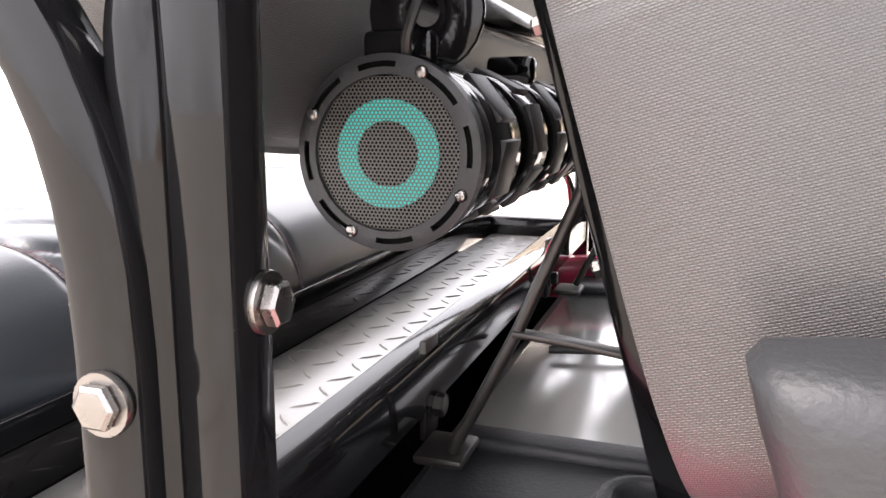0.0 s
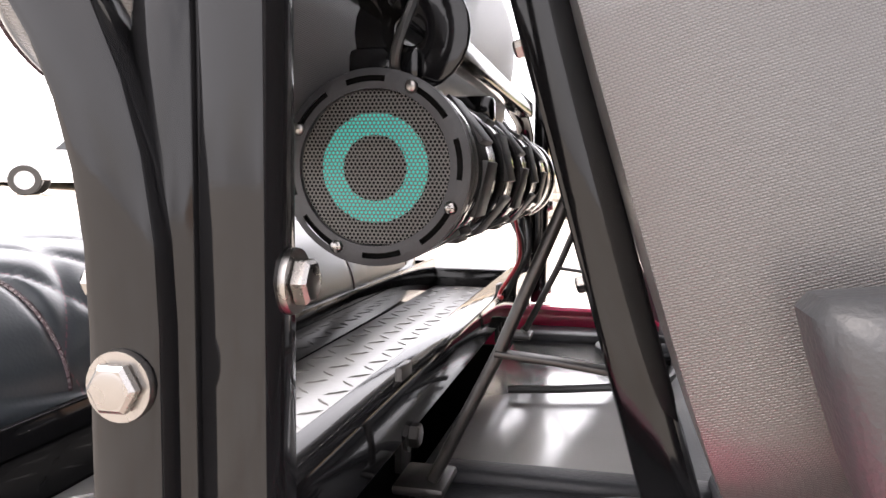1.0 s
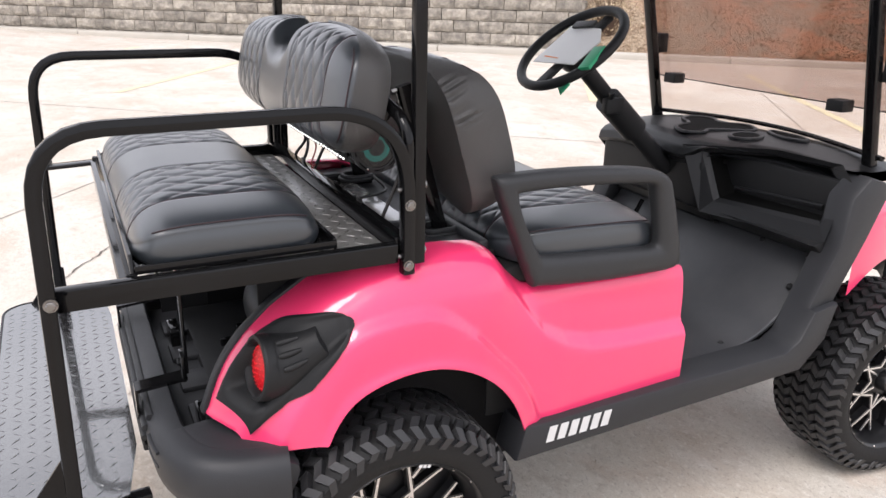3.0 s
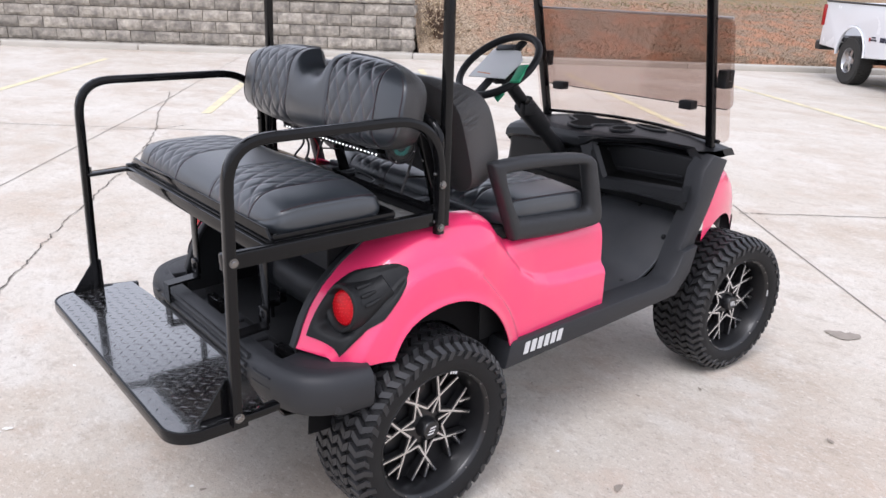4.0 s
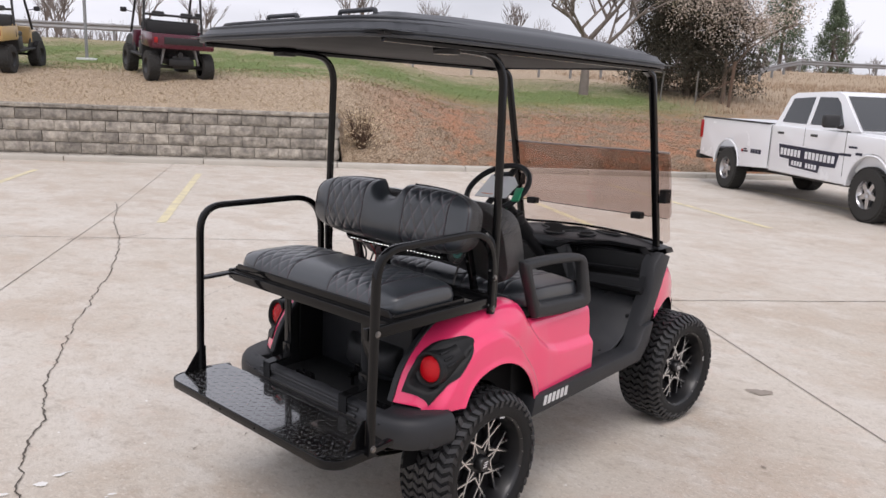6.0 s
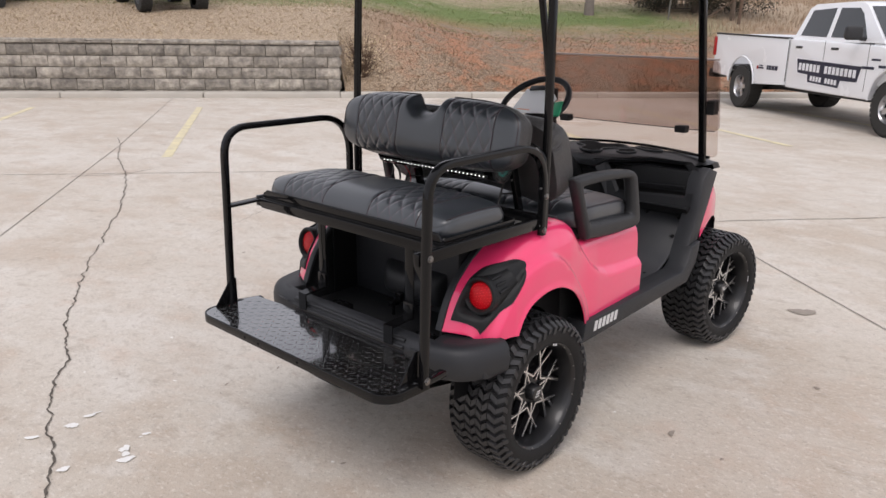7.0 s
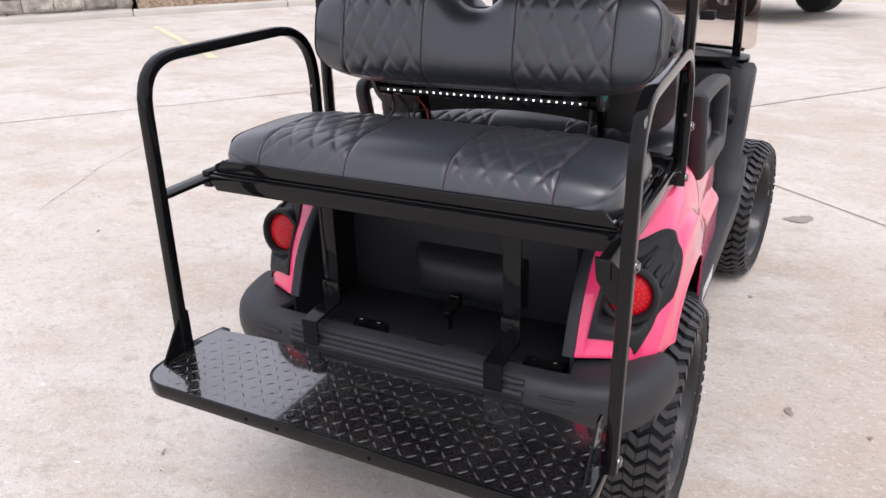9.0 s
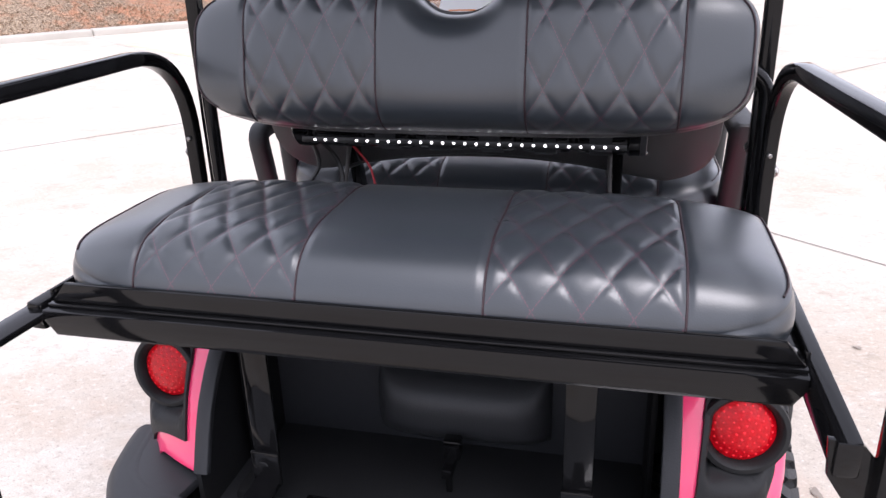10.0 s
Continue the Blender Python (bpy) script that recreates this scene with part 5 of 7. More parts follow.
part("rear_bumper", sweep(mid_line, [(-a, b) for a, b in profile][::-1], (0, 0, 1)), M_BUMPER, cart, "dark grey moulded plastic rear bumper", smooth=30)
for zz, out in ((0.571, 0.020), (0.549, 0.030), (0.526, 0.034), (0.503, 0.032)):
    part("bumper_rib", sweep([(x - out, y, zz) for x, y, z in mid_line if abs(y) < 0.31], round_rect(0.016, 0.013, 0.005, 3)), M_GREY_PLASTIC, cart)
for zz in (0.553, 0.524):
    for s in (-1, 1):
        run = [(x - 0.0290, s * abs(y), zz) for x, y, z in mid_line if 0.30 < s * y < 0.415]
        part("bumper_crease", sweep(run, round_rect(0.010, 0.006, 0.0025, 2)), M_BUMPER, cart)
both("bumper_end", prism(smooth_outline([(-0.335, 0.475), (-0.24, 0.472), (-0.205, 0.55), (-0.30, 0.566)], 4), -0.556, -0.40, "y", 0.01), M_BUMPER)
both("bumper_drop", prism(smooth_outline([(-0.30, 0.43), (-0.25, 0.425), (-0.21, 0.48), (-0.33, 0.49)], 4), -0.50, -0.40, "y", 0.008), M_BLACK_PLASTIC)
well = node("bag_well", cart, label="black plastic bag well under the rear seat")
part("floor", rbox(-0.405, -0.09, -0.40, 0.40, 0.490, 0.512, 0.006), M_BUMPER, well)
both("corner_top", prism([(-0.414, 0.385), (-0.396, 0.447), (-0.345, 0.508), (-0.225, 0.538), (-0.215, 0.374), (-0.345, 0.374)], 0.566, 0.5838, "z", 0.003), M_BUMPER, well)
for y in (-0.24, -0.08, 0.08, 0.24):
    part("floor_pad", rbox(-0.36, -0.16, y - 0.045, y + 0.045, 0.510, 0.526, 0.006), M_BUMPER, well)
part("back_wall", rbox(-0.10, -0.085, -0.37, 0.37, 0.50, 0.91, 0.004), M_BUMPER, well)
part("bulge", grid_sheet(lambda u, v: (-0.098 - 0.075 * (max(0.0, 1 - abs(2 * u - 1) ** 5) ** 0.5) * (max(0.0, 1 - abs(2 * v - 1) ** 2.6) ** 0.5), -0.178 + 0.312 * u, 0.560 + 0.135 * v), 40, 24), M_GREY_PLASTIC, well, smooth=60)
inner_edge = [(-0.345 + 0.0255 * i, soft(Z_TOP, -0.345 + 0.0255 * i) - 0.006) for i in range(11)]
both("side_wall", prism([(-0.09, 0.50), (-0.345, 0.50)] + inner_edge, -0.374, -0.366, "y"), M_BLACK_PLASTIC, well)
part("latch", joined(rbox(-0.21, -0.185, -0.036, -0.006, 0.575, 0.612, 0.004), rbox(-0.25, -0.205, -0.03, -0.012, 0.566, 0.584, 0.003), rbox(-0.235, -0.225, -0.026, -0.016, 0.51, 0.57, 0.002)), M_BLACK_STEEL, well)
for y in (0.15, -0.30):
    part("floor_bracket", joined(rbox(-0.352, -0.326, y - 0.05, y + 0.04, 0.511, 0.566, 0.002), *[moved(hex_bolt(0.007, 0.006), pose(-0.339, y + d, 0.566)) for d in (-0.03, 0.02)]), M_BLACK_STEEL, well)

# ---- deck behind the front seat, with the cups the backrest posts stand in ----
part("deck_base", rbox(0.04, 0.30, -0.40, 0.40, 0.845, 0.866, 0.006), M_BUMPER, cart)
part("deck", rbox(0.054, 0.205, -0.190, 0.305, 0.864, 0.874, 0.004), M_DECK, cart, "smooth grey plastic deck behind the front seat")
for a, b in ((-0.412, -0.176), (0.300, 0.412)):
    part("deck_moulding", joined(rbox(0.053, 0.272, a, b, 0.860, 0.880, 0.008, 3), rbox(0.060, 0.268, b - 0.030 if a < 0 else a, b if a < 0 else a + 0.03, 0.874, 0.888, 0.007, 3), rbox(0.250, 0.275, a, b, 0.866, 0.896, 0.008, 3)), M_BUMPER, cart, "black moulded plastic around the backrest posts")
cup_run = [(0.218 + a, -0.268 + b, 0.884) for a, b in round_rect(0.084, 0.058, 0.024, 6)]
both("post_cup", joined(sweep(cup_run, round_rect(0.010, 0.022, 0.004, 2), closed=True), sweep([(0.218 + (x - 0.218) * 1.14, -0.268 + (y + 0.268) * 1.18, 0.881) for x, y, z in cup_run], round_rect(0.012, 0.008, 0.003, 2), closed=True)), M_GREY_PLASTIC)
# solid block filling each cup, near-black to paint the shade inside
both("cup_pit", rbox(0.180, 0.256, -0.294, -0.242, 0.868, 0.8815, 0), M_SHADE_AND_CONE)
both("backrest_post", square_tube([(0.230, -0.262, 0.874), (0.213, -0.262, 0.930), (0.132, -0.262, 1.215)], 0.033, 0.020, 0.02), M_BLACK_STEEL, label="flat black backrest post")
for post in [o for o in cart.children if o.name.startswith("backrest_post")]:
    s = -1 if post.data.vertices[0].co.y < 0 else 1
    for z, d in ((1.205, 0.014), (1.165, 0.006), (1.030, 0.006)):
        part("bolt", moved(hex_bolt(0.0058, d, False), aim((0.1305 + (1.165 - z) * 0.286 - 0.0005, s * 0.262, z), (-0.96, 0, -0.28))), M_CHROME, post)
both("brace_rod", joined(rod([(0.158, -0.245, 1.085), (0.116, -0.250, 0.982), (0.076, -0.254, 0.900)], 0.0042, 10), moved(rod([(0, 0, 0), (0.004, 0, 0)], 0.007, 10), pose(0.154, -0.245, 1.085))), M_STEEL_ROD)
both("brace_strut", square_tube([(0.114, -0.250, 0.983), (0.150, -0.247, 0.979), (0.188, -0.246, 0.974)], 0.004, 0.012, 0, 0.001), M_STEEL_ROD, label="flat steel strut between brace and backrest post")
both("brace_foot", joined(rbox(0.052, 0.086, -0.266, -0.222, 0.892, 0.899, 0.003), rbox(0.044, 0.049, -0.230, -0.204, 0.892, 0.964, 0.001), moved(hex_bolt(0.0085, 0.010), aim((0.049, -0.217, 0.915), (1, 0, 0)))), M_STEEL_ROD)
both("back_hoop", rod([(0.046, -0.486, 0.95), (0.046, -0.486, 1.175), (0.034, -0.40, 1.205)], 0.0125, 12, 0.06), M_BLACK_STEEL, label="bent glossy black backrest tube")
part("cross_bar", square_tube([(0.056, -0.40, 1.190), (0.054, 0.40, 1.194)], 0.022, 0.022, 0, 0.004, (0, 0, 1)), M_BLACK_STEEL, cart, "square black cross bar behind the rear backrest")

# ---- armrests ----
outer = [(0.236, 1.040), (0.256, 1.060), (0.430, 1.060), (0.608, 1.046), (0.682, 1.022), (0.706, 0.975), (0.728, 0.905), (0.750, 0.825), (0.734, 0.793), (0.630, 0.790), (0.504, 0.793), (0.355, 0.806), (0.330, 0.818), (0.278, 0.938)]
inner = [(0.288, 1.012), (0.304, 1.022), (0.430, 1.022), (0.600, 1.012), (0.642, 1.004), (0.654, 0.975), (0.667, 0.921), (0.676, 0.866), (0.664, 0.853), (0.610, 0.856), (0.504, 0.862), (0.376, 0.871), (0.346, 0.884), (0.306, 0.957)]


def frame_loft(out_pts, in_pts, lo, hi):
    """A closed ring of rounded section between two outlines."""
    n, pts, faces = len(out_pts), [], []
    section = round_rect(1.0, 1.0, 0.36, 4)
    k = len(section)
    for (ox, oz), (ix, iz) in zip(out_pts, in_pts):
        for a, b in section:
            t = a + 0.5
            pts.append((ix + (ox - ix) * t, (lo + hi) / 2 + (hi - lo) * b, iz + (oz - iz) * t))
    for i in range(n):
        for j in range(k):
            faces.append((i * k + j, i * k + (j + 1) % k, ((i + 1) % n) * k + (j + 1) % k, ((i + 1) % n) * k + j))
    return pts, faces


part("armrest", frame_loft(smooth_outline(outer, 3), smooth_outline(inner, 3), -0.514, -0.462), M_GREY_PLASTIC, cart, "dark grey moulded armrest frame", smooth=45)
part("grab_loop", square_tube([(0.262, 0.490, 0.862), (0.224, 0.490, 1.020), (0.365, 0.490, 1.028), (0.385, 0.490, 0.862)], 0.034, 0.040, 0.03, 0.010), M_GREY_PLASTIC, cart, "dark grey moulded grab loop beside the driver seat", smooth=45)

# ---- floor, dash and front cowl ----
MAT_RUN = fillet([(0.775, 0, 0.474), (1.16, 0, 0.474), (1.375, 0, 0.715)], 0.16, 14)
part("floor_mat", sweep([tuple(p) for p in MAT_RUN], round_rect(0.88, 0.014, 0.004, 2), (0, 0, 1)), M_MAT, cart, "scuffed black rubber floor mat", smooth=50)
PAN_RUN = fillet([(0.74, 0, 0.462), (1.17, 0, 0.462), (1.40, 0, 0.720)], 0.13, 14)
part("floor_pan", sweep([tuple(p) for p in PAN_RUN], round_rect(0.955, 0.010, 0.004, 2), (0, 0, 1)), M_BLACK_STEEL, cart, "glossy black floor pan under the mat", smooth=50)
part("mat_trim", rbox(0.79, 1.20, -0.455, -0.440, 0.468, 0.484, 0.004), M_BLACK_STEEL, cart)
for k, (x, y, z) in enumerate(((1.355, -0.05, 0.70), (1.355, -0.24, 0.70), (1.352, -0.41, 0.697), (1.285, -0.415, 0.62), (1.05, -0.40, 0.483))):
    part("mat_clip", moved(lathe([(0.0001, 0.005), (0.006, 0.0045), (0.0095, 0.001), (0.010, 0)], 14, "z"), aim((x - (0.012 if z > 0.5 else 0), y, z + (0.004 if z > 0.5 else 0)), (-0.74, 0, 0.66) if z > 0.5 else (0, 0, 1))), M_BLACK_PLASTIC, cart, "black plastic push clip in the floor mat")
part("toe_board", rbox(1.36, 1.40, -0.47, 0.47, 0.62, 0.93, 0.01), M_BLACK_PLASTIC, cart)
both("a_pillar", prism([(1.15, 0.47), (1.195, 0.515), (1.24, 0.61), (1.315, 0.77), (1.33, 0.90), (1.39, 0.955), (1.49, 0.925), (1.42, 0.77), (1.34, 0.62), (1.30, 0.51), (1.22, 0.44)], -0.519, -0.435, "y", 0.012), M_BUMPER, label="dark grey plastic front pillar")
dash = node("dashboard", cart, label="black moulded dashboard with cup holders and glove box")
def dash_top(u, v):
    """u across from right to left, v from the lip over the top to the screen."""
    y = -0.478 + 0.956 * u
    bow = 0.060 * smoothstep(-0.10, 0.05, y) - 0.160 * smoothstep(-0.05, -0.25, y) - 0.03 * max(0.0, y / 0.478) ** 3
    prof = ((0.0, 1.345, 0.902), (0.10, 1.296, 0.904), (0.22, 1.274, 0.918), (0.36, 1.276, 0.945), (0.46, 1.296, 0.964), (0.56, 1.33, 0.974), (0.80, 1.47, 0.986), (0.93, 1.555, 0.985), (1.0, 1.575, 0.965))
    x, z = span([(q[0], q[1]) for q in prof], v), span([(q[0], q[2]) for q in prof], v)
    drop = 0.028 * (abs(y) / 0.478) ** 4
    z += smoothstep(0.03, -0.05, y) * max(0.0, 0.956 + drop - z)
    return (x - bow * (1 - v), y, z - drop)


part("upper", solid_sheet(lambda u, v: dash_top(1 - u, v), lambda u, v: tuple(Vector(dash_top(1 - u, v)) + Vector((0.03, 0, -0.03))), 40, 45), M_DASH, dash, smooth=60)
part("knee_panel", rbox(1.262, 1.40, -0.045, 0.47, 0.745, 0.915, 0.03, 4), M_BLACK_PLASTIC, dash)
MOUTH = [(1.292, -0.028, 0.932), (1.385, -0.215, 0.950), (1.395, -0.380, 0.950), (1.385, -0.425, 0.918), (1.325, -0.434, 0.818), (1.288, -0.100, 0.803)]
SURROUND = [(1.236, 0.035, 0.952), (1.366, -0.225, 0.974), (1.380, -0.430, 0.972), (1.366, -0.476, 0.935), (1.296, -0.478, 0.772), (1.250, -0.060, 0.752)]


def mouth_frame():
    """A faceted surround that slopes in to the mouth of the glove box, with the walls of the recess behind it."""
    deep = [(1.47, y * 0.97, 0.5 * z + 0.5 * 0.872) for x, y, z in MOUTH]
    lip = [tuple(Vector(a).lerp(Vector(b), 0.22) + Vector((-0.006, 0, 0))) for a, b in zip(MOUTH, SURROUND)]
    pts = SURROUND + lip + MOUTH + deep
    faces = [(k * 6 + i, k * 6 + (i + 1) % 6, (k + 1) * 6 + (i + 1) % 6, (k + 1) * 6 + i) for k in range(2) for i in range(6)]
    return pts, faces, deep


frame_pts, frame_faces, deep = mouth_frame()
part("glove_surround", (frame_pts, frame_faces), M_DASH, dash, "faceted black surround of the glove box", smooth=0)
# inner walls carry the recess's shade in their near-black colour
part("glove_box", (MOUTH + deep, [(i, (i + 1) % 6, 6 + (i + 1) % 6, 6 + i) for i in range(6)] + [tuple(range(6, 12))]), M_SHADE_AND_CONE, dash, "open glove box recess, coloured near-black for its shade", smooth=0)
part("shelf_lip", square_tube([(1.318, -0.130, 0.838), (1.352, -0.415, 0.850)], 0.016, 0.010, 0, 0.003), M_DASH, dash)
part("lower_apron", prism([(1.40, 0.70), (1.33, 0.715), (1.262, 0.765), (1.40, 0.79)], -0.472, -0.04, "y", 0.008), M_BLACK_PLASTIC, dash)
part("driver_apron", rbox(1.325, 1.40, -0.04, 0.44, 0.70, 0.752, 0.012, 3), M_BLACK_PLASTIC, dash)
part("glove_lock", lathe([(0.0001, -0.010), (0.006, -0.009), (0.008, 0)], 16, "x", (1.468, -0.21, 0.905)), M_CHROME, dash)


def dish(outline, z0, name):
    """A soft raised rim round a flat near-black sheet that paints the shade of a sunken tray."""
    run = smooth_outline(outline, 6)
    top = [(x, y, z0 + 0.04 * (x - 1.40)) for x, y in run]
    part(name, joined(sweep(top, round_rect(0.013, 0.010, 0.004, 2), closed=True)), M_GREY_PLASTIC, dash)
    n = len(top)
    pts = [(x, y, z + 0.0015) for x, y, z in top] + [(sum(q[0] for q in top) / n, sum(q[1] for q in top) / n, sum(q[2] for q in top) / n + 0.0015)]
    # flat sheet, no hollow below: the depth is only dark colour
    part(name + "_well", (pts, [(i, (i + 1) % n, n) for i in range(n)]), M_SHADE_AND_CONE, dash, smooth=0)


dish([(1.29, 0.09), (1.325, 0.165), (1.40, 0.185), (1.44, 0.255), (1.495, 0.265), (1.525, 0.20), (1.495, 0.13), (1.535, 0.05), (1.49, -0.02), (1.43, 0.025), (1.375, 0.065), (1.33, 0.045)], 0.984, "tray")
dish([(1.405 + 0.050 * math.cos(a), -0.062 + 0.046 * math.sin(a)) for a in [2 * math.pi * k / 8 for k in range(8)]], 0.983, "cup_holder")
dish([(1.530, -0.06), (1.525, -0.18), (1.495, -0.21), (1.475, -0.15), (1.495, -0.08)], 0.985, "pen_slot")
part("edge_strip", sweep(smooth_outline([(1.50, -0.46, 0.985), (1.555, -0.20, 0.995), (1.57, 0.0, 0.998), (1.555, 0.20, 0.995), (1.50, 0.46, 0.985)], 6, False), round_rect(0.016, 0.014, 0.005, 2)), M_BLACK_STEEL, dash)
part("key_switch", joined(*[moved(lathe([(0.0001, 0.010), (0.009, 0.009), (0.012, 0)], 16, "z"), aim((1.282, y, 0.86), (-1, 0, 0))) for y in (0.02, 0.07)]), M_CHROME, dash)
part("switch_plate", joined(rbox(1.272, 1.282, -0.03, 0.12, 0.80, 0.835, 0.003), *[rbox(1.266, 1.275, y, y + 0.022, 0.806, 0.829, 0.002) for y in (-0.02, 0.015, 0.05, 0.085)]), M_BLACK_PLASTIC, dash)


def cowl(u, v):
    """Front body: u along, v from one flank over the top to the other."""
    a = (v - 0.5) * math.pi
    x = 1.43 + 0.46 * u
    w = 0.485 - 0.13 * u ** 2
    top = 0.965 - 0.10 * u - 0.16 * u ** 3
    low = 0.60 + 0.10 * math.sin(math.pi * min(1, u * 1.2)) - 0.05 * u
    s = math.sin(a)
    c = max(0.0, math.cos(a))
    return (x, w * math.copysign(abs(s) ** 0.55, s), low + (top - low) * c ** 0.42)


part("front_cowl", solid_sheet(cowl, lambda u, v: tuple(Vector(cowl(u, v)) + Vector((0, 0, -0.006))), 24, 48), M_PINK, cart, "glossy pink front cowl", smooth=60)
part("front_bumper", sweep([(1.80, -0.38, 0.58), (1.88, -0.30, 0.58), (1.91, 0, 0.58), (1.88, 0.30, 0.58), (1.80, 0.38, 0.58)], round_rect(0.05, 0.09, 0.015, 2)), M_GREY_PLASTIC, cart)
both("front_light", lathe([(0.0001, 0.03), (0.03, 0.025), (0.045, 0.0)], 20, "x", (1.86, -0.26, 0.72)), M_WHITE_PAPER)

# ---- steering ----
steer = node("steering_wheel", cart, label="black three-spoke steering wheel")
wheel_pose = aim((0.848, 0.135, 1.248), (-0.62, 0, 0.78))
part("rim", moved(sweep([(0.168 * math.cos(a), 0.168 * math.sin(a), 0) for a in [2 * math.pi * i / 48 for i in range(48)]], ring(0.0145, 12), closed=True), wheel_pose), M_BLACK_PLASTIC, steer)
part("spoke", moved(joined(rbox(-0.158, 0.158, -0.020, 0.020, -0.022, -0.008, 0.006), rbox(-0.022, 0.022, -0.158, 0, -0.022, -0.008, 0.006), lathe([(0.0001, -0.004), (0.05, -0.006), (0.058, -0.02), (0.05, -0.05), (0.02, -0.06)], 28, "z")), wheel_pose @ pose(0, 0, 0, 0, 0, 90)), M_BLACK_PLASTIC, steer)
part("steering_column", joined(rod([(0.875, 0.135, 1.212), (1.02, 0.135, 1.075)], 0.026, 16), rod([(1.0, 0.135, 1.09), (1.12, 0.135, 0.985)], 0.042, 16), rod([(1.10, 0.135, 1.00), (1.33, 0.135, 0.80)], 0.030, 16)), M_BLACK_PLASTIC, cart, "black steering column")
part("column_stalk", joined(rod([(1.0, 0.12, 1.09), (0.93, 0.03, 1.13)], 0.008, 8), rbox(0.965, 1.035, 0.09, 0.12, 1.05, 1.10, 0.008)), M_BLACK_PLASTIC, cart)
for y in (0.12, 0.26):
    part("pedal_arm", rod([(1.30, y, 0.70), (1.22, y, 0.56)], 0.008, 8), M_BLACK_STEEL, cart)

# ---- windscreen, folded down over its lower half ----
def screen_at(z, y, ahead=0.0):
    return (1.50 - (z - 0.90) * 0.238 + 0.024 + ahead, y, z)


def pane(z0, z1, hw, ahead, thick=0.004, r=0.03):
    outline = []
    for cy, cz, a0 in ((hw - r, z1 - r, 0), (-hw + r, z1 - r, 90), (-hw + r, z0 + r, 180), (hw - r, z0 + r, 270)):
        for i in range(6):
            a = radians(a0 + 18 * i)
            outline.append((cy + r * math.cos(a), cz + r * math.sin(a)))
    n = len(outline)
    pts = [screen_at(z, y, ahead) for y, z in outline] + [screen_at(z, y, ahead + thick) for y, z in outline]
    return pts, [tuple(range(n - 1, -1, -1)), tuple(range(n, 2 * n))] + [(i, (i + 1) % n, n + (i + 1) % n, n + i) for i in range(n)]


# pale colour that paints the bright reflection along the screen's top edge
M_EDGE_GLINT = material("painted_edge_glint", (0.42, 0.37, 0.35), 0.2)
screen = node("windscreen", cart, label="folding smoked acrylic windscreen")
part("lower_pane", pane(0.985, 1.455, 0.50, 0.0), M_TINT_LIGHT, screen, smooth=0)
part("upper_pane", pane(1.115, 1.455, 0.50, 0.022), M_TINT, screen, smooth=0)
part("pane_edge", rod([screen_at(1.113, -0.475, 0.024), screen_at(1.113, 0.475, 0.024)], 0.0022, 6), M_BLACK_PLASTIC, screen, "dark lower edge of the folded pane")
# hinge rod coloured pale as the edge's highlight
part("hinge", rod([screen_at(1.455, -0.50, 0.012), screen_at(1.455, 0.50, 0.012)], 0.005, 8), M_EDGE_GLINT, screen)
for y in (-0.315, 0.362):
    part("clip", moved(rbox(-0.02, 0.03, -0.028, 0.028, -0.02, 0.014, 0.004), Matrix.Translation(screen_at(1.117, y))), M_BLACK_PLASTIC, screen)
both("hinge_block", moved(rbox(-0.03, 0.03, -0.02, 0.02, -0.035, 0.035, 0.006), Matrix.Translation(screen_at(1.23, -0.462, 0.03))), M_BLACK_PLASTIC, screen)
for ob in screen.children:
    if "pane" in ob.name:
        ob.visible_shadow = False

# ---- canopy ----
CX, CHX, CHY = 0.335, 0.955, 0.575


def roof(u, v, z0, z1, grow):
    a, b = 2 * u - 1, 2 * v - 1
    r = max(abs(a), abs(b))
    k = 1.0 if r < 1e-6 else (abs(a / r) ** 7 + abs(b / r) ** 7) ** (-1 / 7)
    x, y = CX + a * k * (CHX + grow), b * k * (CHY + grow)
    swell = max(0.0, 1 - r ** 9) ** 0.5
    crown = 0.022 * (1 - (a * k) ** 2) + 0.016 * (1 - (b * k) ** 2)
    ridge = 0.012 * (smoothstep(0.74, 0.80, r) * -1 + 1) + 0.010 * smoothstep(0.45, 0.52, abs(b)) * (1 - smoothstep(0.62, 0.70, abs(b))) * (1 - smoothstep(0.78, 0.86, abs(a)))
    return (x, y, z0 + (z1 - z0) * swell + (crown + ridge) * swell)


canopy = node("canopy", cart, label="dark grey moulded roof canopy")
part("shell", solid_sheet(lambda u, v: roof(u, v, 1.873, 1.912, 0), lambda u, v: tuple(Vector((CX + (2 * u - 1) * (CHX - 0.02), (2 * v - 1) * (CHY - 0.02), 1.868))), 90, 60), M_CANOPY, canopy, smooth=50)
lip = []
for i in range(64):
    u = i / 64 * 4
    side, t = int(u), 2 * (u - int(u)) - 1
    a, b = ((t, -1), (1, t), (-t, 1), (-1, -t))[side]
    k = (abs(a) ** 7 + abs(b) ** 7) ** (-1 / 7)
    lip.append((CX + a * k * CHX, b * k * CHY, 1.862))
part("rim_band", sweep(lip, [(-0.005, -0.012), (0.008, -0.012), (0.010, -0.004), (0.006, 0.0), (0.010, 0.004), (0.009, 0.012), (-0.005, 0.014)], (0, 0, 1), True), M_CANOPY, canopy, smooth=30)
for inset, z in ((0.030, 1.897), (0.075, 1.915)):
    ridge_run = [(CX + (x - CX) * (1 - inset), y * (1 - inset * 1.6), z) for x, y, _ in lip]
    part("edge_ridge", sweep(ridge_run, round_rect(0.020, 0.012, 0.005, 2), (0, 0, 1), True), M_CANOPY, canopy)
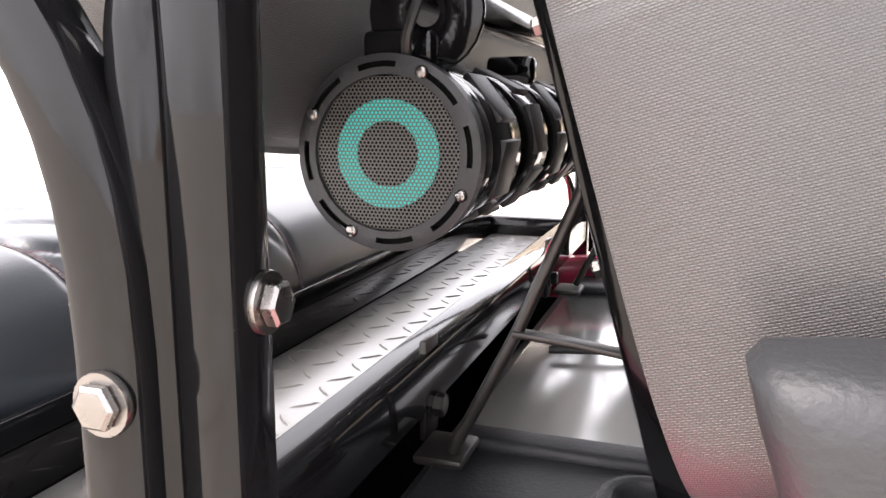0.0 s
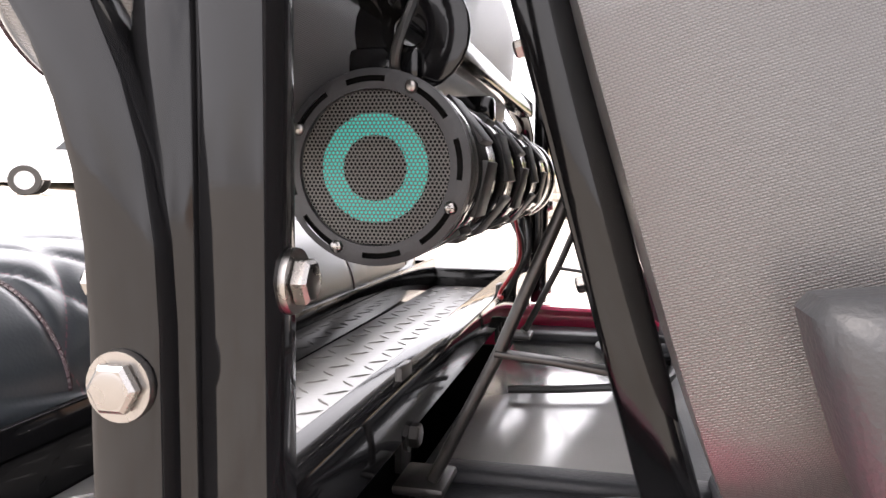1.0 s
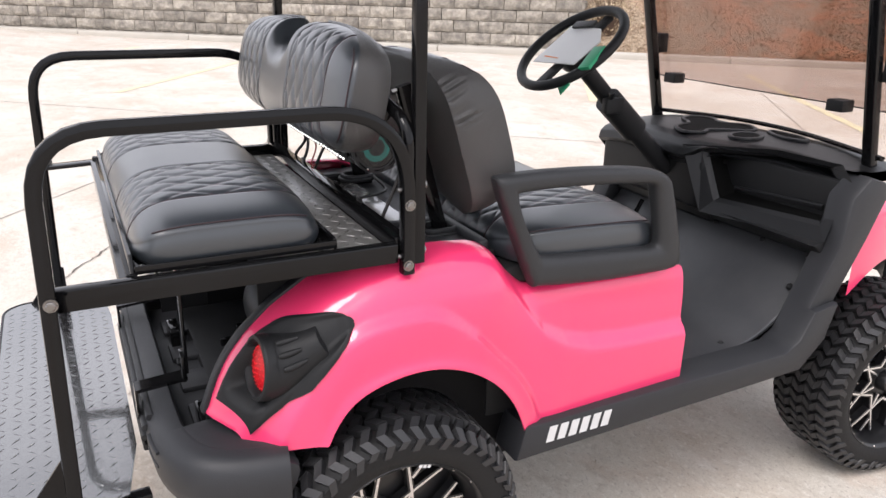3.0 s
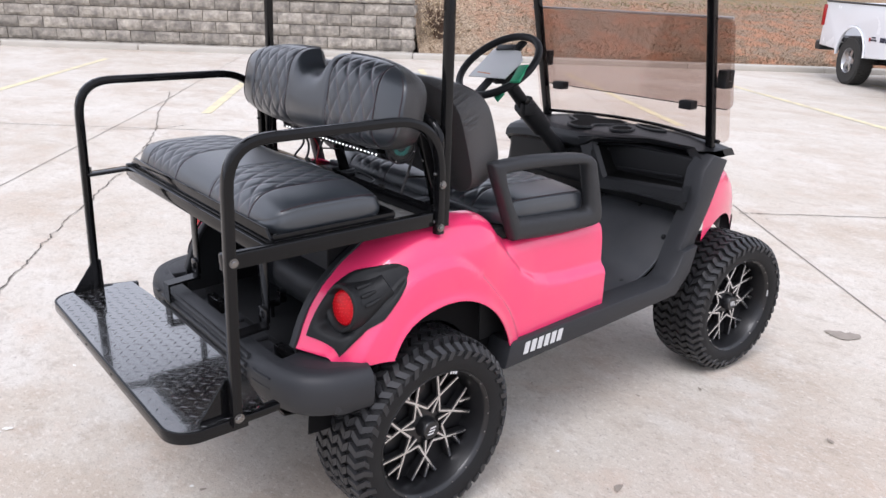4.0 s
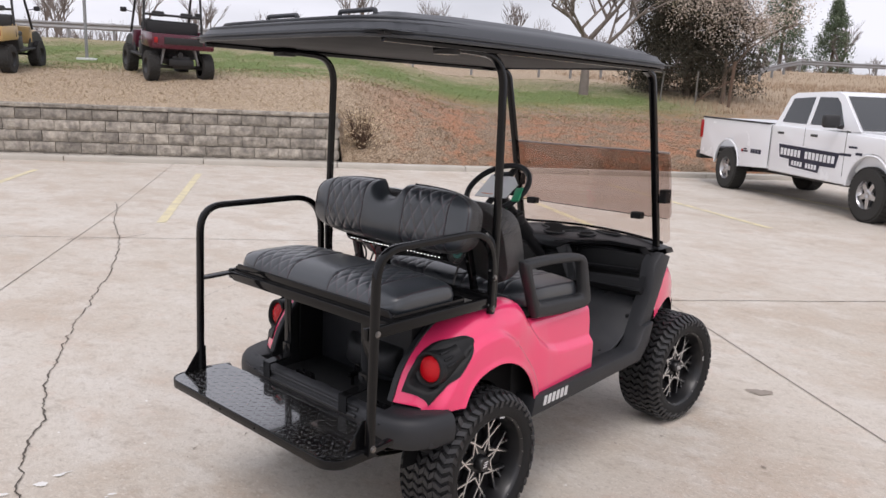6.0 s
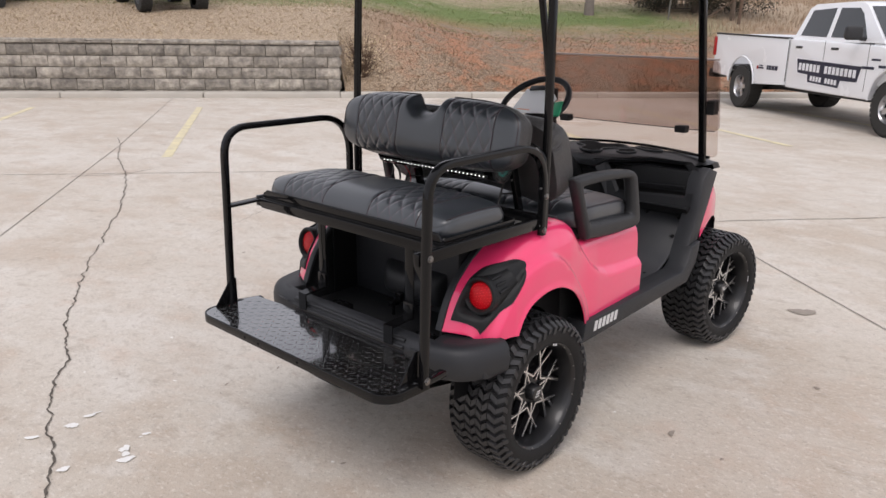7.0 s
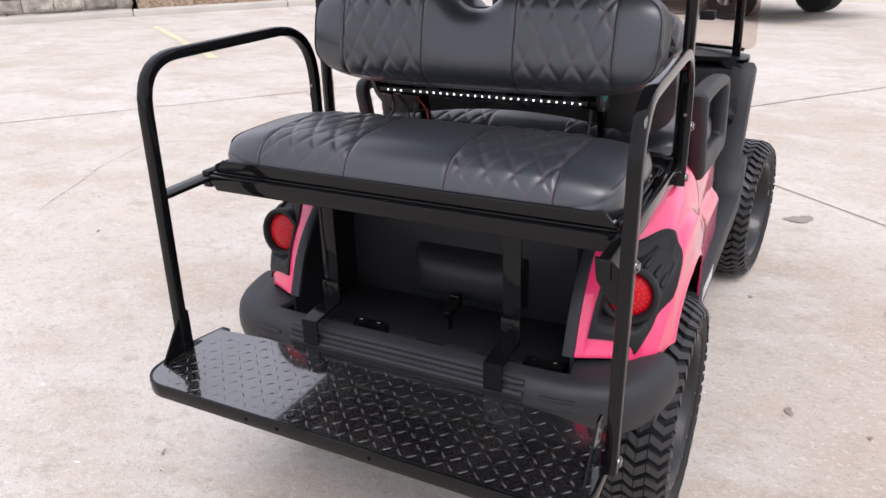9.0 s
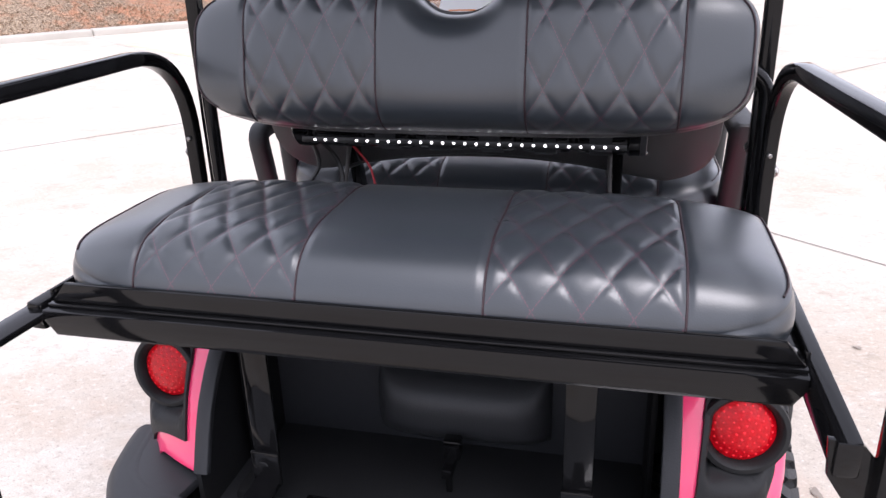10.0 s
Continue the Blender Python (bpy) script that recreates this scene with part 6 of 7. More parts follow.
part("lining", rbox(CX - CHX + 0.05, CX + CHX - 0.05, -CHY + 0.05, CHY - 0.05, 1.856, 1.866, 0.002), M_CANOPY_UNDER, canopy)
for y in (-0.50, 0.50):
    part("roof_rail", square_tube([(-0.55, y, 1.852), (1.24, y, 1.852)], 0.028, 0.016), M_BLACK_STEEL, canopy)
both("roof_handle", rod([(-0.40, -0.30, 1.935), (-0.40, -0.30, 1.955), (-0.40, -0.12, 1.955), (-0.40, -0.12, 1.935)], 0.008, 8, 0.02), M_CANOPY, canopy)


# ---- sound bar under the backrests ----
SX, SZ, SY = 0.054, 1.0945, -0.308
bar_thing = thing("sound_bar", "black tubular sound bar with a lit ring under the backrest", "speaker", Matrix.Translation((SX, SY, SZ)) @ Matrix.Diagonal((1.177, 0.92, 1.177, 1)))
R0 = 0.0445
body_profile = [(R0, 0.010), (R0 + 0.001, 0.016), (R0 + 0.001, 0.030), (R0 - 0.003, 0.034)]
y = 0.036
for i in range(6):
    body_profile += [(R0 - 0.003, y), (R0 - 0.001, y + 0.006), (R0 - 0.001, y + 0.080), (R0 - 0.003, y + 0.086), (R0 - 0.008, y + 0.090), (R0 - 0.008, y + 0.096)]
    y += 0.100
body_profile += [(R0 - 0.002, y), (R0, y + 0.006), (R0, y + 0.03), (R0 - 0.006, y + 0.036), (0.0001, y + 0.036)]
part("tube", lathe(body_profile, 56, "y"), M_BLACK_STEEL, bar_thing)
for i in range(5):
    for k in range(7):
        a = 2 * math.pi * (k + 0.5 * (i % 2)) / 7
        part("grip_pad", moved(rbox(-0.015, 0.015, 0.0, 0.040, -0.003, 0.0008, 0.0008), Matrix.Translation((0, 0.060 + 0.1 * i, 0)) @ pose(0, 0, 0, 0, math.degrees(a), 0) @ Matrix.Translation((0, 0, R0 - 0.001))), M_GREY_PLASTIC, bar_thing)
# slotted bezel
bez_in, bez_out = 0.0365, R0 + 0.0015
bezel_pts, bezel_faces = [], []
SEG = 96


def in_slot(a):
    """Two slots in each quarter between the screws."""
    d = (math.degrees(a) - 64) % 90
    return 20 < d < 46 or 60 < d < 85


rings_r = (bez_in, 0.0398, 0.0425, bez_out)
for j, r in enumerate(rings_r):
    for i in range(SEG):
        a = 2 * math.pi * i / SEG
        bezel_pts.append((r * math.cos(a), 0.0 if j < 3 else 0.0015, r * math.sin(a)))
for j in range(3):
    for i in range(SEG):
        a = 2 * math.pi * (i + 0.5) / SEG
        if j == 1 and in_slot(a):
            continue
        bezel_faces.append((j * SEG + i, (j + 1) * SEG + i, (j + 1) * SEG + (i + 1) % SEG, j * SEG + (i + 1) % SEG))
part("bezel", joined((bezel_pts, bezel_faces), lathe([(bez_out, 0.0015), (bez_out, 0.012)], SEG, "y"), lathe([(bez_in, 0.0), (bez_in, 0.006)], SEG, "y"), lathe([(0.0395, 0.006), (0.0428, 0.006)], SEG, "y")), M_GREY_PLASTIC, bar_thing, "dark grey slotted bezel", smooth=25)
# near-black ring behind the slots, shade given by colour
part("bezel_recess", lathe([(0.0365, 0.005), (0.0435, 0.005)], 64, "y"), M_SHADE_AND_CONE, bar_thing)
for k in range(4):
    a = radians(64 - 90 * k)
    part("screw", moved(joined(lathe([(0.0001, 0.0024), (0.0018, 0.0022), (0.003, 0.0010), (0.0032, 0)], 16, "z"), rbox(-0.0016, 0.0016, -0.0003, 0.0003, 0.002, 0.0026, 0)), aim((0.0412 * math.cos(a), 0, 0.0412 * math.sin(a)), (0, -1, 0))), M_CHROME, bar_thing)
# perforated grille: one sheet with round openings in a hexagonal pattern, over a dark cone and the lit ring
pitch, hole_r = 0.0020, 0.00074
g_pts, g_faces = [], []
for row in range(-23, 24):
    for col in range(-23, 24):
        cx, cz = (col + 0.5 * (row % 2)) * pitch, row * pitch * 0.866
        rr = math.hypot(cx, cz)
        if rr > 0.0362:
            continue
        base_i = len(g_pts)
        for k in range(6):
            a = math.pi / 6 + math.pi / 3 * k
            px, pz = cx + pitch * 0.5774 * math.cos(a), cz + pitch * 0.5774 * math.sin(a)
            g_pts.append((px, 0.0012 + 0.9 * (px * px + pz * pz), pz))
        for k in range(6):
            a = math.pi / 6 + math.pi / 3 * k
            px, pz = cx + hole_r * math.cos(a), cz + hole_r * math.sin(a)
            g_pts.append((px, 0.0012 + 0.9 * (px * px + pz * pz), pz))
        for k in range(6):
            g_faces.append((base_i + k, base_i + 6 + k, base_i + 6 + (k + 1) % 6, base_i + (k + 1) % 6))
tagged(part("grille", (g_pts, g_faces), material("grille_grey", (0.055, 0.052, 0.049), 0.45), bar_thing, "dark grey perforated grille", smooth=0), kind="stuff")
part("cone", lathe([(0.0001, 0.0045), (0.0366, 0.0045)], 48, "y"), M_SHADE_AND_CONE, bar_thing)
part("light_ring", lathe([(0.0155, 0.0026), (0.0256, 0.0026), (0.0256, 0.0036), (0.0155, 0.0036)], 64, "y", closed=True), M_RING_LED, bar_thing, "glowing teal ring")
# clamp to the cross bar
part("clamp", joined(rbox(-0.018, 0.018, 0.018, 0.040, 0.040, 0.058, 0.004), sweep([(0.012 + 0.018 * math.cos(a), 0.029, 0.066 + 0.018 * math.sin(a)) for a in [2 * math.pi * i / 24 for i in range(24)]], round_rect(0.022, 0.006, 0.002, 2), (0, 1, 0), True), rbox(-0.008, 0.032, 0.02, 0.038, 0.082, 0.09, 0.002)), M_BLACK_STEEL, bar_thing)
part("lead", sweep(smooth_outline([(0.008, 0.012, 0.040), (0.010, 0.002, 0.052), (0.014, 0.004, 0.066), (0.016, 0.014, 0.080), (0.006, 0.03, 0.09)], 8, False), ring(0.0026, 8)), M_WIRE, bar_thing, "braided black lead")
for yy in (0.30,):
    part("clamp", rbox(-0.018, 0.018, yy, yy + 0.022, 0.040, 0.06, 0.004), M_BLACK_STEEL, bar_thing)

# ---- wiring under the backrest ----
for k, (pts_w, mat_w, lab) in enumerate(((((0.07, 0.30, 1.05), (0.075, 0.29, 1.0), (0.055, 0.31, 0.96), (0.05, 0.33, 0.925)), M_WIRE, "loose black wire hanging behind the rear seat"),
                                         (((0.065, 0.22, 1.045), (0.075, 0.19, 1.0), (0.055, 0.17, 0.96), (0.06, 0.15, 0.957)), M_RED_WIRE, "red wire beside the deck"),
                                         (((0.05, 0.27, 1.05), (0.07, 0.25, 1.01), (0.06, 0.24, 0.965), (0.04, 0.26, 0.925)), M_WIRE, "black wire bundle hanging behind the rear seat"),
                                         (((0.085, 0.03, 0.883), (0.16, 0.05, 0.884), (0.24, 0.10, 0.884), (0.26, 0.24, 0.884)), M_WIRE, "thick black cable on the deck"))):
    ob = part("wire", sweep(smooth_outline(pts_w, 8, False), ring(0.0022 if mat_w is M_RED_WIRE else 0.0042, 8)), mat_w)
    tagged(ob, lab, "wire")

# ---- LED strip under the rear backrest ----
strip_thing = thing("led_strip", "row of small white lights under the rear backrest", "light strip", Matrix.Translation((-0.003, -0.0045, 1.067)))
part("backing", rbox(0.0, 0.004, -0.272, 0.290, -0.005, 0.005, 0.001), M_WIRE, strip_thing)
bead = as_mesh("bead", moved(lathe([(0.0001, 0.0030), (0.0018, 0.0024), (0.0024, 0)], 10, "z"), aim((0, 0, 0), (-1, 0, 0))), M_WHITE_LED)
for i in range(28):
    if i == 3:
        continue
    ob = new("bead", bead)
    ob.parent, ob.location = strip_thing, (-0.0002, 0.2645 - 0.0193 * i, 0.0)

# ---- paper packet in the steering wheel ----
sheet = thing("paper_packet", "clear sleeve with white papers taped to the steering wheel", "papers", wheel_pose @ pose(0, 0, 0.016))
part("paper", prism([(-0.090, -0.085), (0.100, -0.070), (0.112, 0.030), (0.060, 0.080), (-0.085, 0.080)], -0.010, -0.006, "z", 0.001), M_WHITE_PAPER, sheet)
part("print", rbox(-0.060, 0.010, -0.060, -0.056, -0.0055, -0.005, 0), M_ORANGE, sheet, "orange printed line")
part("clip", moved(rbox(-0.045, 0.045, -0.014, 0.014, -0.004, 0.006, 0.004), pose(-0.02, 0.085, -0.002, 0, 0, 8)), M_GREY_PLASTIC, sheet, "black clip holding the papers")
part("tape", moved(rbox(-0.02, 0.02, -0.045, 0.045, -0.004, 0.006, 0.001), pose(0.155, -0.04, -0.004, 0, 0, 15)), M_GREEN_TAPE, sheet, "strip of green tape")
part("tape", moved(rbox(-0.03, 0.03, -0.02, 0.02, -0.034, -0.031, 0.001), pose(0.10, -0.14, 0.0, 20, 0, -30)), M_GREEN_TAPE, sheet, "strip of green tape")


# ---- parked utility vehicles on the bank ----
M_UTV_BLACK = material("utv_black_plastic", (0.02, 0.02, 0.021), 0.5, vary=0.2, scale=6)
M_TYRE_FAR = material("dusty_tyre", (0.028, 0.027, 0.025), 0.85, vary=0.3, scale=15)
M_STEEL_GREY = material("galvanised_steel", (0.30, 0.30, 0.30), 0.5, metal=0.6, vary=0.15, scale=3)
M_GLASS_DARK = material("dark_window", (0.015, 0.018, 0.02), 0.08, vary=0.1, scale=2, coat=0.5)
M_TRUCK = material("white_car_paint", (0.84, 0.855, 0.88), 0.25, vary=0.01, scale=2, coat=0.6)
M_CHROME_WHEEL = material("alloy_wheel", (0.55, 0.55, 0.56), 0.3, metal=0.9, vary=0.1, scale=20)
M_RED_LAMP = material("red_lamp", (0.35, 0.01, 0.012), 0.2)
M_NAVY = material("navy_print", (0.012, 0.016, 0.04), 0.4)
M_WHITE_PRINT = material("white_print", (0.75, 0.76, 0.78), 0.4)


def knobbly_tyre(r, w, n=22):
    tread = lathe([(r * 0.52, -w / 2), (r * 0.9, -w / 2 * 1.02), (r * 0.97, -w * 0.4), (r * 0.97, w * 0.4), (r * 0.9, w / 2 * 1.02), (r * 0.52, w / 2)], 36, "y")
    lugs = []
    for i in range(n):
        a = 360 * i / n
        for y0, y1, sh in ((-w * 0.46, -w * 0.12, 0), (w * 0.12, w * 0.46, 0), (-w * 0.14, w * 0.14, 180 / n)):
            lugs.append(moved(rbox(r * 0.95, r, y0, y1, -r * 0.07, r * 0.07, 0), pose(0, 0, 0, 0, a + sh, 0)))
    return joined(tread, *lugs)


def utv(paint, m, label, cargo=None, roof=True, roof_mat=None, scale=1.0):
    """A side-by-side utility vehicle; x forward, origin on the ground under its middle."""
    t = thing("utility_vehicle", label, "utility vehicle", m @ Matrix.Scale(scale, 4), "vehicles along the wall")
    tyre_mesh = as_mesh("tyre", knobbly_tyre(0.33, 0.24), M_TYRE_FAR, 30)
    hub_mesh = as_mesh("rim", lathe([(0.0001, -0.07), (0.06, -0.08), (0.14, -0.06), (0.17, -0.10), (0.18, -0.12)], 24, "y"), M_UTV_BLACK)
    for x in (-0.92, 0.95):
        for s in (-1, 1):
            w = node("wheel", t, pose(x, s * 0.60, 0.33, 0, 0, 0 if s < 0 else 180))
            for nm, me in (("tyre", tyre_mesh), ("rim", hub_mesh)):
                ob = new(nm, me)
                ob.parent = w
    part("chassis", joined(rbox(-1.15, 1.15, -0.28, 0.28, 0.36, 0.52, 0.03), rod([(-0.92, -0.55, 0.33), (-0.92, 0.55, 0.33)], 0.04, 8), rod([(0.95, -0.55, 0.33), (0.95, 0.55, 0.33)], 0.03, 8), rbox(-1.12, -0.75, -0.2, 0.2, 0.30, 0.60, 0.05)), M_UTV_BLACK, t)
    for s in (-1, 1):
        part("shock", joined(rod([(-1.0, s * 0.42, 0.38), (-0.95, s * 0.32, 0.78)], 0.035, 10)), M_STEEL_GREY, t)
    part("exhaust", rod([(-1.0, 0.05, 0.62), (-1.22, 0.05, 0.62)], 0.06, 14), M_UTV_BLACK, t)
    bed = node("cargo_bed", t)
    part("tub", joined(rbox(-1.28, -0.35, -0.66, 0.66, 0.74, 0.80, 0.01), rbox(-1.30, -1.25, -0.68, 0.68, 0.76, 1.06, 0.02), rbox(-1.28, -0.35, -0.68, -0.63, 0.76, 1.06, 0.02), rbox(-1.28, -0.35, 0.63, 0.68, 0.76, 1.06, 0.02), rbox(-0.40, -0.35, -0.66, 0.66, 0.76, 1.10, 0.02)), paint, bed)
    part("tailgate_panel", rbox(-1.315, -1.30, -0.42, 0.42, 0.84, 0.99, 0.01), M_UTV_BLACK, bed)
    for s in (-1, 1):
        part("tail_light", rbox(-1.315, -1.30, s * 0.60 - 0.04, s * 0.60 + 0.04, 0.86, 0.98, 0.01), M_RED_LAMP, bed)
    part("cab_floor", joined(rbox(-0.35, 0.75, -0.68, 0.68, 0.46, 0.52, 0.02), rbox(-0.35, -0.05, -0.66, 0.66, 0.50, 0.82, 0.03)), M_UTV_BLACK, t)
    part("seat", joined(rbox(-0.35, 0.15, -0.60, 0.60, 0.80, 0.92, 0.05, 3), rbox(-0.42, -0.26, -0.60, 0.60, 0.90, 1.30, 0.06, 3)), M_UTV_BLACK, t)
    for y in (-0.32, 0.32):
        part("headrest", rbox(-0.46, -0.36, y - 0.14, y + 0.14, 1.38, 1.50, 0.04, 3), M_UTV_BLACK, t)
    part("hood", joined(moved(rbox(0, 0.75, -0.55, 0.55, -0.12, 0.12, 0.08, 3), Matrix.Translation((0.62, 0, 0.88)) @ pose(0, 0, 0, 0, 8, 0)), rbox(0.55, 0.72, -0.62, 0.62, 0.60, 1.02, 0.05)), paint, t)
    for s in (-1, 1):
        part("fender", sweep([(0.95 + 0.42 * math.cos(a), s * 0.60, 0.36 + 0.42 * math.sin(a)) for a in [radians(15 + 15 * i) for i in range(11)]], round_rect(0.24, 0.03, 0.01, 1), (0, 1, 0)), M_UTV_BLACK, t)
    cage = []
    for s in (-1, 1):
        cage.append(rod([(0.62, s * 0.66, 0.95), (0.28, s * 0.62, 1.86), (-0.42, s * 0.62, 1.88), (-0.50, s * 0.66, 0.80)], 0.028, 10, 0.12))
    cage += [rod([(0.28, -0.62, 1.86), (0.28, 0.62, 1.86)], 0.026, 8), rod([(-0.42, -0.62, 1.88), (-0.42, 0.62, 1.88)], 0.026, 8), rod([(-0.45, -0.64, 1.42), (-0.45, 0.64, 1.42)], 0.026, 8)]
    part("roll_cage", joined(*cage), M_UTV_BLACK, t)
    part("steering_wheel", sweep([(0.36 + 0.05 * math.cos(a), 0.32 + 0.17 * math.sin(a), 1.12 + 0.16 * math.cos(a)) for a in [2 * math.pi * i / 20 for i in range(20)]], ring(0.018, 8), closed=True), M_UTV_BLACK, t)
    if roof:
        part("roof", joined(rbox(-0.50, 0.36, -0.70, 0.70, 1.89, 1.94, 0.03, 3), rbox(-0.40, 0.26, -0.55, 0.55, 1.93, 1.97, 0.02)), roof_mat or M_UTV_BLACK, t)
    for s in (-1, 1):
        part("mirror", joined(rod([(0.45, s * 0.64, 1.40), (0.47, s * 0.82, 1.44)], 0.012, 6), rbox(0.44, 0.50, s * 0.86 - 0.07, s * 0.86 + 0.07, 1.39, 1.50, 0.02)), M_UTV_BLACK, t)
    if cargo:
        part("load", joined(rbox(-1.20, -0.45, -0.55, 0.55, 1.00, 1.26, 0.08, 3)), cargo, t)
    return t


def on_bank(v, s, turn):
    """A pose on the bank whose x axis points away from the lot, turned by some degrees."""
    z = min(bank(v + a, s + b) for a in (-0.6, 0.6) for b in (-0.9, 0.9)) * 0.35 + 0.65 * bank(v, s)
    tilt = (bank(v, s + 0.9) - bank(v, s - 0.9)) / 1.8
    return LOT @ Matrix.Translation((v, s, z)) @ pose(0, 0, 0, 0, 0, 90 + turn) @ pose(0, 0, 0, 0, -math.degrees(math.atan(tilt)), 0)


P_RED = material("dark_red_paint", (0.085, 0.004, 0.020), 0.3, coat=0.5)
P_TAN = material("tan_paint", (0.50, 0.34, 0.14), 0.4, coat=0.3)
P_GREY = material("grey_paint", (0.30, 0.31, 0.32), 0.4, coat=0.3)
P_SILVER = material("silver_paint", (0.52, 0.53, 0.54), 0.35, coat=0.3)
P_ORANGE = material("orange_paint", (0.62, 0.08, 0.03), 0.4, coat=0.3)
P_CREAM = material("cream_vinyl", (0.62, 0.54, 0.36), 0.6)
P_BROWN = material("brown_vinyl", (0.26, 0.19, 0.14), 0.6)
utv(P_RED, on_bank(-4.78, 4.5, 28), "dark red utility vehicle with a black roof on the grass", scale=1.17)
utv(P_TAN, on_bank(-9.2, 4.5, 2), "tan utility vehicle with a black roof on the grass", scale=1.12)
utv(P_GREY, on_bank(-13.4, 4.4, -48), "grey utility vehicle parked at an angle on the grass")
utv(P_SILVER, on_bank(-22.0, 4.6, -40), "silver utility vehicle with a brown seat cover on the grass", P_BROWN)
utv(P_SILVER, on_bank(-26.6, 4.6, -40), "silver utility vehicle with a cream seat cover on the grass", P_CREAM)
utv(P_ORANGE, on_bank(-31.5, 4.6, -35), "orange-red utility vehicle parked on the grass")
utv(P_SILVER, on_bank(-36.0, 4.6, -35), "silver utility vehicle parked on the grass", P_CREAM)


# ---- pickup truck: x forward, y to its left, origin between the rear wheels on the ground ----
truck = thing("pickup_truck", "white crew-cab pickup truck with dark door lettering, parked", "pickup truck", LOT @ Matrix.Translation((9.418, -2.256, 0)) @ pose(0, 0, 0, 0, 0, -90.1) @ Matrix.Scale(1.056, 4))
WB, HW = 4.36, 0.99


def side_band(outline, y_lo, y_hi, r=0.03):
    return prism(outline, y_lo, y_hi, "y", r, 3)


bed_side = [(-1.22, 0.62), (-1.20, 1.42), (1.55, 1.36), (1.55, 0.55)]
for i in range(13):
    a = radians(0 + 15 * i)
    bed_side.append((0.52 * math.cos(a), 0.50 + 0.52 * math.sin(a)))
bed_side.append((-0.6, 0.58))
cab_side = [(1.59, 0.52), (1.59, 1.36), (1.69, 1.37), (3.72, 1.31), (5.30, 1.24), (5.42, 1.12), (5.44, 0.70), (5.36, 0.58)]
for i in range(13):
    a = radians(0 + 15 * i)
    cab_side.append((WB + 0.52 * math.cos(a), 0.50 + 0.52 * math.sin(a)))
cab_side.append((3.6, 0.50))
for s in (-1, 1):
    part("bed_side", side_band(bed_side, s * HW - 0.06 * (s > 0), s * HW + 0.06 * (s < 0), 0.02), M_TRUCK, truck)
    part("lower_body", side_band(cab_side, s * HW - 0.30 * (s > 0), s * HW + 0.30 * (s < 0), 0.03), M_TRUCK, truck)
part("bed_rail", joined(*[moved(prism([(-1.19, 1.405), (-1.19, 1.435), (1.54, 1.375), (1.54, 1.345)], -0.05, 0.05, "y", 0.008), Matrix.Translation((0, y, 0.004))) for y in (-0.955, 0.955)]), M_UTV_BLACK, truck, "black plastic cap along the bed rails")
part("bed_floor", joined(rbox(-1.18, 1.55, -0.92, 0.92, 0.72, 0.80, 0.01), rbox(1.51, 1.57, -0.95, 0.95, 0.72, 1.36, 0.01)), M_UTV_BLACK, truck)
part("tailgate", rbox(-1.24, -1.17, -0.93, 0.93, 0.66, 1.41, 0.02), M_TRUCK, truck)
part("rear_bumper", rbox(-1.42, -1.20, -0.98, 0.98, 0.52, 0.70, 0.04, 3), M_UTV_BLACK, truck)
part("front_bumper", rbox(5.38, 5.55, -1.0, 1.0, 0.50, 0.78, 0.05, 3), M_CHROME_WHEEL, truck)
part("grille", rbox(5.40, 5.47, -0.72, 0.72, 0.80, 1.18, 0.03), M_UTV_BLACK, truck)
part("hood", joined(moved(rbox(0, 1.65, -0.96, 0.96, -0.03, 0.05, 0.05, 3), Matrix.Translation((3.75, 0, 1.29)) @ pose(0, 0, 0, 0, 2.5, 0)), rbox(3.7, 5.38, -0.9, 0.9, 0.7, 1.24, 0.04)), M_TRUCK, truck)
CAB = [(1.63, 1.33), (1.83, 1.86), (1.97, 1.93), (3.12, 1.95), (3.32, 1.88), (4.02, 1.33)]


def cab_section(k):
    """Upper cab narrowed towards the roof."""
    pts = []
    for y in (-1, 1):
        for x, z in CAB:
            pts.append((x, y * (HW - 0.02 - 0.16 * (z - 1.33) / 0.62), z))
    n = len(CAB)
    return pts, [tuple(range(n)), tuple(reversed(range(n, 2 * n)))] + [(i, n + i, n + (i + 1) % n, (i + 1) % n) for i in range(n)]


part("cab", cab_section(0), M_TRUCK, truck, smooth=25)


def glass_side(a, s):
    pts = [(x, s * (HW - 0.014 - 0.16 * (z - 1.33) / 0.62), z) for x, z in a]
    pts += [(x, s * (HW - 0.05 - 0.16 * (z - 1.33) / 0.62), z) for x, z in a]
    n = len(a)
    return pts, [tuple(range(n)), tuple(reversed(range(n, 2 * n)))] + [(i, n + i, n + (i + 1) % n, (i + 1) % n) for i in range(n)]


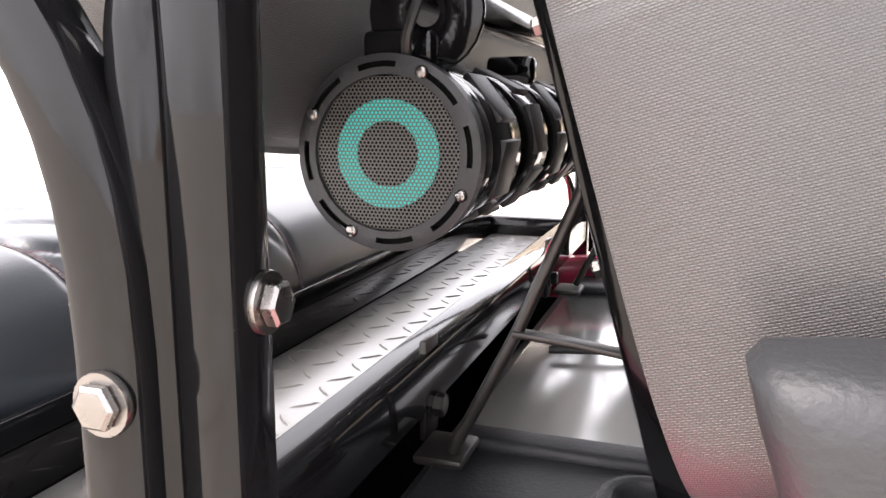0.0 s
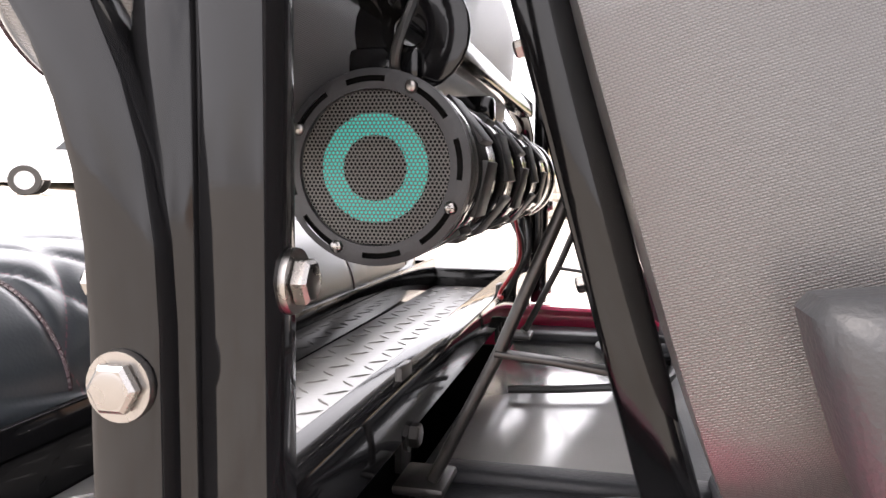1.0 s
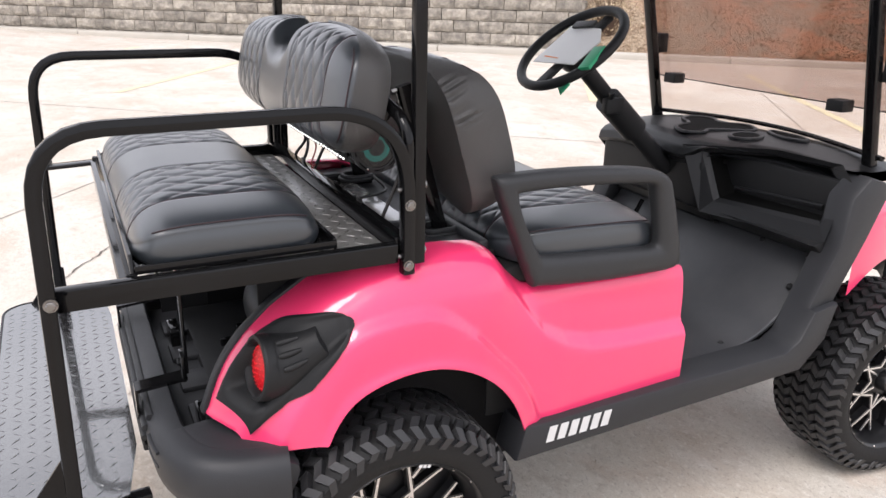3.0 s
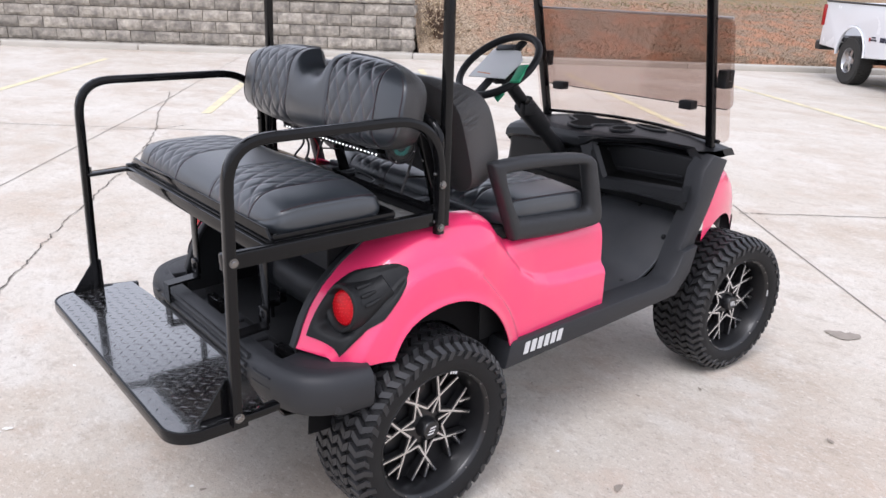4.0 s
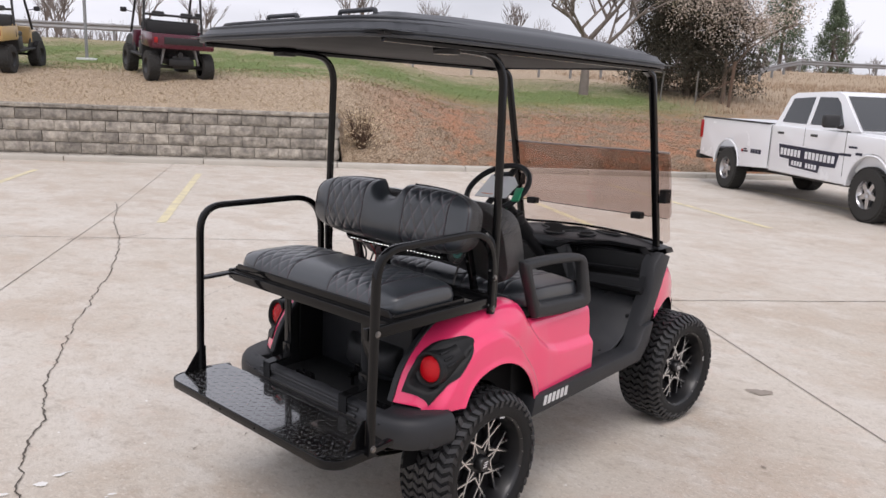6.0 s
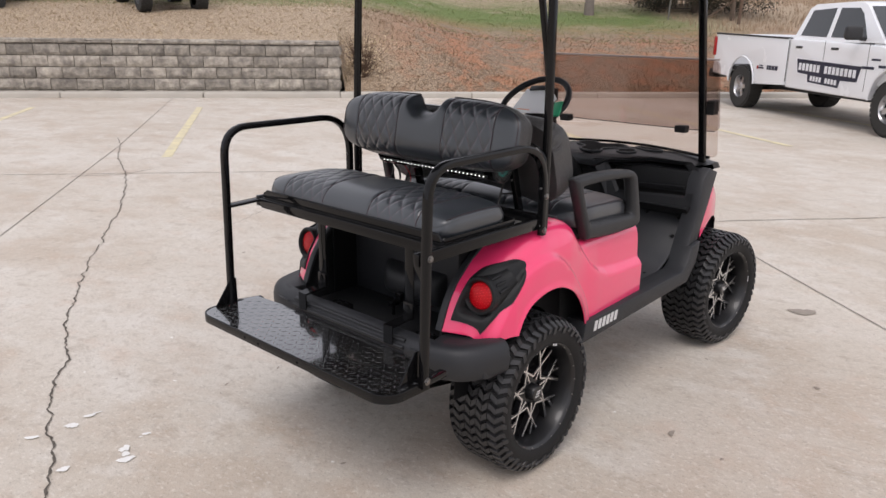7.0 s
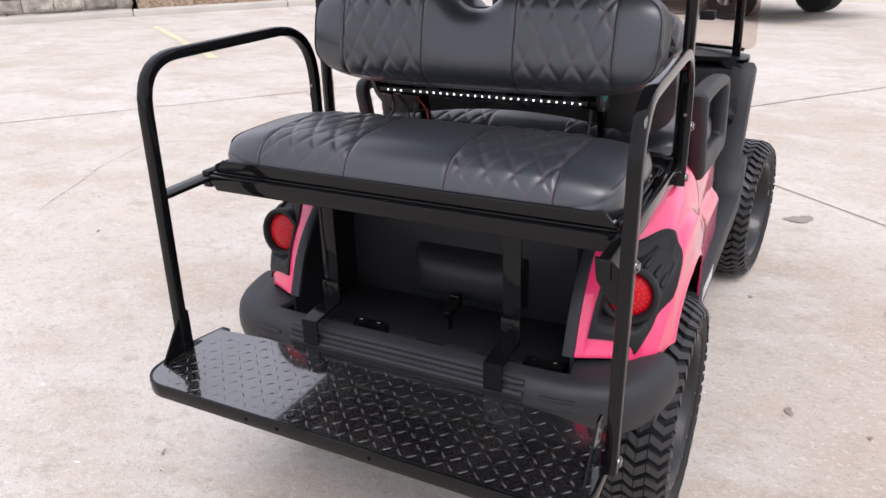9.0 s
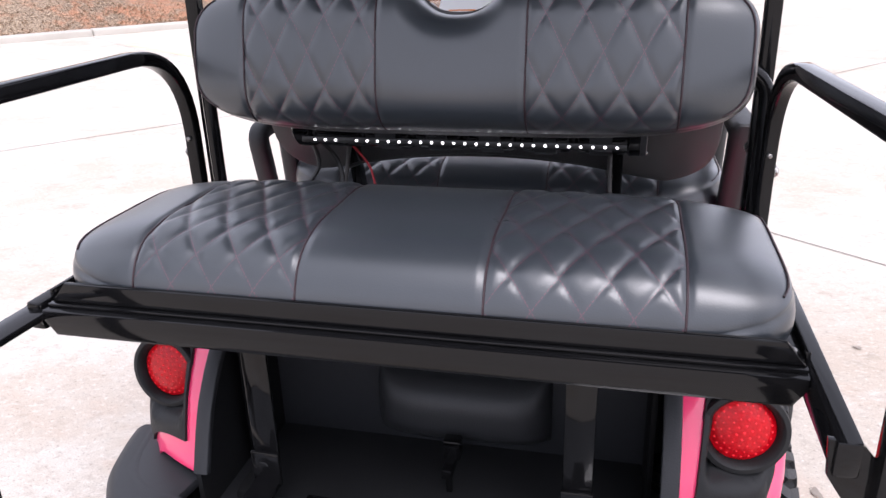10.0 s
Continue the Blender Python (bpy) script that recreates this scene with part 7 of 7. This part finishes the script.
for s in (-1, 1):
    part("side_window", glass_side([(1.83, 1.42), (1.95, 1.83), (2.57, 1.86), (2.57, 1.40)], s), M_GLASS_DARK, truck, smooth=0)
    part("side_window", glass_side([(2.69, 1.40), (2.69, 1.86), (3.15, 1.85), (3.29, 1.76), (3.59, 1.39)], s), M_GLASS_DARK, truck, smooth=0)
    for x0, x1 in ((2.62, 2.625), (3.73, 3.735), (1.57, 1.58)):
        part("door_seam", rbox(x0, x1, s * HW - 0.004, s * HW + 0.003, 0.62, 1.34, 0), M_UTV_BLACK, truck)
    for x in (1.79, 2.79):
        part("door_handle", rbox(x, x + 0.20, s * HW - 0.01, s * HW + 0.03, 1.20, 1.245, 0.015), M_UTV_BLACK, truck)
    mirror = joined(rbox(3.50, 3.62, s * 1.17 - 0.14, s * 1.17 + 0.14, 1.37, 1.58, 0.05, 3), rbox(3.52, 3.58, s * 1.0 - 0.04, s * 1.0 + 0.04, 1.36, 1.42, 0.01))
    part("wing_mirror", mirror, M_UTV_BLACK, truck)
    part("tail_light", rbox(-1.25, -1.14, s * 0.985 - 0.03, s * 0.985 + 0.012, 0.98, 1.36, 0.015), M_RED_LAMP, truck)
    part("headlight", rbox(5.36, 5.46, s * 0.85 - 0.12, s * 0.85 + 0.12, 0.92, 1.12, 0.03), M_CHROME_WHEEL, truck)
    part("wheel_arch", sweep([(0.50 * math.cos(a), s * (HW + 0.004), 0.50 + 0.50 * math.sin(a)) for a in [math.pi * i / 20 for i in range(21)]], round_rect(0.03, 0.035, 0.01, 1), (0, 1, 0)), M_TRUCK, truck)
    part("wheel_arch", sweep([(WB + 0.50 * math.cos(a), s * (HW + 0.004), 0.50 + 0.50 * math.sin(a)) for a in [math.pi * i / 20 for i in range(21)]], round_rect(0.03, 0.035, 0.01, 1), (0, 1, 0)), M_TRUCK, truck)
part("windscreen", ([(3.33, -0.78, 1.86), (3.33, 0.78, 1.86), (4.00, 0.92, 1.36), (4.00, -0.92, 1.36), (3.35, -0.78, 1.875), (3.35, 0.78, 1.875), (4.02, 0.92, 1.375), (4.02, -0.92, 1.375)], [(0, 1, 2, 3), (7, 6, 5, 4), (0, 4, 5, 1), (1, 5, 6, 2), (2, 6, 7, 3), (3, 7, 4, 0)]), M_GLASS_DARK, truck, smooth=0)
part("underbody", joined(rbox(-1.1, 5.2, -0.45, 0.45, 0.40, 0.62, 0.02), rod([(0, -0.8, 0.42), (0, 0.8, 0.42)], 0.07, 10), rod([(WB, -0.8, 0.42), (WB, 0.8, 0.42)], 0.06, 10)), M_UTV_BLACK, truck)
truck_tyre = as_mesh("tyre", knobbly_tyre(0.42, 0.27, 34), M_TYRE_FAR, 30)
rim_parts = [lathe([(0.0001, -0.10), (0.05, -0.115), (0.08, -0.10), (0.09, -0.07)], 24, "y"), lathe([(0.20, -0.05), (0.225, -0.10), (0.235, -0.125), (0.235, -0.10)], 36, "y")]
for i in range(5):
    a = 2 * math.pi * i / 5
    rim_parts.append(bar((0.06 * math.cos(a), 0.06 * math.sin(a)), (0.22 * math.cos(a), 0.22 * math.sin(a)), 0.085, -0.105, -0.06, 0.7))
truck_rim = as_mesh("rim", joined(*rim_parts), M_CHROME_WHEEL, 30)
truck_disc = as_mesh("brake_disc", lathe([(0.0001, -0.03), (0.22, -0.03)], 24, "y"), M_UTV_BLACK)
for x in (0, WB):
    for s in (-1, 1):
        w = node("wheel", truck, pose(x, s * 0.86, 0.42, 0, 20 * x, 0 if s < 0 else 180))
        for nm, me in (("tyre", truck_tyre), ("rim", truck_rim), ("brake_disc", truck_disc)):
            ob = new(nm, me)
            ob.parent = w
# door sign and lettering as plain bars
YS = -HW - 0.004
part("door_sign", prism([(1.89, 1.03), (3.62, 0.98), (3.55, 0.74), (3.15, 0.74), (3.11, 0.62), (2.27, 0.66), (2.25, 0.78), (1.95, 0.80)], YS - 0.003, YS + 0.003, "y"), M_NAVY, truck, "dark blue sign on the doors", smooth=0)
part("sign_border", prism([(1.85, 1.055), (3.67, 1.00), (3.60, 0.715), (3.19, 0.715), (3.14, 0.595), (2.23, 0.635), (2.21, 0.76), (1.91, 0.775)], YS - 0.0005, YS + 0.004, "y"), M_WHITE_PRINT, truck, smooth=0)
for i in range(15):
    if i == 6:
        continue
    x = 1.97 + 0.105 * i
    part("sign_bar", rbox(x, x + 0.075, YS - 0.006, YS - 0.003, 0.845 - 0.003 * i, 0.965 - 0.003 * i, 0), M_WHITE_PRINT, truck, "white lettering bar", smooth=0)
for i in range(9):
    if i == 4:
        continue
    x = 2.34 + 0.083 * i
    part("sign_bar", rbox(x, x + 0.06, YS - 0.006, YS - 0.003, 0.685 - 0.003 * i, 0.765 - 0.003 * i, 0), M_WHITE_PRINT, truck, "white lettering bar", smooth=0)
for x0, x1, z0, z1, mt in ((0.62, 0.82, 0.80, 0.83, M_NAVY), (0.66, 0.78, 0.845, 0.87, M_NAVY), (0.93, 0.985, 0.79, 0.87, M_NAVY), (1.0, 1.08, 0.79, 0.87, M_NAVY), (1.10, 1.19, 0.79, 0.87, M_NAVY), (1.21, 1.30, 0.79, 0.87, M_NAVY), (0.58, 0.63, 0.79, 0.85, M_RED_LAMP), (3.82, 4.02, 1.08, 1.11, M_NAVY), (3.62, 3.90, 0.95, 0.99, M_NAVY), (4.0, 4.15, 0.98, 1.02, M_NAVY)):
    part("badge_bar", rbox(x0, x1, YS - 0.002, YS + 0.002, z0, z1, 0), mt, truck, "small lettering bar", smooth=0)

# ---- white estate car far off in the lot ----
suv = thing("estate_car", "white estate car parked far off in the lot", "car", Matrix.Translation((CAR_AT.x, CAR_AT.y, CAR_RISE)) @ pose(0, 0, 0, 0, 0, -145.9) @ Matrix.Scale(1.12, 4))
body = [(-2.2, 0.35), (-2.25, 0.95), (-2.1, 1.02), (1.0, 0.98), (2.1, 0.88), (2.25, 0.7), (2.25, 0.35)]
part("body", prism(body, -0.88, 0.88, "y", 0.06, 3), M_TRUCK, suv)
part("cabin", prism([(-2.12, 1.0), (-1.9, 1.55), (-1.6, 1.62), (0.2, 1.62), (0.45, 1.55), (1.1, 0.98)], -0.76, 0.76, "y", 0.06, 3), M_TRUCK, suv)
for s in (-1, 1):
    for a in ([(-1.95, 1.05), (-1.8, 1.5), (-1.0, 1.52), (-1.0, 1.05)], [(-0.92, 1.05), (-0.92, 1.52), (-0.1, 1.52), (-0.1, 1.05)], [(-0.02, 1.05), (-0.02, 1.52), (0.35, 1.5), (0.85, 1.05)]):
        part("side_window", prism(a, s * 0.765 - 0.01, s * 0.765 + 0.01, "y"), M_GLASS_DARK, suv, smooth=0)
suv_tyre = as_mesh("tyre", lathe([(0.21, -0.11), (0.32, -0.115), (0.345, -0.09), (0.345, 0.09), (0.32, 0.115), (0.21, 0.11)], 36, "y"), M_TYRE_FAR)
suv_rim = as_mesh("rim", lathe([(0.0001, -0.09), (0.10, -0.10), (0.20, -0.08), (0.215, -0.11)], 24, "y"), M_CHROME_WHEEL)
for x in (-1.4, 1.45):
    for s in (-1, 1):
        w = node("wheel", suv, pose(x, s * 0.82, 0.345, 0, 0, 0 if s < 0 else 180))
        for nm, me in (("tyre", suv_tyre), ("rim", suv_rim)):
            ob = new(nm, me)
            ob.parent = w

# ---- guard rail along the road above ----
guard = thing("guard_rail", "galvanised steel guard rail along the road above the bank", "guard rail", LOT, kind="structure")
RAIL_LINE = [(-60, 19), (-12, 18.2), (6, 18.5), (22, 24), (30, 30.5), (44, 31), (70, 31)]
rail_pts = []
for (v0, s0), (v1, s1) in zip(RAIL_LINE, RAIL_LINE[1:]):
    d = math.hypot(v1 - v0, s1 - s0)
    for i in range(int(d / 1.9)):
        t = i * 1.9 / d
        rail_pts.append((v0 + (v1 - v0) * t, s0 + (s1 - s0) * t))
rail3 = [(v, s, bank(v, s) + 0.62) for v, s in rail_pts]
wave = [(0.0, -0.15), (0.04, -0.11), (0.04, -0.07), (0.0, -0.02), (0.0, 0.02), (0.04, 0.07), (0.04, 0.11), (0.0, 0.15), (-0.006, 0.15), (0.034, 0.11), (0.034, 0.07), (-0.006, 0.02), (-0.006, -0.02), (0.034, -0.07), (0.034, -0.11), (-0.006, -0.15)]
part("beam", sweep(rail3, wave, (0, 0, 1)), M_STEEL_GREY, guard, smooth=20)
post_mesh = as_mesh("post", rbox(-0.05, 0.05, -0.08, 0.08, -0.3, 0.80, 0.005), M_STEEL_GREY)
for v, s, z in rail3:
    ob = new("post", post_mesh)
    ob.parent, ob.location = guard, (v, s + 0.12, z - 0.62)

# ---- sign pole and wooden fence posts on the bank ----
pole = thing("sign_pole", "thin grey metal pole on a white base in the grass", "pole", LOT @ Matrix.Translation((-8.0, 8.0, bank(-8.0, 8.0))))
part("shaft", rod([(0, 0, 0), (0, 0, 4.2)], 0.05, 12), M_STEEL_GREY, pole)
part("base", rbox(-0.28, 0.28, -0.14, 0.14, -0.05, 0.05, 0.01), M_WHITE_PRINT, pole)
M_GREY_POST = material("weathered_grey_post", (0.16, 0.15, 0.135), 0.85, vary=0.2, scale=8)
M_OLD_WOOD = material("old_wood", (0.13, 0.085, 0.06), 0.9, vary=0.3, scale=8)
for v, s, h, lean in ((14.1, 9.0, 1.65, 2), (13.0, 9.4, 1.2, -1), (11.8, 9.8, 1.1, 2)):
    ob = part("fence_post", rod([(0, 0, -0.2), (0.01, 0, h * 0.5), (0.03, 0, h)], 0.06 if h > 1.5 else 0.028, 10), M_OLD_WOOD if h > 1.5 else M_GREY_POST)
    ob.matrix_basis = LOT @ Matrix.Translation((v, s, bank(v, s))) @ pose(0, 0, 0, 0, lean, 0)
    tagged(ob, "weathered round wooden fence post on the bank", "fence post", "fence posts")
ob = part("fence_brace", rod([(14.05, 9.0, bank(14.05, 9) + 0.95), (13.0, 9.4, bank(13, 9.4) + 0.1)], 0.025, 8), M_OLD_WOOD)
ob.matrix_basis = LOT
tagged(ob, "slanting weathered wooden brace between fence posts", "fence brace")


# ---- trees ----
M_BARK = material("bark", (0.14, 0.105, 0.08), 0.95, vary=0.35, scale=6, bump=0.9, bump_scale=25)
M_GREY_BARK = material("grey_bark", (0.20, 0.17, 0.15), 0.95, vary=0.3, scale=6)


def leaf_material(name, a, b):
    m, n, l, p = nodes_of(name)
    g, mx = n.new("ShaderNodeNewGeometry"), n.new("ShaderNodeMix")
    mx.data_type = "RGBA"
    mx.inputs[6].default_value, mx.inputs[7].default_value = (*a, 1), (*b, 1)
    l.new(g.outputs["Random Per Island"], mx.inputs[0])
    l.new(mx.outputs[2], p.inputs["Base Color"])
    p.inputs["Roughness"].default_value = 0.8
    return m


M_BLOSSOM = leaf_material("pale_blossom", (0.42, 0.35, 0.29), (0.72, 0.64, 0.55))
M_BUDS = leaf_material("green_buds", (0.28, 0.27, 0.12), (0.58, 0.55, 0.40))
M_NEEDLES = leaf_material("dark_needles", (0.022, 0.022, 0.014), (0.085, 0.072, 0.050))
M_PINE = leaf_material("pine_needles", (0.06, 0.09, 0.05), (0.17, 0.21, 0.13))


def branching(rnd, height, spread, levels, thick, kids=(3, 4), up=0.55):
    """Tapered limbs by repeated forking; returns the shape and the twig tips."""
    shapes, tips = [], []

    def grow(p, d, length, r, level):
        bend = Vector((rnd.uniform(-1, 1), rnd.uniform(-1, 1), rnd.uniform(-0.3, 0.5))) * 0.25
        mid = p + d * length * 0.5 + bend * length * 0.18
        end = p + (d + bend * 0.4).normalized() * length
        sides = 9 if level == 0 else (6 if level < 3 else 4)
        shapes.append(sweep([p, p.lerp(mid, 0.6), mid, mid.lerp(end, 0.6), end], ring(r, sides), scale=lambda t: 1 - 0.45 * t))
        if level >= levels:
            tips.append((mid, end))
            return
        if level >= levels - 1:
            tips.append((mid, end))
        for i in range(rnd.randint(*kids)):
            a = rnd.uniform(0, 2 * math.pi)
            out = Vector((math.cos(a), math.sin(a), 0))
            nd = (d * up + out * spread * rnd.uniform(0.5, 1.0) + Vector((0, 0, 0.25))).normalized()
            start = p.lerp(end, rnd.uniform(0.55, 1.0)) if i else end
            grow(start, nd, length * rnd.uniform(0.58, 0.8), r * 0.56, level + 1)

    grow(Vector((0, 0, -0.2)), Vector((0.03, 0.02, 1)), height * 0.34, thick, 0)
    return joined(*shapes), tips


def leaf_cloud(rnd, centres, per, spread, size):
    pts, faces = [], []
    for c in centres:
        for _ in range(per):
            p = c + Vector((rnd.gauss(0, spread), rnd.gauss(0, spread), rnd.gauss(0, spread * 0.8)))
            u = Vector((rnd.uniform(-1, 1), rnd.uniform(-1, 1), rnd.uniform(-1, 1))).normalized() * size * rnd.uniform(0.6, 1.3)
            w = u.cross(Vector((rnd.uniform(-1, 1), rnd.uniform(-1, 1), rnd.uniform(-1, 1)))).normalized() * size * 0.55
            k = len(pts)
            pts += [tuple(p - u), tuple(p + w), tuple(p + u), tuple(p - w)]
            faces.append((k, k + 1, k + 2, k + 3))
    return pts, faces


rnd = random.Random(11)
t1 = thing("tree", "budding tree with bare spreading branches on the bank", "tree", LOT @ Matrix.Translation((9.2, 11.0, bank(9.2, 11))))
limbs, tips = branching(rnd, 6.6, 0.85, 5, 0.20)
part("trunk", limbs, M_GREY_BARK, t1, smooth=60)
part("crown", leaf_cloud(rnd, [b for a, b in tips], 5, 0.14, 0.035), M_BUDS, t1, smooth=0)

rnd = random.Random(12)
t2 = thing("tree", "tree in dense pale blossom beside a dark evergreen", "tree", LOT @ Matrix.Translation((14.3, 9.9, bank(14.3, 9.9))))
limbs, tips = branching(rnd, 5.4, 1.05, 4, 0.10, (3, 4), 0.55)
part("trunk", limbs, M_BARK, t2, smooth=60)
blobs = [Vector((rnd.gauss(0, 1.35), rnd.gauss(0, 1.2), 3.6 + rnd.gauss(0, 1.0))) for _ in range(330)]
blobs = [b for b in blobs if (b.x / 2.9) ** 2 + (b.y / 2.6) ** 2 + ((b.z - 3.8) / 2.2) ** 2 < 1 and b.z > 2.0]
part("crown", joined(leaf_cloud(rnd, [b for a, b in tips], 10, 0.20, 0.04), leaf_cloud(rnd, blobs, 34, 0.26, 0.04)), M_BLOSSOM, t2, smooth=0)


def evergreen(seed, m, height, radius, mat, label, clumps=700, per=16, size=0.09, cone=0.6):
    rnd = random.Random(seed)
    t = thing("evergreen", label, "evergreen tree", m)
    part("trunk", sweep([(0, 0, -0.2), (0.05, 0, height * 0.5), (0, 0, height * 0.9)], ring(0.16, 8), scale=lambda k: 1 - 0.8 * k), M_BARK, t)
    centres = []
    for _ in range(clumps):
        h = rnd.random() ** 0.85
        rr = radius * (1 - h) ** cone * (0.72 + 0.28 * noise.noise((h * 5, seed, 0))) * rnd.uniform(0.40, 1.05)
        a = rnd.uniform(0, 2 * math.pi)
        rr *= 1 + 0.18 * math.sin(3 * a + seed + 4 * h)
        centres.append(Vector((rr * math.cos(a), rr * math.sin(a), 0.12 + h * height)))
    limbs_e = [rod([(0, 0, c.z * 0.96), tuple(c)], 0.02, 4) for c in centres[::14]]
    part("limb", joined(*limbs_e), M_BARK, t)
    part("crown", leaf_cloud(rnd, centres, per, 0.16, size), mat, t, smooth=0)
    return t


evergreen(3, LOT @ Matrix.Translation((13.7, 11.8, bank(13.7, 11.8))), 6.8, 3.5, M_NEEDLES, "broad dark evergreen tree on the bank", 2500, 56, 0.044, 0.42)
evergreen(5, LOT @ Matrix.Translation((32.6, 37.6, bank(32.6, 37.6))), 8.5, 3.0, M_PINE, "green pine tree beyond the guard rail", 520, 34, 0.07, 0.7)
evergreen(6, LOT @ Matrix.Translation((36.4, 37.0, bank(36.4, 37.0))), 5.5, 2.4, M_PINE, "low green pine tree beyond the guard rail", 340, 34, 0.07, 0.7)

# far bare trees along the road
rnd = random.Random(21)
bare = []
for k in range(3):
    limbs, tips = branching(rnd, 6.5, 0.6, 4, 0.12, (3, 4), 0.8)
    bare.append(as_mesh("trunk", limbs, M_GREY_BARK, 60))
for i in range(44):
    v = -62 + i * 3.1 + rnd.uniform(-1.3, 1.3)
    s = rnd.uniform(36, 62)
    t = thing("bare_tree", "leafless tree far beyond the road", "tree", LOT @ Matrix.Translation((v, s, bank(v, s))) @ pose(0, 0, 0, 0, 0, rnd.uniform(0, 360)) @ Matrix.Scale(rnd.uniform(0.6, 1.15), 4), "far bare trees")
    ob = new("trunk", bare[i % 3])
    ob.parent = t

# dry bush at the wall's end and grass tufts
rnd = random.Random(31)
M_DRY = leaf_material("dry_grass_blades", (0.34, 0.25, 0.15), (0.70, 0.57, 0.40))
M_GREEN_BLADES = leaf_material("green_grass_blades", (0.16, 0.19, 0.06), (0.32, 0.32, 0.14))
bush = thing("dry_bush", "dry brown bush at the end of the wall", "bush", LOT @ Matrix.Translation((0.55, 0.75, 0.3)))
twigs = []
for _ in range(150):
    a, h = rnd.uniform(0, 2 * math.pi), rnd.uniform(0.4, 1.15)
    e = Vector((math.cos(a) * rnd.uniform(0.1, 0.62), math.sin(a) * rnd.uniform(0.1, 0.45), h))
    twigs.append(sweep([(0, 0, 0), tuple(e * 0.5 + Vector((0, 0, 0.08))), tuple(e)], ring(0.008, 4), scale=lambda k: 1 - 0.7 * k))
part("twig_mass", joined(*twigs), M_OLD_WOOD, bush, smooth=0)
part("crown", leaf_cloud(rnd, [Vector((rnd.gauss(0, 0.28), rnd.gauss(0, 0.2), rnd.uniform(0.1, 1.0))) for _ in range(140)], 8, 0.07, 0.03), M_DRY, bush, smooth=0)


def tufts(n, region, mat, name, label, height):
    pts, faces = [], []
    for _ in range(n):
        v, s = rnd.uniform(*region[0]), region[1][0] + (region[1][1] - region[1][0]) * rnd.random() ** 1.3
        if v < 0.1 and s < 0.75:
            continue
        z = bank(v, s)
        for _ in range(4):
            a = rnd.uniform(0, 2 * math.pi)
            h = height * rnd.uniform(0.5, 1.4)
            dx, dy = math.cos(a) * 0.028, math.sin(a) * 0.028
            k = len(pts)
            pts += [(v - dy * 0.3, s + dx * 0.3, z - 0.01), (v + dy * 0.3, s - dx * 0.3, z - 0.01), (v + dx * 1.6, s + dy * 1.6, z + h)]
            faces.append((k, k + 1, k + 2))
    ob = part(name, (pts, faces), mat, smooth=0)
    ob.matrix_basis = LOT
    tagged(ob, label, "grass", kind="stuff")


tufts(18000, ((-30, 0.6), (0.2, 7.0)), M_DRY, "dry_grass", "short dry straw-coloured grass on the bank", 0.03)
M_BROWN_BLADES = leaf_material("withered_grass_blades", (0.22, 0.145, 0.09), (0.56, 0.42, 0.29))
tufts(15000, ((0.3, 16), (0.25, 5.6)), M_BROWN_BLADES, "withered_grass", "withered brown grass over red soil on the slope", 0.028)
tufts(9000, ((12, 40), (7.0, 31.0)), M_BROWN_BLADES, "rough_grass", "rough withered grass on the far slope below the road", 0.16)
tufts(14000, ((-30, 12), (4.8, 16.0)), M_GREEN_BLADES, "green_grass", "short green grass on the upper bank", 0.035)


# leafless scrub along the top of the bank
rnd = random.Random(91)
scrub = []
for i in range(330):
    v = rnd.uniform(-60, 34)
    s = rnd.uniform(30, 44) if v < 12 else rnd.uniform(33, 48)
    base = Vector((v, s, bank(v, s) - 0.1))
    tall = rnd.uniform(1.0, 2.6)
    for _ in range(16):
        a = rnd.uniform(0, 2 * math.pi)
        e = base + Vector((math.cos(a) * rnd.uniform(0.2, 1.1), math.sin(a) * rnd.uniform(0.2, 1.0), tall * rnd.uniform(0.5, 1.0)))
        m = base.lerp(e, 0.5) + Vector((rnd.uniform(-0.15, 0.15), rnd.uniform(-0.15, 0.15), 0.15))
        scrub.append(sweep([tuple(base), tuple(m), tuple(e)], ring(0.03, 3), scale=lambda k: 1 - 0.75 * k))
ob = part("scrub", joined(*scrub), M_GREY_BARK, smooth=0)
ob.matrix_basis = LOT
tagged(ob, "leafless grey-brown scrub along the road", "scrub", kind="stuff")
